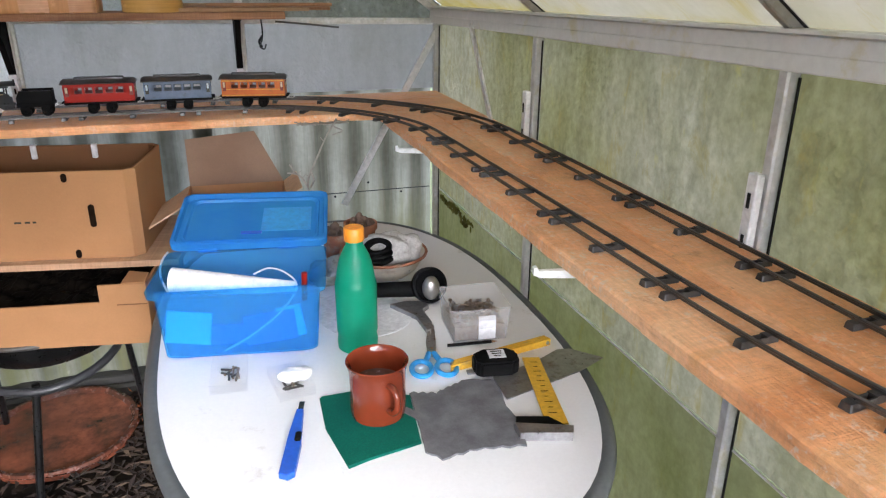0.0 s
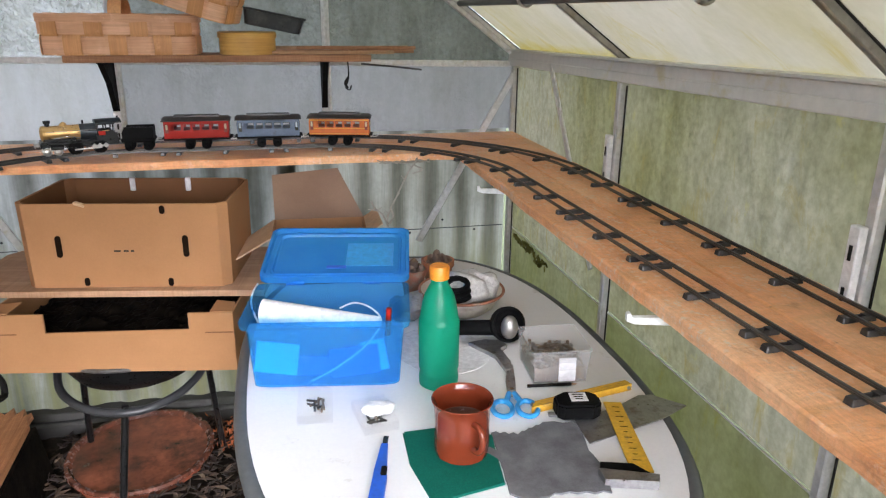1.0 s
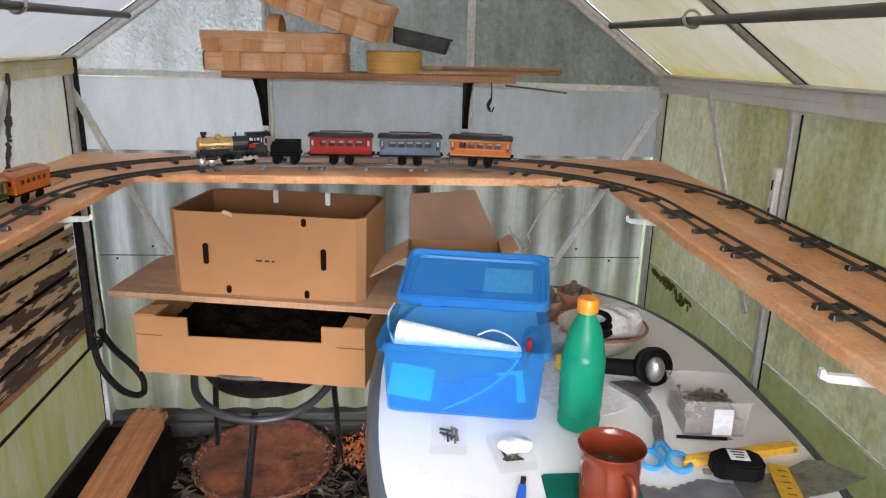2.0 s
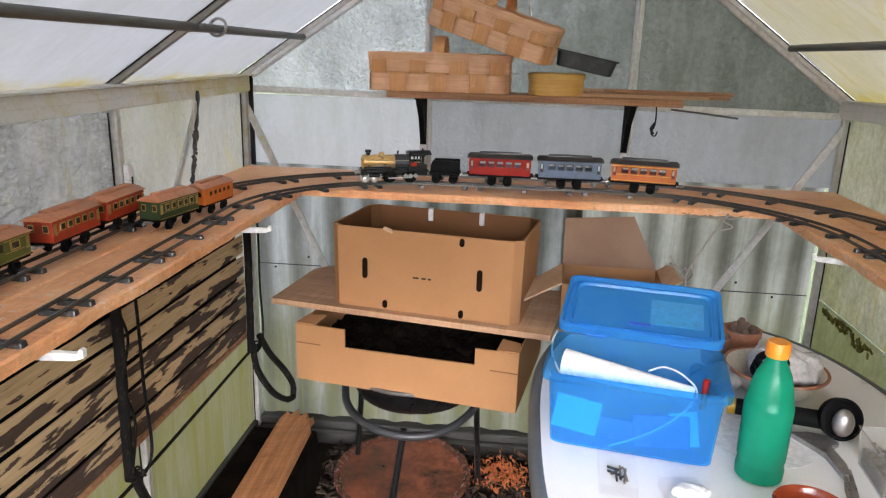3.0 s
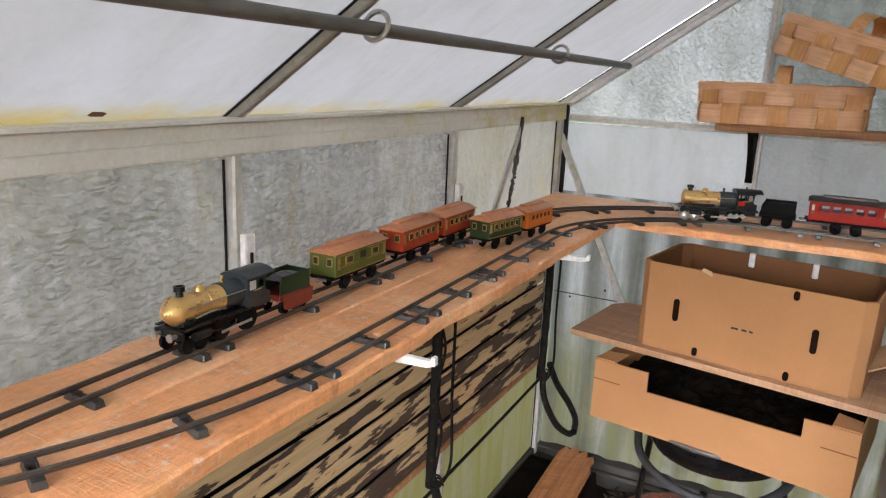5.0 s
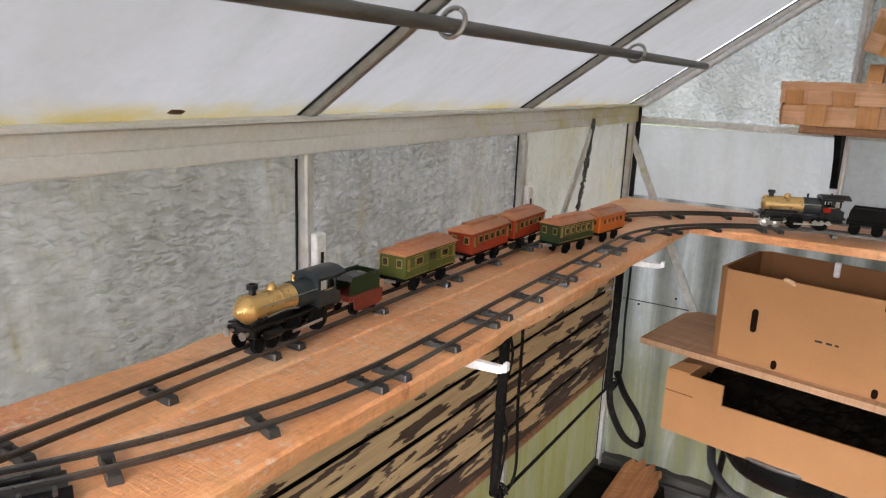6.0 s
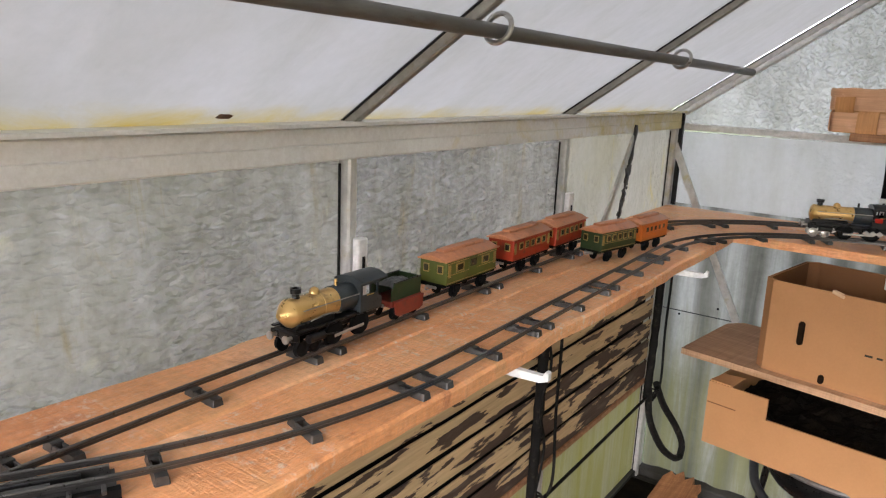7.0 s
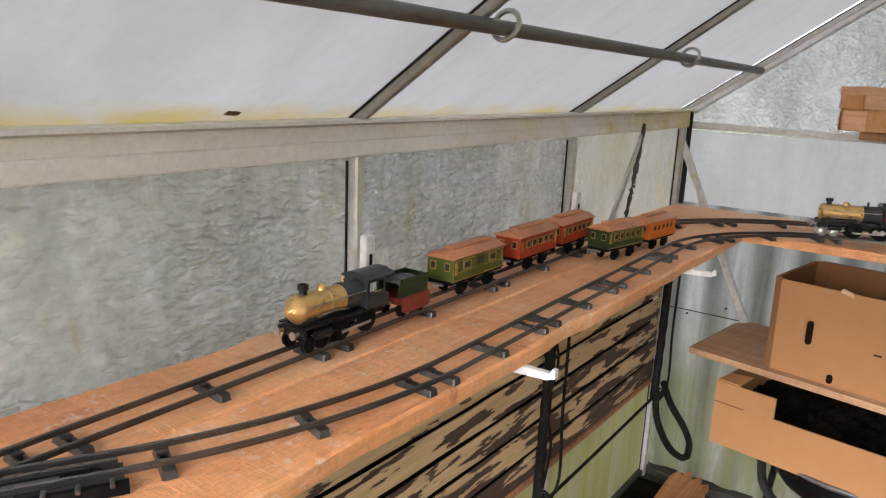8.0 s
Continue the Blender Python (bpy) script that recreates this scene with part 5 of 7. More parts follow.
coach(on_line(outer, sB - 0.278, 0.93, 0.94), "olive-green tin baggage van with orange-brown clerestory roof", GB, GREEN_TIN, ROOF_TIN, OCHRE_PANE, DARK_PANE, True, n=3, doors=True, axles=(-0.042, 0.042), length=0.168, line=OCHRE_PANE)
coach(on_line(outer, sB - 0.480, 0.95, 0.94), "brick-red tin coach with orange-brown clerestory roof", GB, BROWN_RED_TIN, ROOF_TIN, OCHRE_PANE, DARK_PANE, True, axles=(-0.030, 0.030), length=0.158, line=BROWN_RED_TIN)
coach(on_line(outer, sB - 0.648, 0.95, 0.94), "brick-red tin coach with orange-brown clerestory roof", GB, BROWN_RED_TIN, ROOF_TIN, OCHRE_PANE, DARK_PANE, True, axles=(-0.030, 0.030), length=0.158, line=BROWN_RED_TIN)
# two spare coaches standing on the boards between the tracks
GC = "spare coaches between the tracks"
zc = BT + 0.0005
coach(at(-0.690, 1.375, zc, 0, 0, 80) @ Matrix.Diagonal((0.92, 0.92, 0.9, 1)), "dark green tin coach with brown roof standing off the track", GC, DARK_GREEN_TIN, ROOF_TIN, OCHRE_PANE, DARK_PANE, True, axles=(-0.030, 0.030), length=0.150, line=OCHRE_PANE)
coach(at(-0.672, 1.533, zc, 0, 0, 84) @ Matrix.Diagonal((0.9, 0.9, 0.88, 1)), "orange tin coach with brown roof standing off the track", GC, ORANGE_TIN, ROOF_TIN, ORANGE_TIN, DARK_PANE, True, axles=(-0.030, 0.030), length=0.150, line=ORANGE_TIN)


# ---- the gable shelf and what stands on it ----
SH = 1.262
t = thing("wall_shelf", at(0, 0, SH), "worn brown plank shelf across the gable glass", "shelf")
bm = B()
box(bm, 0.85, 0.12, 0.020, at(0.062, 2.135, -0.010), 0.003, 2)
part("plank", bm, WOOD_SHELF, t)
bm = B()
box(bm, 0.80, 0.045, 0.018, at(0.06, 2.222, -0.010), 0.003, 2)
part("plank", bm, WOOD_SHELF, t)
for x in (-0.272, 0.354):
    b = thing("wall_bracket", at(x, YE - 0.03, SH - 0.021), "black folded-steel shelf bracket", "bracket", "black brackets under the gable shelf")
    bm = B()
    box(bm, 0.020, 0.14, 0.003, at(0, -0.07, -0.0015), 0.0008)
    part("top_leg", bm, BLACK_MATT, b)
    bm = B()
    box(bm, 0.020, 0.003, 0.15, at(0, -0.0015, -0.0765), 0.0008)
    part("back_leg", bm, BLACK_MATT, b)
    bm = B()
    prism(bm, [(-0.132, -0.003), (-0.004, -0.003), (-0.004, -0.145), (-0.012, -0.145), (-0.06, -0.062)], -0.008, 0.008, Matrix(((0, 0, 1, 0), (1, 0, 0, 0), (0, 1, 0, 0), (0, 0, 0, 1))))
    part("web", bm, BLACK_MATT, b)
    s = thing("wall_strip", at(x, YE - 0.034, 1.002), "white slotted wall strip below the bracket", "bracket", "white strips on the gable")
    bm = B()
    box(bm, 0.020, 0.010, 0.088, at(0, 0, 0.044), 0.0015)
    part("strip", bm, WHITE_PAINT, s)
    for k in range(3):
        bm = B()
        box(bm, 0.005, 0.003, 0.016, at(0, -0.0045, 0.016 + 0.026 * k))
        part("slot", bm, RUBBER, s)
for k, (y, z, a, l) in enumerate(((2.10, 0.006, 1.5, 0.46), (2.16, 0.006, -1.2, 0.52), (2.19, 0.016, 2.0, 0.42), (2.13, 0.018, -2.4, 0.36))):
    bm = B()
    box(bm, l, 0.016, 0.010, at(0, 0, 0, 0, 0, a), 0.002)
    solo("wooden_lath", bm, WOOD_SHELF if k % 2 else WOOD_PALE, at(0.33 + 0.04 * k, y, SH + z), "thin weathered lath lying along the shelf", "lath", "laths on the shelf")
bm = B()
tube(bm, [(0.46, 2.11, SH - 0.028), (0.55, 2.11, SH - 0.036), (0.645, 2.10, SH - 0.046)], 0.0028, 8)
solo("iron_wire", bm, TRACK, Matrix(), "thin dark iron wire sticking out past the shelf", "wire")
bm = B()
tube(bm, smooth_path([(0.42, 2.12, SH - 0.02), (0.422, 2.12, SH - 0.05), (0.420, 2.12, SH - 0.078), (0.412, 2.12, SH - 0.098), (0.424, 2.12, SH - 0.106), (0.430, 2.12, SH - 0.092)], 4), 0.0022, 7)
tube(bm, smooth_path([(0.421, 2.12, SH - 0.068), (0.410, 2.115, SH - 0.085), (0.418, 2.12, SH - 0.10)], 3), 0.004, 6)
solo("hanging_hook", bm, BLACK, Matrix(), "small dark hook hanging on a thread under the shelf", "hook")


def basket(m, label, length, depth, height, handle):
    """A splint basket: upright and level splints woven round a rounded oblong, with a rim and a bow handle."""
    t = thing("splint_basket", m, label, "basket", "splint baskets on the shelf")

    def raw(a):
        c, s, e = math.cos(a), math.sin(a), 0.45
        return Vector((length / 2 * math.copysign(abs(c) ** e, c), depth / 2 * math.copysign(abs(s) ** e, s), 0))

    line = [raw(2 * math.pi * i / 720) for i in range(721)]
    run = [0.0]
    for p, q in zip(line, line[1:]):
        run.append(run[-1] + (q - p).length)

    def ring_at(u, grow=0.0):
        """The place at a share u of the way round, pushed out by grow."""
        d = (u % 1.0) * run[-1]
        k = max(1, next((i for i, r in enumerate(run) if r >= d), 720))
        f = (d - run[k - 1]) / max(run[k] - run[k - 1], 1e-9)
        p = line[k - 1].lerp(line[k], f)
        return p + Vector((p.x / length, p.y / depth, 0)).normalized() * grow

    bm = B()
    n = 64
    prism(bm, [tuple(ring_at(i / n, -0.004)[:2]) for i in range(n)], 0.0, 0.004)
    part("bottom", bm, SPLINT, t)
    count = 18
    for i in range(count):
        u = (i + 0.5) / count
        a, b = ring_at(u - 0.40 / count), ring_at(u + 0.40 / count)
        mid = ring_at(u)
        nrm = Vector((mid.x / length, mid.y / depth, 0)).normalized()
        bm = B()
        rows = []
        for k in range(17):
            z = height * k / 16
            bow = 0.0028 * math.tanh(4 * math.cos(math.pi * (2 * z / height - 0.5 + (0 if i % 2 else 1))))
            rows.append([bm.verts.new(p + nrm * (bow + off) + Vector((0, 0, z))) for p, off in ((a, 0.001), (b, 0.001), (b, -0.001), (a, -0.001))])
        for r0, r1 in zip(rows, rows[1:]):
            for j in range(4):
                bm.faces.new((r0[j], r0[(j + 1) % 4], r1[(j + 1) % 4], r1[j]))
        part("upright_splint", bm, SPLINT_V, t, smooth=True)
    for k in range(2):
        zb = height * (k + 0.5) / 2
        w = height / 2 * 0.90
        bm = B()
        loops = []
        for i in range(count * 12):
            u = i / (count * 12)
            bow = 0.0028 * math.tanh(4 * math.cos(math.pi * (u * count - 0.5 + k)))
            mid = ring_at(u)
            nrm = Vector((mid.x / length, mid.y / depth, 0)).normalized()
            loops.append([bm.verts.new(mid + nrm * (bow + off) + Vector((0, 0, zb + h))) for off, h in ((0.0008, -w / 2), (0.0008, w / 2), (-0.0008, w / 2), (-0.0008, -w / 2))])
        for r0, r1 in zip(loops, loops[1:] + loops[:1]):
            for j in range(4):
                bm.faces.new((r0[j], r1[j], r1[(j + 1) % 4], r0[(j + 1) % 4]))
        part("level_splint", bm, SPLINT, t, smooth=True)
    bm = B()
    loops = []
    for i in range(96):
        wave = 0.0012 * math.sin(i * 0.9)
        loops.append([bm.verts.new(ring_at(i / 96, g) + Vector((0, 0, height + h + wave))) for g, h in ((0.0062, -0.017), (0.0066, 0.002), (0.0020, 0.005), (-0.0040, 0.002), (-0.0040, -0.012))])
    for r0, r1 in zip(loops, loops[1:] + loops[:1]):
        for j in range(5):
            bm.faces.new((r0[j], r1[j], r1[(j + 1) % 5], r0[(j + 1) % 5]))
    part("rim", bm, SPLINT, t, "flat splint band round the rim", smooth=True)
    bm = B()
    arc = [Vector((0, -depth / 2 * math.cos(math.pi * i / 16), height + handle * math.sin(math.pi * i / 16))) for i in range(17)]
    rows = []
    for p in arc:
        rows.append([bm.verts.new(p + Vector((dx, 0, dz))) for dx, dz in ((-0.017, 0.001), (0.017, 0.001), (0.017, -0.0015), (-0.017, -0.0015))])
    for r0, r1 in zip(rows, rows[1:]):
        for j in range(4):
            bm.faces.new((r0[j], r1[j], r1[(j + 1) % 4], r0[(j + 1) % 4]))
    part("handle", bm, SPLINT_V, t, smooth=True)
    return t


basket(at(-0.212, 2.140, SH + 0.0005, 0, 0, 0), "broad chip-splint basket with bow handle on the shelf", 0.415, 0.155, 0.105, 0.052)
basket(at(-0.069, 2.100, SH + 0.139, 0, 16.9, -20.5), "tilted chip-splint basket lying across another basket", 0.372, 0.16, 0.098, 0.05)
t = thing("round_box", at(0.130, 2.130, SH + 0.0005), "round bentwood box with a loose lid on the shelf", "box")
bm = B()
lathe(bm, [(0, 0), (0.078, 0), (0.080, 0.002), (0.080, 0.052), (0.076, 0.052), (0.076, 0.004), (0, 0.004)], 40)
part("drum", bm, OCHRE_BOX, t, smooth=True)
bm = B()
lathe(bm, [(0.081, 0.046), (0.0835, 0.046), (0.0835, 0.060), (0.079, 0.063), (0, 0.064), (0, 0.060), (0.081, 0.058)], 40)
part("lid", bm, OCHRE_BOX, t, "ochre-coloured lid", smooth=True)
t = thing("seed_tray", at(0.205, 2.135, SH + 0.071, 0, 11, -4), "black plastic tray propped on the round box", "tray")
bm = B()
rings = []
for hx, hy, z in ((0.076, 0.046, 0.0), (0.079, 0.049, 0.002), (0.086, 0.056, 0.043), (0.084, 0.054, 0.043), (0.077, 0.047, 0.004)):
    ring = []
    for sx, sy in ((1, 1), (-1, 1), (-1, -1), (1, -1)):
        corner = math.atan2(sy, sx) - math.pi / 4
        for k in range(4):
            a = corner + math.pi / 2 * k / 3
            ring.append(bm.verts.new((sx * (hx - 0.012) + 0.012 * math.cos(a), sy * (hy - 0.012) + 0.012 * math.sin(a), z)))
    rings.append(ring)
for r0, r1 in zip(rings, rings[1:]):
    for j in range(16):
        bm.faces.new((r0[j], r0[(j + 1) % 16], r1[(j + 1) % 16], r1[j]))
bm.faces.new(list(reversed(rings[0])))
bm.faces.new(rings[-1])
part("shell", bm, TRAY_BLACK, t)
bm = B()
tube(bm, [(-0.089, -0.059, 0.0435), (0.089, -0.059, 0.0435), (0.089, 0.059, 0.0435), (-0.089, 0.059, 0.0435)], 0.0028, 6, True)
part("rim", bm, TRAY_BLACK, t, "turned lip of the tray")

# hanging pot by the gable
t = thing("hanging_pot", at(0.10, 2.06, 1.545), "small clay pot hung by the gable, with dry trailing growth", "plant pot")
bm = B()
lathe(bm, [(0, 0), (0.036, 0), (0.052, 0.062), (0.057, 0.062), (0.057, 0.076), (0.050, 0.076), (0.045, 0.06), (0, 0.055)], 28)
part("pot", bm, POT_CLAY, t, smooth=True)
bm = B()
for k in range(46):
    a, r0 = random.uniform(0, 6.28), random.uniform(0.03, 0.055)
    x, y, z = r0 * math.cos(a), r0 * math.sin(a), 0.07
    pts = [(x, y, z), (x * 1.5, y * 1.5, z + random.uniform(-0.01, 0.03)), (x * random.uniform(1.6, 2.1), y * random.uniform(1.4, 1.7), z - random.uniform(0.02, 0.09))]
    tube(bm, smooth_path(pts, 3), 0.0011, 4)
    p = Vector(pts[-1])
    for _ in range(3):
        q = p + Vector((random.uniform(-0.012, 0.012), random.uniform(-0.01, 0.01), random.uniform(0, 0.04)))
        box(bm, 0.009, 0.001, 0.006, Matrix.Translation(q) @ Euler((random.uniform(0, 6), random.uniform(0, 6), 0)).to_matrix().to_4x4())
part("dry_growth", bm, TWIG, t, "grey-brown dry stems and leaves")
bm = B()
for a in (0.5, 2.6, 4.7):
    rod(bm, (0.054 * math.cos(a), 0.054 * math.sin(a), 0.074), (0, 0, 0.24), 0.0012, 5)
part("wire_hanger", bm, NICKEL, t)
bm = B()
tube(bm, smooth_path([(-0.050, 0.02, 0.09), (-0.060, 0.03, 0.03), (-0.060, 0.035, -0.04), (-0.056, 0.035, -0.065)], 5), 0.0045, 8)
part("tie", bm, WHITE_PAINT, t, "white tie hanging from the rim", smooth=True)

# ---- boxes, plank and barbecue by the gable ----
YAW = -9.8


def walled(bm, sx, sy, h, th, m=None, chamfer=0.0):
    """An open box with walls of one thickness and, where given, cut corners."""
    m = m or Matrix()

    def ring(ix):
        a, b, c = sx / 2 - ix, sy / 2 - ix, chamfer
        if c:
            return [(-a + c, -b), (a - c, -b), (a, -b + c), (a, b - c), (a - c, b), (-a + c, b), (-a, b - c), (-a, -b + c)]
        return [(-a, -b), (a, -b), (a, b), (-a, b)]
    o, i = ring(0), ring(th)
    k = len(o)
    vs = [[bm.verts.new(m @ Vector((x, y, z))) for x, y in r] for r, z in ((o, 0), (o, h), (i, h), (i, th))]
    for a, b in zip(vs, vs[1:]):
        for j in range(k):
            bm.faces.new((a[j], a[(j + 1) % k], b[(j + 1) % k], b[j]))
    bm.faces.new(list(reversed(vs[0])))
    bm.faces.new(vs[3])
    return bm


def obround(bm, w, h, d, m):
    """A rounded upright slot, for hand holes."""
    n = 8
    r = w / 2
    out = [(r * math.cos(math.pi * i / n), h / 2 - r + r * math.sin(math.pi * i / n)) for i in range(n + 1)]
    out += [(r * math.cos(math.pi + math.pi * i / n), -h / 2 + r + r * math.sin(math.pi + math.pi * i / n)) for i in range(n + 1)]
    prism(bm, out, -d / 2, d / 2, m @ at(0, 0, 0, 90))
    return bm


PZ = 0.694
t = thing("cardboard_box", at(-0.175, 1.902, PZ + 0.0005, 0, 0, YAW), "tall open brown fruit carton with oval hand holes", "box")
bm = B()
walled(bm, 0.522, 0.30, 0.224, 0.005, chamfer=0.022)
for v in bm.verts:
    f = v.co.z / 0.222
    v.co.x *= 1 + 0.012 * f
part("shell", bm, CARD, t)
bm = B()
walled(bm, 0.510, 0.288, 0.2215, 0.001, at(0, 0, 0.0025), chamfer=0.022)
part("lining", bm, CARD_IN, t, "inner faces of the carton, their shade put into the colour")
# holes are not cut: near-black plugs paint the shade inside them
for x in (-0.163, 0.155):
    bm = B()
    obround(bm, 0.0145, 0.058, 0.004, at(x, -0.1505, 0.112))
    part("hand_hole", bm, HOLE_SHADE, t, "oval hand hole drawn as a near-black plug of shade")
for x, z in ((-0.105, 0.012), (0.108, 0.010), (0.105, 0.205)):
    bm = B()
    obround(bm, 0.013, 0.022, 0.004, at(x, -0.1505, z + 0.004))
    part("vent_hole", bm, HOLE_SHADE, t)
# notches are not cut: white blocks paint the brightness seen through them
for x in (-0.07, 0.088):
    bm = B()
    box(bm, 0.016, 0.018, 0.040, at(x, 0.1470, 0.2070), 0.005, 2)
    part("rim_notch", bm, PAPER, t, "white block for the brightness seen through a rear notch")
bm = B()
box(bm, 0.030, 0.012, 0.010, at(-0.098, -0.146, 0.222, 0, 18), 0.003)
part("torn_flap", bm, CARD_EDGE, t, "torn pale edge")
for x, w in ((-0.018, 0.016), (0.004, 0.012), (0.020, 0.008)):
    bm = B()
    box(bm, w, 0.0008, 0.0045, at(x, -0.1516, 0.100))
    part("print_bar", bm, DARK_PANE, t)
for z in (0.098, 0.112):
    bm = B()
    box(bm, 0.010, 0.0008, 0.008, at(-0.240, -0.1514 + 0.013, z, 0, 0, -38))
    part("print_mark", bm, DARK_GREEN_TIN, t)

t = thing("loose_plank", at(-0.215, 1.93, PZ, 0, 0, YAW), "pale plywood plank laid over a carton", "plank")
bm = B()
prism(bm, [(-0.392, -0.196), (0.395, -0.200), (0.40, 0.165), (-0.375, 0.150), (-0.405, 0.10)], -0.016, 0.0)
part("board", bm, WOOD_PALE, t)

TZ = 0.512
t = thing("cardboard_tray", at(-0.198, 1.835, TZ, 0, 0, YAW), "open brown fruit tray with dark earth, on a barbecue", "box")
bm = B()
sx, sy, h = 0.600, 0.395, 0.158
front = [(-sx / 2, 0), (sx / 2, 0), (sx / 2, h), (0.190, h), (0.190, 0.114), (-0.160, 0.108), (-0.160, h), (-sx / 2, h)]
prism(bm, front, -0.003, 0.003, at(0, -sy / 2, 0, 90))
part("front_wall", bm, CARD, t)
bm = B()
prism(bm, [(-sx / 2, 0), (sx / 2, 0), (sx / 2, h), (0.17, h), (0.17, 0.105), (-0.17, 0.105), (-0.17, h), (-sx / 2, h)], -0.003, 0.003, at(0, sy / 2, 0, 90))
part("rear_wall", bm, CARD, t)
for s in (-1, 1):
    bm = B()
    box(bm, 0.005, sy - 0.008, h, at(s * (sx / 2 - 0.0025), 0, h / 2), 0.001)
    part("side_wall", bm, CARD, t)
    for e in (-1, 1):
        bm = B()
        prism(bm, [(0, 0), (s * 0.055, 0), (s * 0.05, e * -0.06), (0, e * -0.075)], h - 0.0005, h + 0.0035, at(-s * 0 + s * (sx / 2 - 0.056), e * sy / 2, 0))
        part("corner_flap", bm, CARD, t)
        bm = B()
        box(bm, 0.07, 0.0015, 0.0025, at(s * (sx / 2 - 0.036), e * (sy / 2 + 0.0032), h - 0.052))
        part("fold_line", bm, CARD_IN, t)
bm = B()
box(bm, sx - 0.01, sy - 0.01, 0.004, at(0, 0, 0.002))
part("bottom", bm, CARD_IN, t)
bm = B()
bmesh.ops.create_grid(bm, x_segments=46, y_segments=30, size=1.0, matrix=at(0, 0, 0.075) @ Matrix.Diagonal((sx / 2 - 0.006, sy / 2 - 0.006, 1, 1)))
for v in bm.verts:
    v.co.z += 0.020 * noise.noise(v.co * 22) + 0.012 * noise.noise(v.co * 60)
part("earth_fill", bm, DARK_EARTH, t, "crumbly earth and roots, the tray's shadow in their black")

t = thing("kettle_barbecue", at(-0.225, 1.84, 0.0), "black three-legged barbecue serving as a stand", "barbecue")
bm = B()
lathe(bm, [(0, 0.40), (0.09, 0.405), (0.16, 0.435), (0.198, 0.49), (0.203, 0.515), (0.198, 0.515), (0.19, 0.49), (0.15, 0.445), (0, 0.415)], 40)
part("bowl", bm, BLACK, t, smooth=True)
bm = B()
tube(bm, [(0.205 * math.cos(2 * math.pi * i / 40), 0.205 * math.sin(2 * math.pi * i / 40), 0.515) for i in range(40)], 0.006, 8, True)
part("rim", bm, STEEL_ROD, t, "grey metal rim", smooth=True)
bm = B()
tube(bm, smooth_path([(-0.20, -0.03, 0.46), (-0.17, -0.12, 0.425), (-0.09, -0.19, 0.405), (0.02, -0.215, 0.40), (0.11, -0.18, 0.41), (0.17, -0.11, 0.43), (0.20, -0.02, 0.46)], 6), 0.011, 10)
part("hoop", bm, HOOP_GREY, t, "grey bent tube hoop", smooth=True)
for a, b in (((0.0, -0.205, 0.415), (-0.05, -0.245, 0.0)), ((-0.18, 0.11, 0.44), (-0.235, 0.265, 0.0)), ((0.17, 0.09, 0.44), (0.185, 0.20, 0.0))):
    bm = B()
    rod(bm, a, b, 0.0095, 12)
    part("leg", bm, BLACK, t, smooth=True)

t = thing("terracotta_saucer", at(-0.285, 2.0, 0.012, 1.5, -1, 20), "large wet chipped terracotta saucer on the soil", "saucer")
bm = B()
lathe(bm, [(0, 0.0), (0.190, 0.0), (0.214, 0.012), (0.2195, 0.034), (0.198, 0.034), (0.12, 0.029), (0.06, 0.031), (0, 0.030)], 64)
for v in bm.verts:
    v.co += 0.0035 * noise.noise_vector(v.co * 14)
part("dish", bm, TERRACOTTA, t, smooth=True)
bm = B()
lathe(bm, [(0.2185, 0.030), (0.224, 0.036), (0.221, 0.046), (0.210, 0.047), (0.200, 0.034)], 90, close=True)
for v in bm.verts:
    chip = noise.noise(v.co * 26)
    v.co += 0.003 * noise.noise_vector(v.co * 14) - Vector((0, 0, 0.010 * max(0, chip - 0.25)))
part("rim", bm, RIM_CLAY, t, "orange chipped rim", smooth=True)

# second carton behind the tub
t = thing("cardboard_carton", at(0.302, 1.862, 0.6605, 0, 0, -3), "small brown carton with its flaps open", "box")
bm = B()
walled(bm, 0.262, 0.19, 0.138, 0.004)
part("shell", bm, CARD, t)
bm = B()
prism(bm, [(-0.130, 0), (0.130, 0), (0.058, 0.148), (-0.132, 0.132)], -0.002, 0.002, at(0.0, 0.093, 0.138, 82, 0, 0))
part("rear_flap", bm, CARD_FLAP, t, "grey-brown rear flap standing up, its shade in the colour")
bm = B()
prism(bm, [(-0.093, 0), (0.093, 0), (0.060, 0.118), (-0.093, 0.118)], -0.002, 0.002, at(-0.131, 0, 0.138, 0, 0, 90) @ at(0, 0, 0, -30, 0, 0))
part("side_flap", bm, CARD_EDGE, t, "pale drooping side flap")
bm = B()
prism(bm, [(-0.09, 0), (0.09, 0), (0.09, 0.05), (-0.09, 0.045)], -0.002, 0.002, at(0.131, 0, 0.138, 0, 0, -90) @ at(0, 0, 0, 35, 0, 0))
part("side_flap", bm, CARD_EDGE, t)

# ---- slatted panel, cables and plank along the west wall ----
t = thing("slatted_panel", at(-0.785, 0, 0), "old slatted wooden panel with peeling cream paint", "panel")
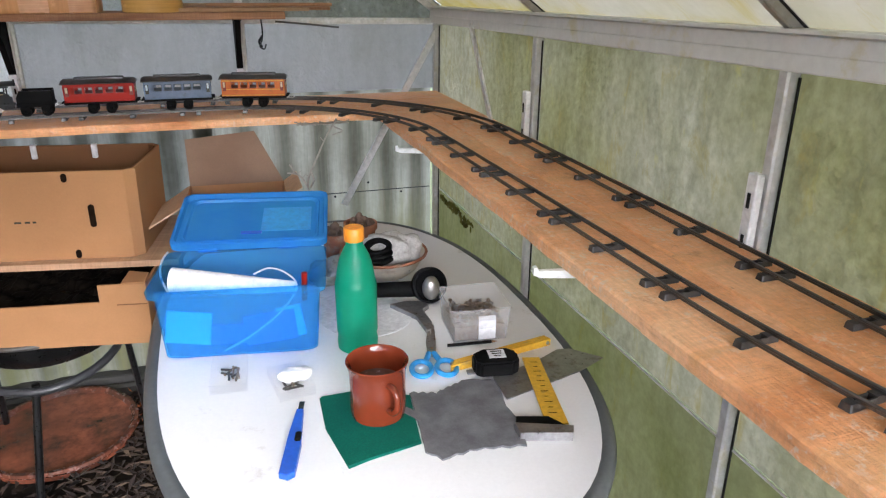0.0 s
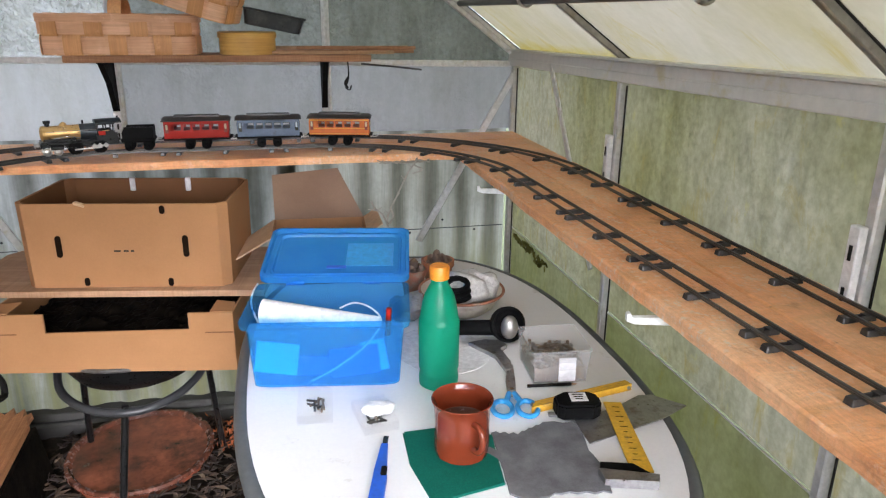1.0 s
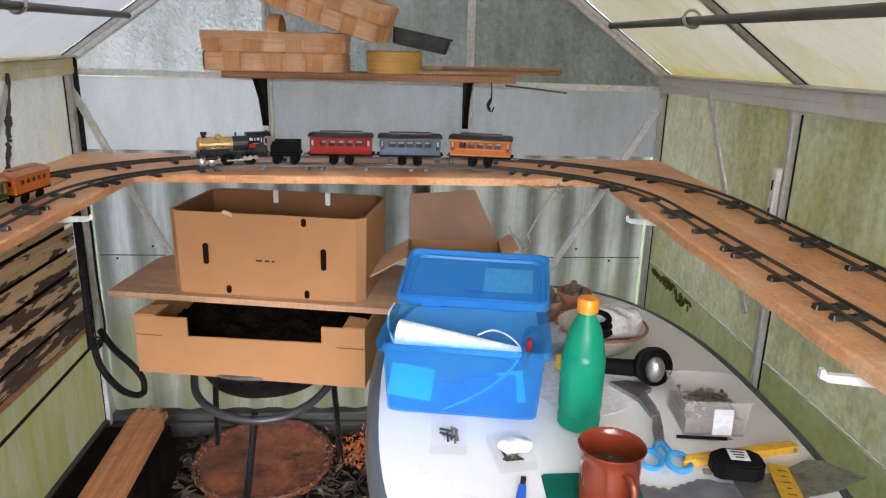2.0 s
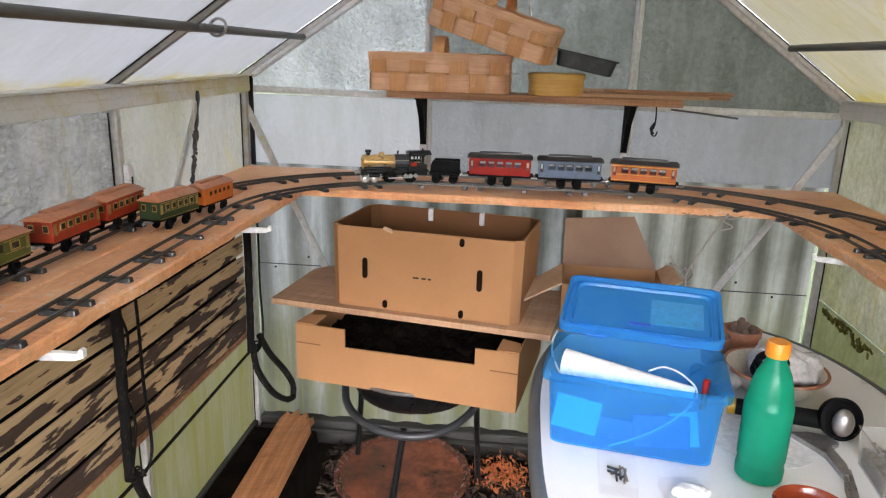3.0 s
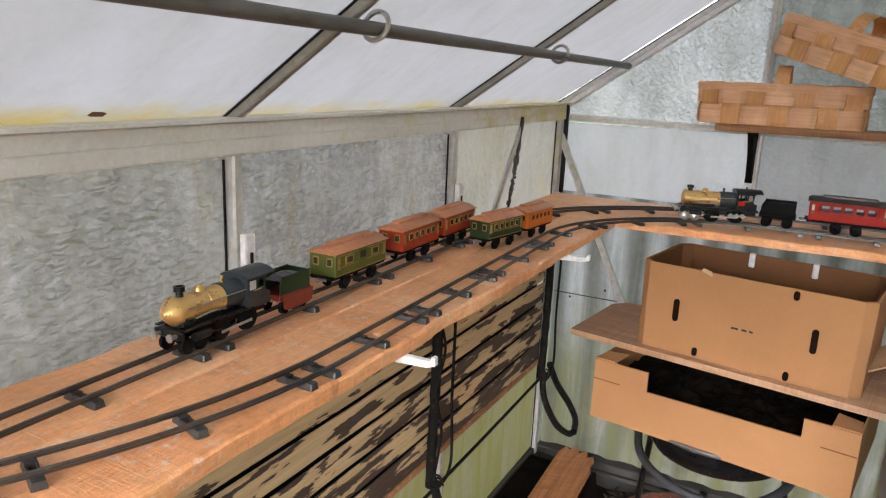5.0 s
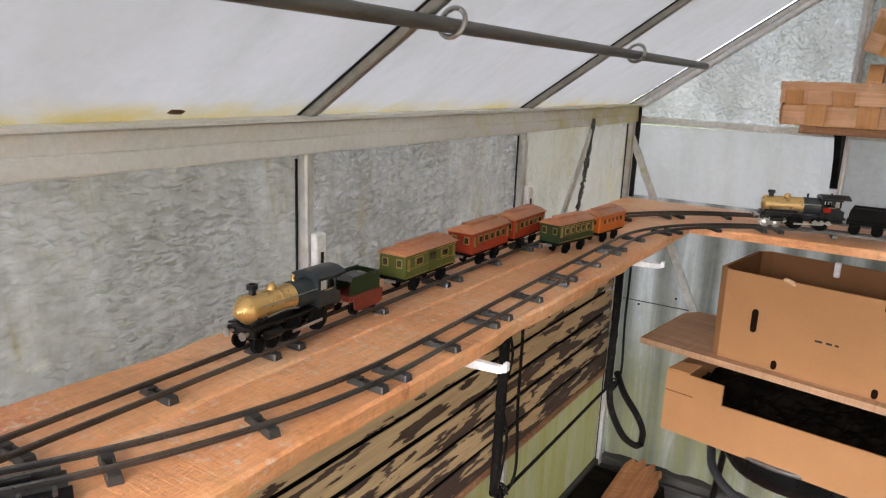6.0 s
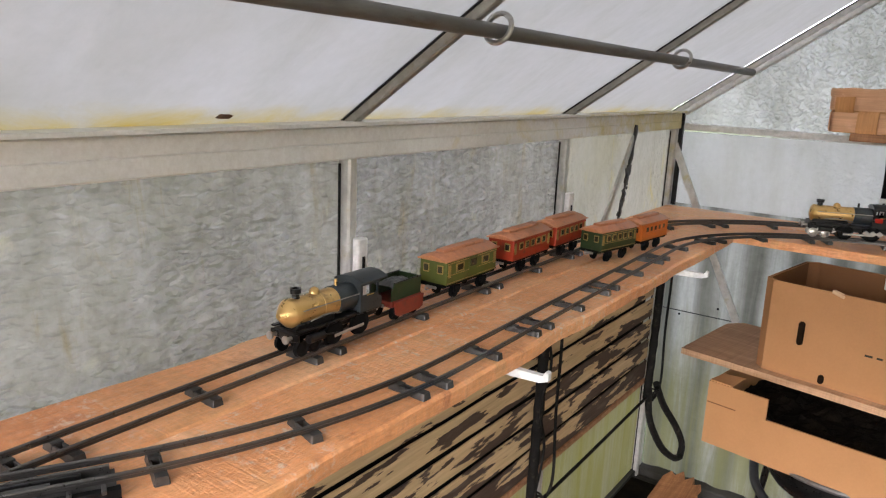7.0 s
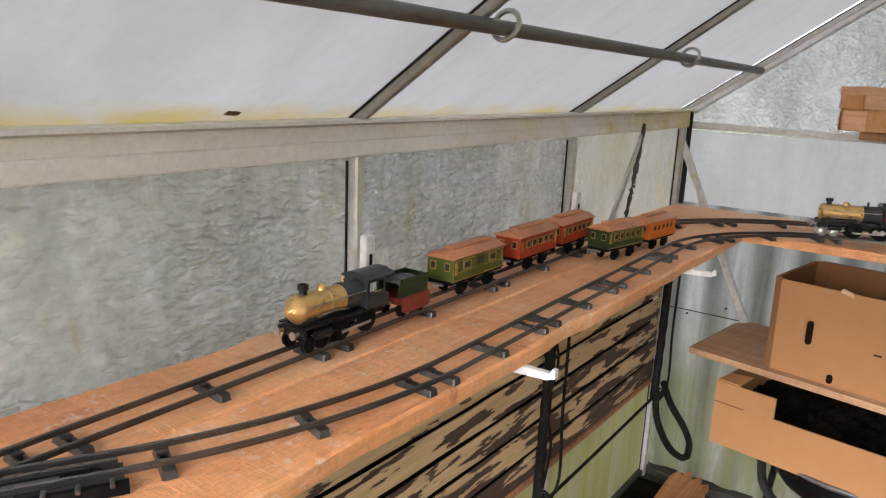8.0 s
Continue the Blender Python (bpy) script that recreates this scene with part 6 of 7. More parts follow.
for k in range(7):
    z = 0.555 + 0.0635 * k
    bm = B()
    n = 26
    hgt = 0.0535 + 0.002 * math.sin(k * 2.3)
    y0, y1 = -0.35, 1.94
    vs = []
    for i in range(n + 1):
        y = y0 + (y1 - y0) * i / n
        w1, w2 = 0.003 * noise.noise(Vector((y * 5, k, 0))), 0.003 * noise.noise(Vector((y * 5, k, 7)))
        vs.append([bm.verts.new((x, y, zz)) for x, zz in ((0.012, -hgt / 2 + w1), (0.017, -hgt / 2 + w1), (0.018, hgt / 2 - 0.002 + w2), (0.0165, hgt / 2 + w2), (0.012, hgt / 2 - 0.003 + w2))])
    for a, b in zip(vs, vs[1:]):
        for j in range(5):
            bm.faces.new((a[j], a[(j + 1) % 5], b[(j + 1) % 5], b[j]))
    bm.faces.new(vs[0])
    bm.faces.new(vs[-1])
    part("slat", bm, SLAT, t, m=at(0, 0, z))
for y in (-0.25, 0.5, 1.24, 1.915):
    bm = B()
    box(bm, 0.016, 0.045, 0.46, at(-0.015, y, 0.745), 0.002)
    part("batten", bm, WOOD_SHELF, t)
# black sheet added so the gaps between slats read as dark
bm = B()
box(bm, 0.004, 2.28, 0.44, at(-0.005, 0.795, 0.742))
part("backing", bm, BLACK_MATT, t, "added black sheet that keeps the slat gaps dark")
bm = B()
box(bm, 0.030, 2.29, 0.016, at(0.005, 0.795, 0.518), 0.002)
part("bottom_rail", bm, WOOD_SHELF, t)

def cable(pts, r, label, name="cable"):
    bm = B()
    tube(bm, smooth_path(pts, 7), r, 8)
    return solo(name, bm, CABLE, Matrix(), label, "cable", "cables along the slats", smooth=True)


for y in (0.36, 1.235, 1.93):
    bm = B()
    tube(bm, smooth_path([(-0.752, y, 0.978), (-0.750, y + 0.004, 0.80), (-0.748, y - 0.004, 0.64), (-0.752, y, 0.47)], 6), [0.0100 + 0.0022 * abs(math.sin(i * 1.7)) for i in range(19)], 10)
    solo("downpipe", bm, CABLE, Matrix(), "black corrugated cable sleeve hanging down the slats", "pipe", "black sleeves on the slats", smooth=True)
    cable([(-0.740, y + 0.055, 0.975), (-0.738, y + 0.060, 0.82), (-0.741, y + 0.066, 0.66), (-0.738, y + 0.07, 0.50), (-0.745, y + 0.03, 0.455), (-0.75, y + 0.005, 0.485)], 0.0036, "thin black cable hanging beside the sleeve")
for y in (0.36, 1.235):
    cable([(-0.744, y + 0.02, 0.97), (-0.738, y - 0.012, 0.88), (-0.737, y + 0.016, 0.79), (-0.738, y - 0.014, 0.70), (-0.737, y + 0.014, 0.60), (-0.742, y - 0.004, 0.49)], 0.0030, "thin black wire wound about the sleeve")
cable([(-0.748, 1.93, 0.50), (-0.742, 1.95, 0.40), (-0.715, 2.00, 0.30), (-0.690, 2.06, 0.245), (-0.680, 2.10, 0.235)], 0.0105, "thick black hose sagging to the floor", "hose")
cable([(-0.745, 1.985, 0.50), (-0.730, 2.03, 0.42), (-0.700, 2.08, 0.34), (-0.682, 2.105, 0.28), (-0.683, 2.11, 0.235)], 0.0105, "thick black hose sagging to the floor", "hose")
cable([(-0.748, 1.235, 0.49), (-0.742, 1.27, 0.40), (-0.735, 1.33, 0.27), (-0.72, 1.40, 0.16)], 0.0105, "thick black hose sagging to the floor", "hose")
cable([(-0.752, -0.3, 0.455), (-0.750, 0.5, 0.46), (-0.750, 1.24, 0.455), (-0.750, 1.93, 0.475)], 0.0042, "thin black cable strung below the slats")
for y in (1.24, 1.955):
    bm = B()
    for k in range(5):
        c = Vector((-0.744, y + random.uniform(-0.015, 0.03), 0.475 + random.uniform(-0.01, 0.015)))
        r = random.uniform(0.008, 0.014)
        ax = Euler((random.uniform(0, 3), random.uniform(0, 3), 0)).to_matrix()
        tube(bm, [c + ax @ Vector((r * math.cos(q), r * math.sin(q), 0)) for q in [2 * math.pi * i / 10 for i in range(10)]], 0.0025, 6, True)
    solo("cable_tie", bm, CABLE, Matrix(), "knotted wire binding the cables", "cable", "cables along the slats")

t = thing("bed_plank", at(-0.625, 1.35, 0.19, 0, -9, 2.0), "damp orange-brown plank with a frayed end edging a dark bed", "plank")
bm = B()
prism(bm, [(-0.060, -0.9), (0.062, -0.9), (0.064, 0.62), (0.052, 0.655), (0.056, 0.69), (0.034, 0.675), (0.026, 0.73), (0.006, 0.70), (-0.012, 0.755), (-0.030, 0.72), (-0.048, 0.745), (-0.062, 0.70)], -0.022, 0.0)
part("board", bm, WOOD_OLD, t)
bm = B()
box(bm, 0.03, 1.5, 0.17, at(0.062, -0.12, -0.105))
part("edging", bm, DARK_EARTH, t, "near-black edging below the plank")
# near-black slab stands in for the dark void between plank and wall
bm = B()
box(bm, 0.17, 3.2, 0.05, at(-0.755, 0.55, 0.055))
solo("garden_bed", bm, DARK_EARTH, Matrix(), "near-black earth slab for the dark void behind the plank", "earth", kind="structure")

# dead climbing stem on the west glass
bm = B()
tube(bm, smooth_path([(XL + 0.028, 1.845, 1.255), (XL + 0.03, 1.835, 1.20), (XL + 0.03, 1.815, 1.15), (XL + 0.032, 1.80, 1.11), (XL + 0.03, 1.79, 1.06), (XL + 0.03, 1.775, 1.01)], 5), [0.004 + 0.002 * math.sin(i) for i in range(26)], 7)
for k in range(34):
    z = random.uniform(1.02, 1.17)
    y = 1.775 + (z - 1.01) * 0.30 + random.uniform(-0.012, 0.012)
    box(bm, 0.004, random.uniform(0.006, 0.014), random.uniform(0.008, 0.022), at(XL + 0.03, y, z, random.uniform(-40, 40), 0, random.uniform(-40, 40)), 0.001)
solo("dry_climber", bm, SLEEPER, Matrix(), "dry dark climbing plant clinging to the glass", "plant")


# ---- the garden table and what lies on it ----
TT = 0.66
TC = (0.503, 1.25)


def oval(a, b, n, e=2.6):
    return [(a * math.copysign(abs(math.cos(q)) ** (2 / e), math.cos(q)), b * math.copysign(abs(math.sin(q)) ** (2 / e), math.sin(q))) for q in [2 * math.pi * i / n for i in range(n)]]


t = thing("garden_table", at(TC[0], TC[1], 0), "white oval plastic garden table with dark rounded rim", "table")
bm = B()
prism(bm, oval(0.394, 0.690, 72), TT - 0.018, TT)
bmesh.ops.bevel(bm, geom=[e for e in bm.edges if all(v.co.z > TT - 0.001 for v in e.verts)], offset=0.003, segments=2, affect="EDGES")
part("tabletop", bm, TABLE_WHITE, t)
bm = B()
tube(bm, [(x, y, TT - 0.014) for x, y in oval(0.402, 0.698, 90)], 0.0165, 10, True)
part("rim", bm, TABLE_RIM, t, "dark grey-green rubbery rim", smooth=True)
for sx in (-1, 1):
    for sy in (-1, 1):
        bm = B()
        rod(bm, (sx * 0.26, sy * 0.50, TT - 0.02), (sx * 0.31, sy * 0.58, 0.0), 0.022, 12, 0.017)
        part("leg", bm, TABLE_WHITE, t, smooth=True)

# blue tub
TUB = at(0.284, 1.277, TT + 0.0005, 0, 0, -9.3)
t = thing("storage_tub", TUB, "translucent blue plastic tub, its hinged lid thrown back", "tub")


def tub_ring(f, z, inset=0.0):
    a, b = 0.146 + 0.010 * f - inset, 0.104 - 0.003 * f - inset
    c = 0.018
    out = []
    for cx, cy, q0 in ((a - c, b - c, 0), (-a + c, b - c, 90), (-a + c, -b + c, 180), (a - c, -b + c, 270)):
        for k in range(5):
            q = radians(q0 + 22.5 * k)
            out.append(Vector((cx + c * math.cos(q), cy + c * math.sin(q), z)))
    return out


def skin(bm, vs):
    """Faces between rings of points; a ring of one point closes the sheet."""
    k = len(vs[0])
    for a, b in zip(vs, vs[1:]):
        for j in range(k):
            bm.faces.new((a[j], a[(j + 1) % k], b[0]) if len(b) == 1 else (a[j], a[(j + 1) % k], b[(j + 1) % k], b[j]))
    return bm


TH = 0.146
bm = B()
rings = [tub_ring(0, 0.0, 0.012), tub_ring(0, 0.008), tub_ring(1, TH - 0.012), tub_ring(1, TH - 0.012, -0.010), tub_ring(1, TH, -0.012), tub_ring(1, TH, 0.001), tub_ring(1, TH - 0.012, 0.003), tub_ring(0, 0.010, 0.003), tub_ring(0, 0.003, 0.014)]
vs = [[bm.verts.new(p) for p in r] for r in rings]
skin(bm, vs)
bm.faces.new(list(reversed(vs[0])))
bm.faces.new(vs[-1])
part("shell", bm, BLUE_TUB, t, smooth=True)
bm = B()
m = at(0.004, 0.222, TH + 0.026, 13, 0, -1)
lr = [Vector((p.x * 1.075, p.y * 1.09, 0)) for p in tub_ring(1, 0)]
levels = [(0.0, -0.004), (0.99, -0.004), (1.0, -0.002), (1.0, 0.013), (0.985, 0.015), (0.955, 0.015), (0.940, 0.004), (0.885, 0.004), (0.872, 0.009), (0.855, 0.009), (0.835, 0.003), (0.0, 0.003)]
vs = [[bm.verts.new(m @ Vector((p.x - math.copysign(0.162 * (1 - f), p.x) if f else 0, p.y - math.copysign(0.162 * (1 - f), p.y) if f else 0, z))) for p in lr] if f else [bm.verts.new(m @ Vector((0, 0, z)))] for f, z in levels]
skin(bm, vs[1:])
skin(bm, [list(reversed(vs[1])), vs[0]])
lid = part("lid", bm, BLUE_LID, t, "blue lid opened back, its ribbed inside up", smooth=True)
bm = B()
box(bm, 0.045, 0.010, 0.0020, m @ at(0.0, -0.055, 0.0045))
part("maker_mark", bm, BLUE_PLASTIC, lid)
bm = B()
box(bm, 0.11, 0.10, 0.0012, m @ at(0.075, 0.0, 0.0042))
part("lid_sticker", bm, SKY_BLUE, lid, "paler sheet in the lid")
for x in (-0.085, 0.085):
    bm = B()
    rod(bm, (x - 0.02, 0.115, TH - 0.001), (x + 0.02, 0.115, TH - 0.001), 0.004, 8)
    part("hinge", bm, BLUE_LID, t, smooth=True)

# contents of the tub
INSIDE = at(0.291, 1.378, TT + 0.0005, 0, 0, -7.8)
bm = B()
rod(bm, (-0.130, -0.105, 0.130), (0.112, -0.150, 0.118), 0.027, 24, 0.013)
solo("paper_roll", bm, PAPER, INSIDE, "rolled white paper lying in the blue tub", "paper", smooth=True)
for x, y, z, w, h, a, mt in ((-0.095, -0.180, 0.06, 0.085, 0.065, 8, PAPER_BLUE), (0.06, -0.178, 0.048, 0.10, 0.06, -6, BLUE_PLASTIC), (0.10, -0.172, 0.055, 0.05, 0.065, -10, PAPER_BLUE), (-0.02, -0.16, 0.03, 0.14, 0.04, 2, BLUE_PLASTIC)):
    bm = B()
    box(bm, w, 0.004, h, at(x, y, z, -8, a), 0.001)
    solo("paper_packet", bm, mt, INSIDE, "blue paper packet standing inside the tub", "packet", "packets in the tub")
bm = B()
tube(bm, smooth_path([(0.03, -0.12, 0.140), (0.06, -0.10, 0.143), (0.095, -0.125, 0.140), (0.115, -0.165, 0.125), (0.08, -0.192, 0.085), (0.02, -0.196, 0.04), (-0.03, -0.194, 0.012)], 6), 0.0019, 7)
solo("clear_hose", bm, PALE_HOSE, INSIDE, "thin clear hose curling inside the tub", "hose", smooth=True)
bm = B()
rod(bm, (0.128, -0.15, 0.09), (0.131, -0.152, 0.150), 0.006, 10)
solo("red_marker", bm, RED_TIN, INSIDE, "small red capped marker in the tub", "pen", smooth=True)

bm = B()
tube(bm, smooth_path([(0.138, 1.405, TT + 0.150), (0.128, 1.36, TT + 0.148), (0.126, 1.31, TT + 0.135), (0.140, 1.26, TT + 0.118)], 6), 0.0021, 7)
solo("clear_hose", bm, PALE_HOSE, Matrix(), "end of a thin clear hose arching over the tub's rim", "hose", smooth=True)

# bottle
t = thing("plastic_bottle", at(0.492, 1.152, TT + 0.0005), "green plastic bottle with bright orange cap", "bottle")
bm = B()
lathe(bm, [(0, 0), (0.034, 0.0), (0.0395, 0.004), (0.0405, 0.02), (0.0385, 0.03), (0.0385, 0.034), (0.0405, 0.042), (0.0410, 0.138), (0.0400, 0.146), (0.0382, 0.150), (0.0372, 0.158), (0.034, 0.178), (0.029, 0.197), (0.022, 0.212), (0.0170, 0.221), (0.0165, 0.236), (0, 0.236)], 40)
part("body", bm, BOTTLE_GREEN, t, smooth=True)
bm = B()
prof = [(0.0185, 0.230), (0.0195, 0.231), (0.0195, 0.254), (0.0175, 0.257), (0, 0.2575)]
lathe(bm, prof, 36)
for v in bm.verts:
    q = math.atan2(v.co.y, v.co.x)
    if 0.0319 < v.co.z - 0.2 < 0.055:
        v.co.xy *= 1 + 0.025 * math.cos(18 * q)
part("cap", bm, ORANGE_CAP, t, "ribbed orange screw cap", smooth=True)

# green felt, mug
t = thing("felt_cloth", at(0.455, 0.888, TT + 0.0005), "folded dark green felt cloth under the mug", "cloth")
bm = B()
for k in range(2):
    o = [(-0.067 + 0.003 * k, 0.095), (-0.071, 0.002), (-0.053, -0.110 + 0.002 * k), (-0.017, -0.099), (0.070 - 0.002 * k, -0.083), (0.088, 0.053), (0.02, 0.097)]
    prism(bm, o, 0.0025 * k, 0.0025 * k + 0.0022)
part("folded_sheet", bm, CLOTH_GREEN, t)
t = thing("enamel_mug", at(0.4765, 0.902, TT + 0.0055), "glossy brown mug with coffee dregs", "mug")
bm = B()
lathe(bm, [(0, 0.0), (0.040, 0.0), (0.045, 0.004), (0.047, 0.015), (0.0465, 0.06), (0.0475, 0.085), (0.051, 0.102), (0.0525, 0.104), (0.0515, 0.1055), (0.0485, 0.102), (0.0455, 0.085), (0.0445, 0.06), (0.0445, 0.02), (0, 0.018)], 48)
part("cup", bm, MUG, t, smooth=True)
bm = B()
lathe(bm, [(0, 0.062), (0.0446, 0.062), (0.0446, 0.058), (0, 0.058)], 40)
part("coffee", bm, COFFEE, t, "murky coffee dregs", smooth=True)
bm = B()
pts = smooth_path([(0.0, -0.045, 0.080), (0.002, -0.060, 0.081), (0.004, -0.070, 0.070), (0.004, -0.070, 0.050), (0.002, -0.060, 0.036), (0.0, -0.046, 0.033)], 5)
ca, sa = math.cos(radians(10)), math.sin(radians(10))
tube(bm, [Vector((p.x * ca - p.y * sa, p.x * sa + p.y * ca, p.z)) for p in pts], 0.0055, 10)
part("handle", bm, MUG, t, smooth=True)

# grey felt with a ragged edge
t = thing("felt_scrap", at(0.615, 0.868, TT + 0.0005), "ragged scrap of grey felt on the table", "cloth")
bm = B()
o = []
for (x0, y0), (x1, y1), n, j in (((-0.070, 0.084), (-0.024, 0.070), 6, 0.004), ((-0.024, 0.070), (0.040, 0.097), 8, 0.004), ((0.040, 0.097), (0.098, 0.078), 4, 0.002), ((0.098, 0.078), (0.080, -0.006), 5, 0.002), ((0.080, -0.006), (0.084, -0.040), 3, 0.001), ((0.084, -0.040), (0.070, -0.118), 6, 0.002), ((0.070, -0.118), (-0.010, -0.103), 6, 0.003), ((-0.010, -0.103), (-0.070, -0.112), 5, 0.003), ((-0.070, -0.112), (-0.090, -0.085), 3, 0.002), ((-0.090, -0.085), (-0.078, 0.010), 5, 0.002), ((-0.078, 0.010), (-0.070, 0.084), 4, 0.002)):
    for i in range(n):
        u = i / n
        wob = j * (1 if i % 2 else -1) * random.uniform(0.4, 1.0)
        o.append((x0 + (x1 - x0) * u + wob * 0.4, y0 + (y1 - y0) * u + wob))
prism(bm, o, 0, 0.0035)
part("sheet", bm, CLOTH_GREY, t)
bm = B()
prism(bm, [(-0.076, -0.010), (-0.098, 0.026), (-0.090, 0.040), (-0.082, 0.030), (-0.068, 0.012)], 0.002, 0.006)
part("turned_corner", bm, CLOTH_GREY, t)

# cutter knife
t = thing("cutter_knife", at(0.333, 0.878, TT + 0.0005, 0, 0, -14), "blue snap-off cutter knife lying on the table", "knife")
bm = B()
prism(bm, [(-0.012, -0.098), (0.002, -0.104), (0.012, -0.096), (0.013, -0.02), (0.009, -0.004), (0.006, 0.07), (-0.006, 0.07), (-0.010, -0.01)], 0.0, 0.012)
bmesh.ops.bevel(bm, geom=list(bm.edges), offset=0.0015, segments=1, affect="EDGES")
part("handle", bm, BLUE_PLASTIC, t)
bm = B()
box(bm, 0.010, 0.022, 0.006, at(0.007, -0.012, 0.014), 0.002)
part("slider", bm, BLACK_MATT, t)
bm = B()
box(bm, 0.009, 0.030, 0.0015, at(0.0, 0.084, 0.006))
part("blade", bm, DARK_PANE, t, "dark blade tip")

# two small clear bags and boxes of bits
for x, y, a, nm in ((0.240, 1.108, -4, "bits"), (0.346, 1.045, 8, "wad")):
    t = thing("clear_box", at(x, y, TT + 0.0005, 0, 0, a), "small clear plastic box of metal bits" if nm == "bits" else "small clear bag with a white wad and screws", "box", "small clear boxes on the table")
    bm = B()
    walled(bm, 0.066, 0.118 if nm == "bits" else 0.10, 0.018, 0.0012)
    part("shell", bm, CLEAR, t).visible_shadow = False
    for k in range(9):
        bm = B()
        tube(bm, smooth_path([(random.uniform(-0.02, 0.02), random.uniform(-0.025, 0.025), 0.004), (random.uniform(-0.02, 0.02), random.uniform(-0.025, 0.025), 0.007)], 2), 0.0022, 6)
        part("screw", bm, SCREWS if k % 2 else TRACK, t)
    if nm == "wad":
        bm = B()
        bmesh.ops.create_icosphere(bm, subdivisions=3, radius=0.026, matrix=at(0.012, 0.012, 0.014) @ Matrix.Diagonal((1.3, 0.8, 0.45, 1)))
        for v in bm.verts:
            v.co += 0.005 * noise.noise_vector(v.co * 60)
        part("paper_wad", bm, PAPER, t, "crumpled white tissue")

# scissors
t = thing("scissors", at(0.6155, 1.0385, TT + 0.002, 0, 0, -11), "steel scissors with light blue loop handles", "scissors")
for s in (-1, 1):
    bm = B()
    tube(bm, [(s * 0.024 + 0.019 * math.cos(q), -0.026 + 0.028 * math.sin(q), 0.006) for q in [2 * math.pi * i / 22 for i in range(22)]], 0.0052, 8, True)
    tube(bm, [(s * 0.014, 0.0, 0.006), (s * 0.005, 0.03, 0.006)], 0.006, 8)
    part("loop_handle", bm, SKY_BLUE, t, smooth=True)
    bm = B()
    prism(bm, [(s * -0.004, 0.02), (s * 0.008, 0.02), (s * 0.010 + 0.004, 0.08), (s * 0.006 + 0.012, 0.15), (s * 0.002 + 0.010, 0.15)], 0.004 + 0.002 * (s > 0), 0.0058 + 0.002 * (s > 0))
    part("blade", bm, STEEL, t)
bm = B()
lathe(bm, [(0, 0.004), (0.004, 0.004), (0.004, 0.0095), (0, 0.010)], 12, at(0.002, 0.045, 0))
part("pivot", bm, CHROME, t)

# tape measure
t = thing("tape_measure", at(0.718, 0.976, TT + 0.0085, 0, 0, -10), "black tape measure with a pale label", "tape measure")
bm = B()
prism(bm, [(-0.042, -0.020), (-0.030, -0.030), (0.030, -0.030), (0.044, -0.018), (0.044, 0.014), (0.028, 0.028), (-0.020, 0.028), (-0.042, 0.012)], 0, 0.030)
bmesh.ops.bevel(bm, geom=list(bm.edges), offset=0.004, segments=2, affect="EDGES")
part("case", bm, BLACK_MATT, t)
bm = B()
box(bm, 0.032, 0.030, 0.001, at(0.004, 0.004, 0.0305))
label = part("label_plate", bm, PAPER, t, "white label on the case")
for k in range(3):
    bm = B()
    box(bm, 0.022 - 0.004 * k, 0.003, 0.0008, at(0.004, 0.012 - 0.008 * k, 0.0313))
    part("print_bar", bm, DARK_PANE, label)
bm = B()
box(bm, 0.016, 0.014, 0.004, at(-0.047, -0.012, 0.004), 0.001)
part("end_hook", bm, STEEL, t)

# folding rule, spatula, try square
t = thing("folding_rule", at(0.752, 1.032, TT + 0.0005, 0, 0, 11), "folded yellow wooden rule", "ruler")
for k in range(4):
    bm = B()
    box(bm, 0.232 - 0.006 * k, 0.0042, 0.015, at(0.002 * k, -0.009 + 0.0048 * k, 0.0075), 0.0006)
    part("leaf", bm, YELLOW, t)
for x in (-0.105, 0.108):
    bm = B()
    rod(bm, (x, -0.013, 0.0075), (x, 0.009, 0.0075), 0.004, 10)
    part("rivet", bm, STEEL, t)
t = thing("filling_knife", at(0.815, 0.938, TT + 0.0045), "broad grey steel scraper blade, partly under other tools", "scraper")
bm = B()
prism(bm, [(-0.112, -0.061), (0.062, -0.011), (0.125, 0.020), (0.078, 0.072), (0.052, 0.075), (-0.013, 0.043), (-0.108, 0.016)], 0, 0.002)
part("blade", bm, STEEL, t)
t = thing("try_square", at(0.772, 0.778, TT + 0.0005, 0, 0, 0), "yellow-bladed try square with black stock", "square")
bm = B()
prism(bm, [(-0.037, 0.008), (-0.002, -0.005), (0.044, 0.209), (0.012, 0.218)], 0.008, 0.011)
part("blade", bm, YELLOW, t)
bm = B()
prism(bm, [(-0.090, 0.017), (0.000, -0.019), (-0.010, -0.037), (-0.092, -0.012)], 0.0, 0.016)
part("stock", bm, STEEL, t)
bm = B()
prism(bm, [(-0.078, 0.038), (-0.026, 0.022), (-0.010, -0.009), (-0.086, 0.018)], 0.0, 0.012)
part("stock_grip", bm, BLACK_MATT, t)
for k in range(11):
    bm = B()
    box(bm, 0.008 if k % 2 else 0.014, 0.0012, 0.0006, at(-0.014 + 0.0040 * k, 0.03 + 0.0165 * k, 0.0113, 0, 0, -16))
    part("graduation", bm, DARK_PANE, t)

# clear box of screws
t = thing("screw_box", at(0.742, 1.160, TT + 0.0005, 0, 0, -5), "clear plastic box half full of rusty screws", "box")
bm = B()
walled(bm, 0.112, 0.115, 0.072, 0.0018)
for v in bm.verts:
    v.co.xy *= 1 + 0.10 * v.co.z / 0.072
part("shell", bm, CLEAR_BOX, t, "scuffed see-through walls")
bm = B()
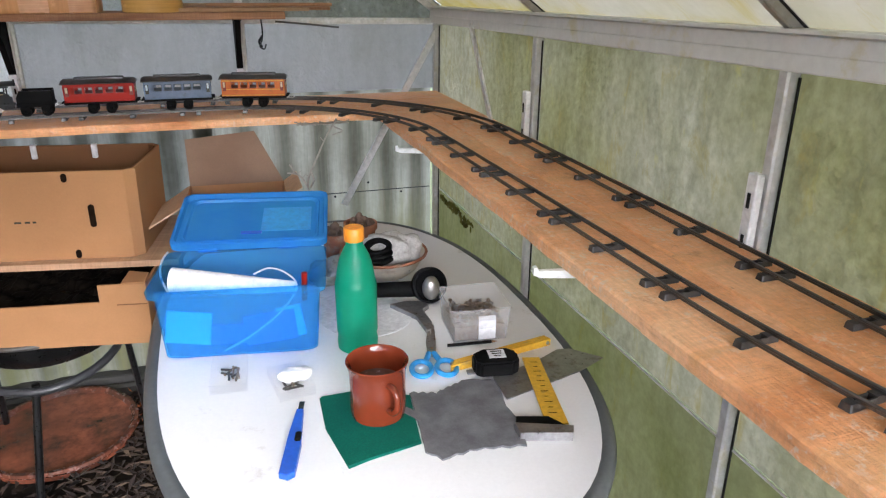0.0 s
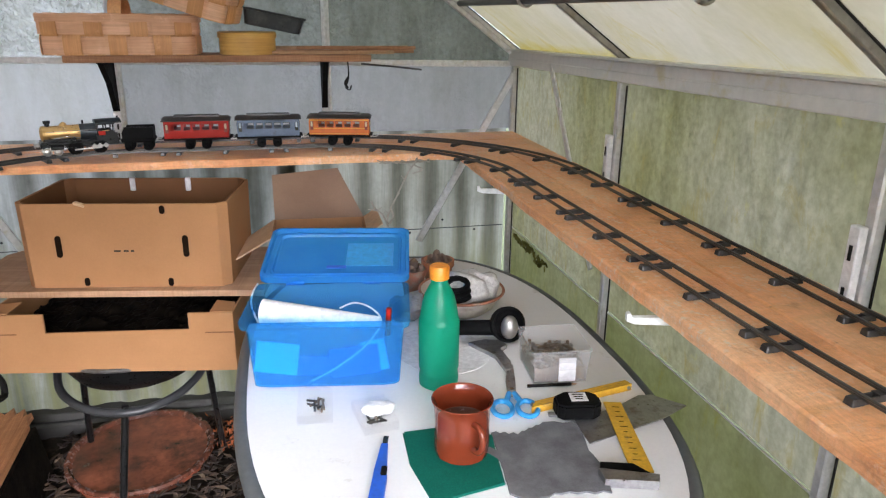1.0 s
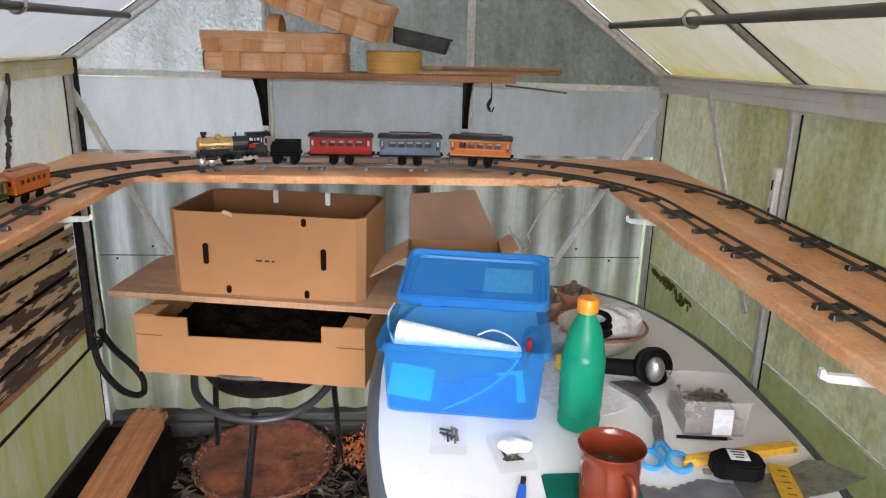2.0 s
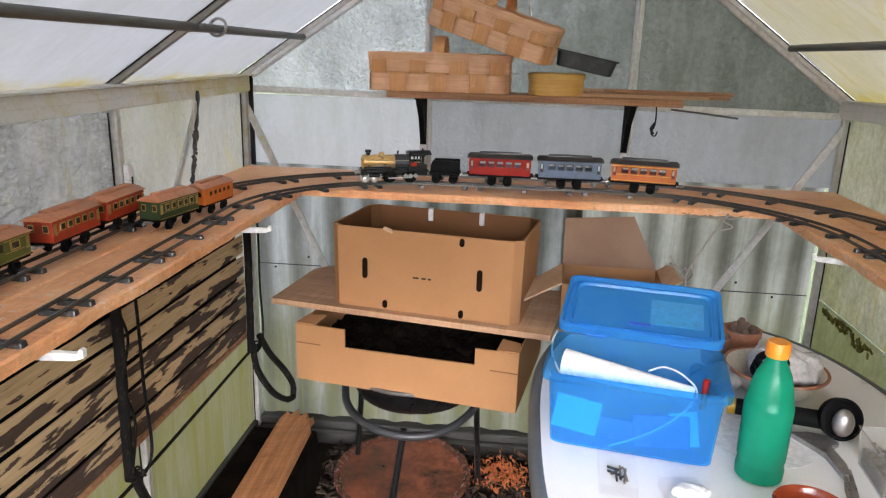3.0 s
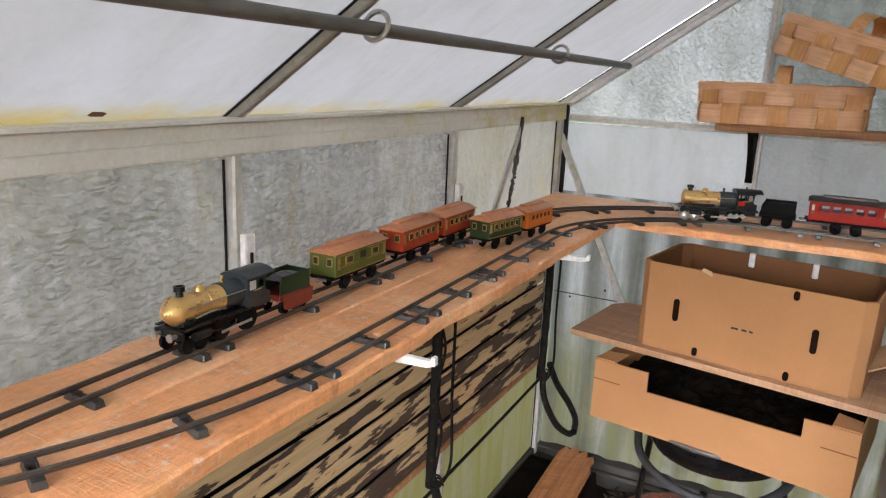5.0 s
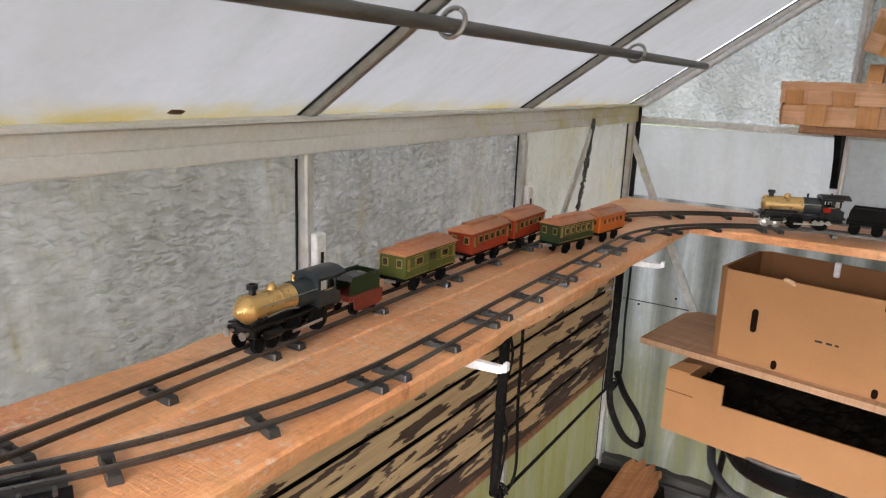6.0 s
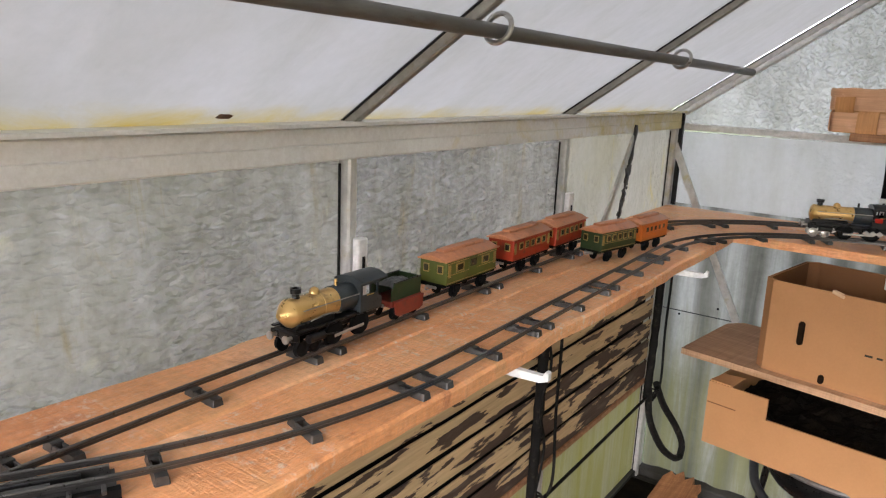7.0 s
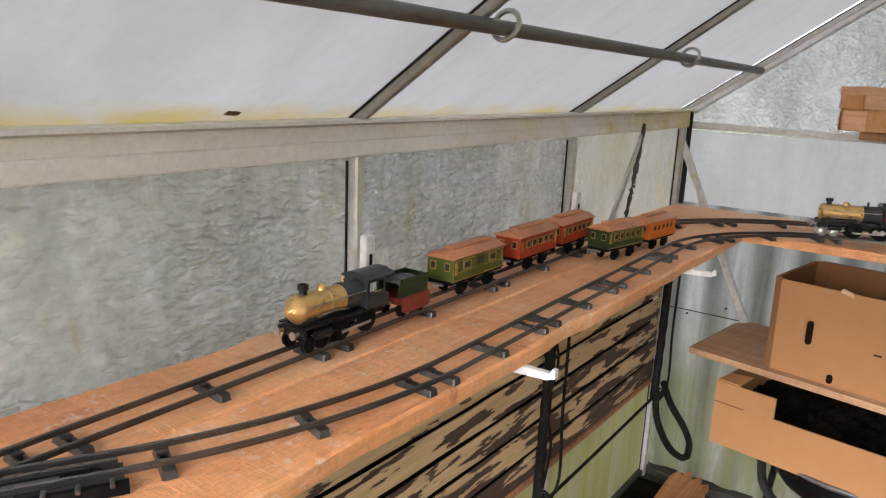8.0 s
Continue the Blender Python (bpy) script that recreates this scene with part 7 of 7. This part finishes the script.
tube(bm, [(sx * 0.0628, sy * 0.0645, 0.0725) for sx, sy in ((-1, -1), (1, -1), (1, 1), (-1, 1))], 0.0018, 6, True)
part("rim", bm, CLEAR_BOX, t)
bm = B()
bmesh.ops.create_grid(bm, x_segments=22, y_segments=22, size=1.0, matrix=at(0, 0, 0.034) @ Matrix.Diagonal((0.053, 0.054, 1, 1)))
for v in bm.verts:
    v.co.z += 0.006 * noise.noise(v.co * 90)
edge = [e for e in bm.edges if e.is_boundary]
ext = bmesh.ops.extrude_edge_only(bm, edges=edge)
for v in ext["geom"]:
    if isinstance(v, bmesh.types.BMVert):
        v.co.z = 0.003
part("screw_heap", bm, SCREWS, t, "heap of mixed rusty screws")
for k in range(70):
    bm = B()
    x, y, a, b = random.uniform(-0.045, 0.045), random.uniform(-0.045, 0.045), random.uniform(0, 360), random.uniform(-25, 40)
    m = at(x, y, 0.038 + random.uniform(0, 0.006), b, 0, a)
    rod(bm, m @ Vector((0, -0.012, 0)), m @ Vector((0, 0.012, 0)), 0.0018, 6, 0.0006)
    rod(bm, m @ Vector((0, -0.0135, 0)), m @ Vector((0, -0.011, 0)), 0.004, 8)
    part("screw", bm, SCREWS if k % 3 else NICKEL, t)
bm = B()
box(bm, 0.036, 0.001, 0.052, at(0.014, -0.0592, 0.030, -2))
part("label_strip", bm, PAPER, t, "pale label on the front")

# hand lamp and lying spanner
t = thing("inspection_lamp", at(0.655, 1.322, TT + 0.0005, 0, 0, -6), "black hand lamp with a chromed reflector", "lamp")
bm = B()
rod(bm, (-0.15, 0.03, 0.026), (0.01, 0.006, 0.030), 0.0165, 16, 0.0185)
part("grip", bm, BLACK_MATT, t, smooth=True)
bm = B()
lathe(bm, [(0.0, -0.026), (0.030, -0.026), (0.040, -0.008), (0.042, 0.010), (0.036, 0.012), (0.030, 0.002), (0, -0.004)], 28, at(0.035, -0.004, 0.042, 72, 0, 12))
part("head", bm, BLACK_MATT, t, smooth=True)
bm = B()
bmesh.ops.create_uvsphere(bm, u_segments=24, v_segments=14, radius=0.025, matrix=at(0.038, -0.018, 0.040) @ Matrix.Diagonal((0.8, 0.7, 1.15, 1)))
part("bulb_cover", bm, NICKEL, t, smooth=True)
bm = B()
rod(bm, (-0.165, 0.033, 0.026), (-0.15, 0.03, 0.026), 0.0175, 16)
part("end_cap", bm, YELLOW, t, "yellow end cap", smooth=True)
bm = B()
prism(bm, [(-0.05, 0.045), (-0.01, 0.052), (0.03, 0.040), (0.034, 0.012), (0.012, 0.0), (0.018, -0.06), (0.010, -0.10), (-0.006, -0.10), (-0.006, -0.03), (-0.028, 0.006)], 0.0, 0.010)
bmesh.ops.bevel(bm, geom=list(bm.edges), offset=0.002, segments=1, affect="EDGES")
solo("iron_tool", bm, STEEL, at(0.645, 1.262, TT + 0.0005), "worn grey iron hand tool lying flat", "tool")

# pencil by the screw box
t = thing("pencil", at(0.664, 1.096, TT + 0.0045, 0, 90, -6.5), "dark pencil lying before the screw box", "pencil")
bm = B()
lathe(bm, [(0, 0), (0.0038, 0.0), (0.0038, 0.090), (0.0030, 0.092)], 6)
part("barrel", bm, BLACK, t)
bm = B()
lathe(bm, [(0.0030, 0.092), (0.0008, 0.103), (0, 0.104)], 8)
part("point", bm, WOOD_PALE, t)

# paper sheet
bm = B()
prism(bm, oval(0.10, 0.12, 28, 2.2), 0, 0.001)
solo("paper_sheet", bm, PAPER, at(0.53, 1.30, TT + 0.0005, 0, 0, 20), "white paper lying under the lamp", "paper")

# bowl of cloth and hose at the far end of the table
t = thing("shallow_bowl", at(0.632, 1.515, TT + 0.0005), "pale enamel bowl with grubby cloths", "bowl")
bm = B()
lathe(bm, [(0, 0), (0.062, 0), (0.082, 0.016), (0.104, 0.052), (0.109, 0.055), (0.105, 0.058), (0.096, 0.050), (0.074, 0.014), (0, 0.006)], 44)
part("dish", bm, ENAMEL, t, smooth=True)
bm = B()
tube(bm, [(0.107 * math.cos(q), 0.107 * math.sin(q), 0.056) for q in [2 * math.pi * i / 44 for i in range(44)]], 0.0038, 7, True)
part("rim", bm, POT_CLAY, t, "brown rim", smooth=True)
bm = B()
bmesh.ops.create_icosphere(bm, subdivisions=4, radius=0.075, matrix=at(0.02, 0.012, 0.052) @ Matrix.Diagonal((1.05, 0.9, 0.52, 1)))
for v in bm.verts:
    v.co += 0.016 * noise.noise_vector(v.co * 24) + 0.006 * noise.noise_vector(v.co * 70)
solo("crumpled_cloth", bm, WHITE_CLOTH, at(0.632, 1.515, TT + 0.004), "crumpled grey-white cloth in the bowl", "cloth", smooth=True)
bm = B()
for k in range(3):
    tube(bm, [((0.036 - 0.004 * k) * math.cos(q), (0.036 - 0.004 * k) * math.sin(q), 0.012 * k) for q in [2 * math.pi * i / 24 for i in range(24)]], 0.0075, 8, True)
solo("hose_coil", bm, BLACK_MATT, at(0.612, 1.485, TT + 0.060, 12, -6, 0), "coil of black rubber hose on the cloth", "hose", smooth=True)

bm = B()
bmesh.ops.create_icosphere(bm, subdivisions=4, radius=0.060, matrix=at(0, 0, 0.024) @ Matrix.Diagonal((0.95, 0.85, 0.5, 1)))
for v in bm.verts:
    v.co += 0.016 * noise.noise_vector(v.co * 26) + 0.006 * noise.noise_vector(v.co * 70)
    v.co.z = max(v.co.z, 0.0)
solo("crumpled_cloth", bm, ROPE, at(0.495, 1.50, TT + 0.0005), "grubby rag bunched up beside the bowl", "cloth", smooth=True)

# plant pots with withered cactus
for x, y, r, h, nm in ((0.612, 1.705, 0.046, 0.072, "a"), (0.532, 1.650, 0.036, 0.070, "b")):
    t = thing("plant_pot", at(x, y, TT + 0.0005), "clay pot with a withered brown plant", "plant pot", "clay pots on the table")
    bm = B()
    lathe(bm, [(0, 0), (r * 0.68, 0), (r * 0.92, h * 0.78), (r, h * 0.78), (r, h), (r * 0.88, h), (r * 0.82, h * 0.8), (0, h * 0.78)], 30)
    part("pot", bm, POT_CLAY, t, smooth=True)
    bm = B()
    for k in range(26):
        q, rr = random.uniform(0, 6.28), r * math.sqrt(random.random()) * 0.75
        lump = random.uniform(0.007, 0.013)
        bmesh.ops.create_icosphere(bm, subdivisions=2, radius=lump, matrix=at(rr * math.cos(q), rr * math.sin(q), h * 0.82 + random.uniform(0, 0.03) * (1 - rr / r)) @ Matrix.Diagonal((1, 1, random.uniform(0.9, 1.7), 1)))
    for v in bm.verts:
        v.co += 0.003 * noise.noise_vector(v.co * 120)
    part("withered_plant", bm, DRY_PLANT, t)
bm = B()
for pts in ([(0.582, 1.852, 0.985), (0.553, 1.85, 0.943), (0.522, 1.85, 0.880), (0.494, 1.85, 0.815), (0.503, 1.835, 0.760), (0.512, 1.80, 0.665)], [(0.447, 1.85, 0.870), (0.462, 1.85, 0.846), (0.480, 1.85, 0.828), (0.495, 1.85, 0.800)], [(0.440, 1.852, 0.846), (0.466, 1.851, 0.842)], [(0.507, 1.85, 0.845), (0.512, 1.852, 0.820), (0.500, 1.85, 0.800)]):
    path = smooth_path(pts, 4)
    tube(bm, path, [0.0020 + 0.0016 * i / len(path) for i in range(len(path))], 6)
    for k in range(2, len(path), 3):
        d = Vector((random.uniform(-0.012, 0.012), random.uniform(-0.008, 0.008), random.uniform(0.004, 0.014)))
        tube(bm, [path[k], path[k] + d * 0.6, path[k] + d], [0.0014, 0.0011, 0.0006], 5)
solo("bare_twig", bm, TWIG, Matrix(), "bare forked grey vine hanging from the board to the table", "twig")

# knotted string at the bench corner
bm = B()
for k in range(3):
    pts = [(0.47 + 0.14 * i / 9 + 0.012 * math.sin(i * 2.1 + k), 1.863 - 0.004 * k + 0.003 * math.sin(i), 0.985 - 0.010 * abs(math.sin(i * 1.3 + k * 2))) for i in range(10)]
    tube(bm, smooth_path(pts, 3), 0.0018, 5)
tube(bm, smooth_path([(0.585, 1.859, 0.990), (0.575, 1.857, 0.97), (0.60, 1.857, 0.955), (0.57, 1.855, 0.945)], 4), 0.0022, 6)
solo("string_knot", bm, TWIG, Matrix(), "knotted scraps of string along the bench edge", "string")

# moss along the glass joint
bm = B()
for k in range(60):
    u = random.random()
    box(bm, 0.004, random.uniform(0.008, 0.022), random.uniform(0.006, 0.016), at(XR - 0.014 - random.uniform(0, 0.004), 2.15 - 0.34 * u, JOINT + random.uniform(-0.030, 0.004) * (0.4 + u), random.uniform(-30, 30), 0, random.uniform(-20, 20)), 0.001)
solo("moss_clump", bm, MOSS, Matrix(), "brown-green moss growing along the glass joint", "moss", kind="stuff")

# leaf litter
bm = B()
rng = random.Random(5)
for k in range(5200):
    x, y = rng.uniform(-0.56, 0.95), rng.uniform(0.9, 2.19)
    if (x + 0.285) ** 2 + (y - 2.0) ** 2 < 0.215 ** 2:
        continue
    m = at(x, y, 0.010 + rng.uniform(0, 0.022), rng.uniform(-25, 25), rng.uniform(-25, 25), rng.uniform(0, 360))
    l, w, c = rng.uniform(0.008, 0.034), rng.uniform(0.002, 0.010), rng.uniform(0.003, 0.009)
    vs = [bm.verts.new(m @ Vector(p)) for p in ((-l, 0, 0), (-l * 0.2, -w, c), (l, 0, c * 0.5), (-l * 0.1, w, c))]
    mid = bm.verts.new(m @ Vector((0, 0, -0.001)))
    for a, b in zip(vs, vs[1:] + vs[:1]):
        bm.faces.new((a, b, mid))
mt, tr, pr, out = nodes_of("dead_leaves")
geo = tr.nodes.new("ShaderNodeNewGeometry")
col = ramp_of(tr, geo.outputs["Random Per Island"], [(0.0, (0.008, 0.005, 0.003)), (0.5, (0.028, 0.016, 0.009)), (0.8, (0.06, 0.037, 0.021)), (1.0, (0.13, 0.09, 0.055))])
tr.links.new(col, pr.inputs["Base Color"])
pr.inputs["Roughness"].default_value = 0.85
solo("leaf_litter", bm, mt, Matrix(), "brown dead leaves and straw over the soil", "leaves", kind="stuff")
bm = B()
for k in range(420):
    x, y, z = 0.04 + rng.gauss(0, 0.045), 2.05 + rng.gauss(0, 0.04), 0.02 + abs(rng.gauss(0, 0.03))
    m = at(x, y, z, rng.uniform(0, 360), rng.uniform(0, 360), rng.uniform(0, 360))
    vs = [bm.verts.new(m @ Vector(p)) for p in ((-0.010, 0, 0), (0, -0.004, 0.002), (0.011, 0, 0), (0, 0.004, 0.002))]
    bm.faces.new(vs)
solo("orange_fern", bm, RUSTY_FERN, Matrix(), "heap of rust-orange dried fern on the soil", "leaves", kind="stuff")
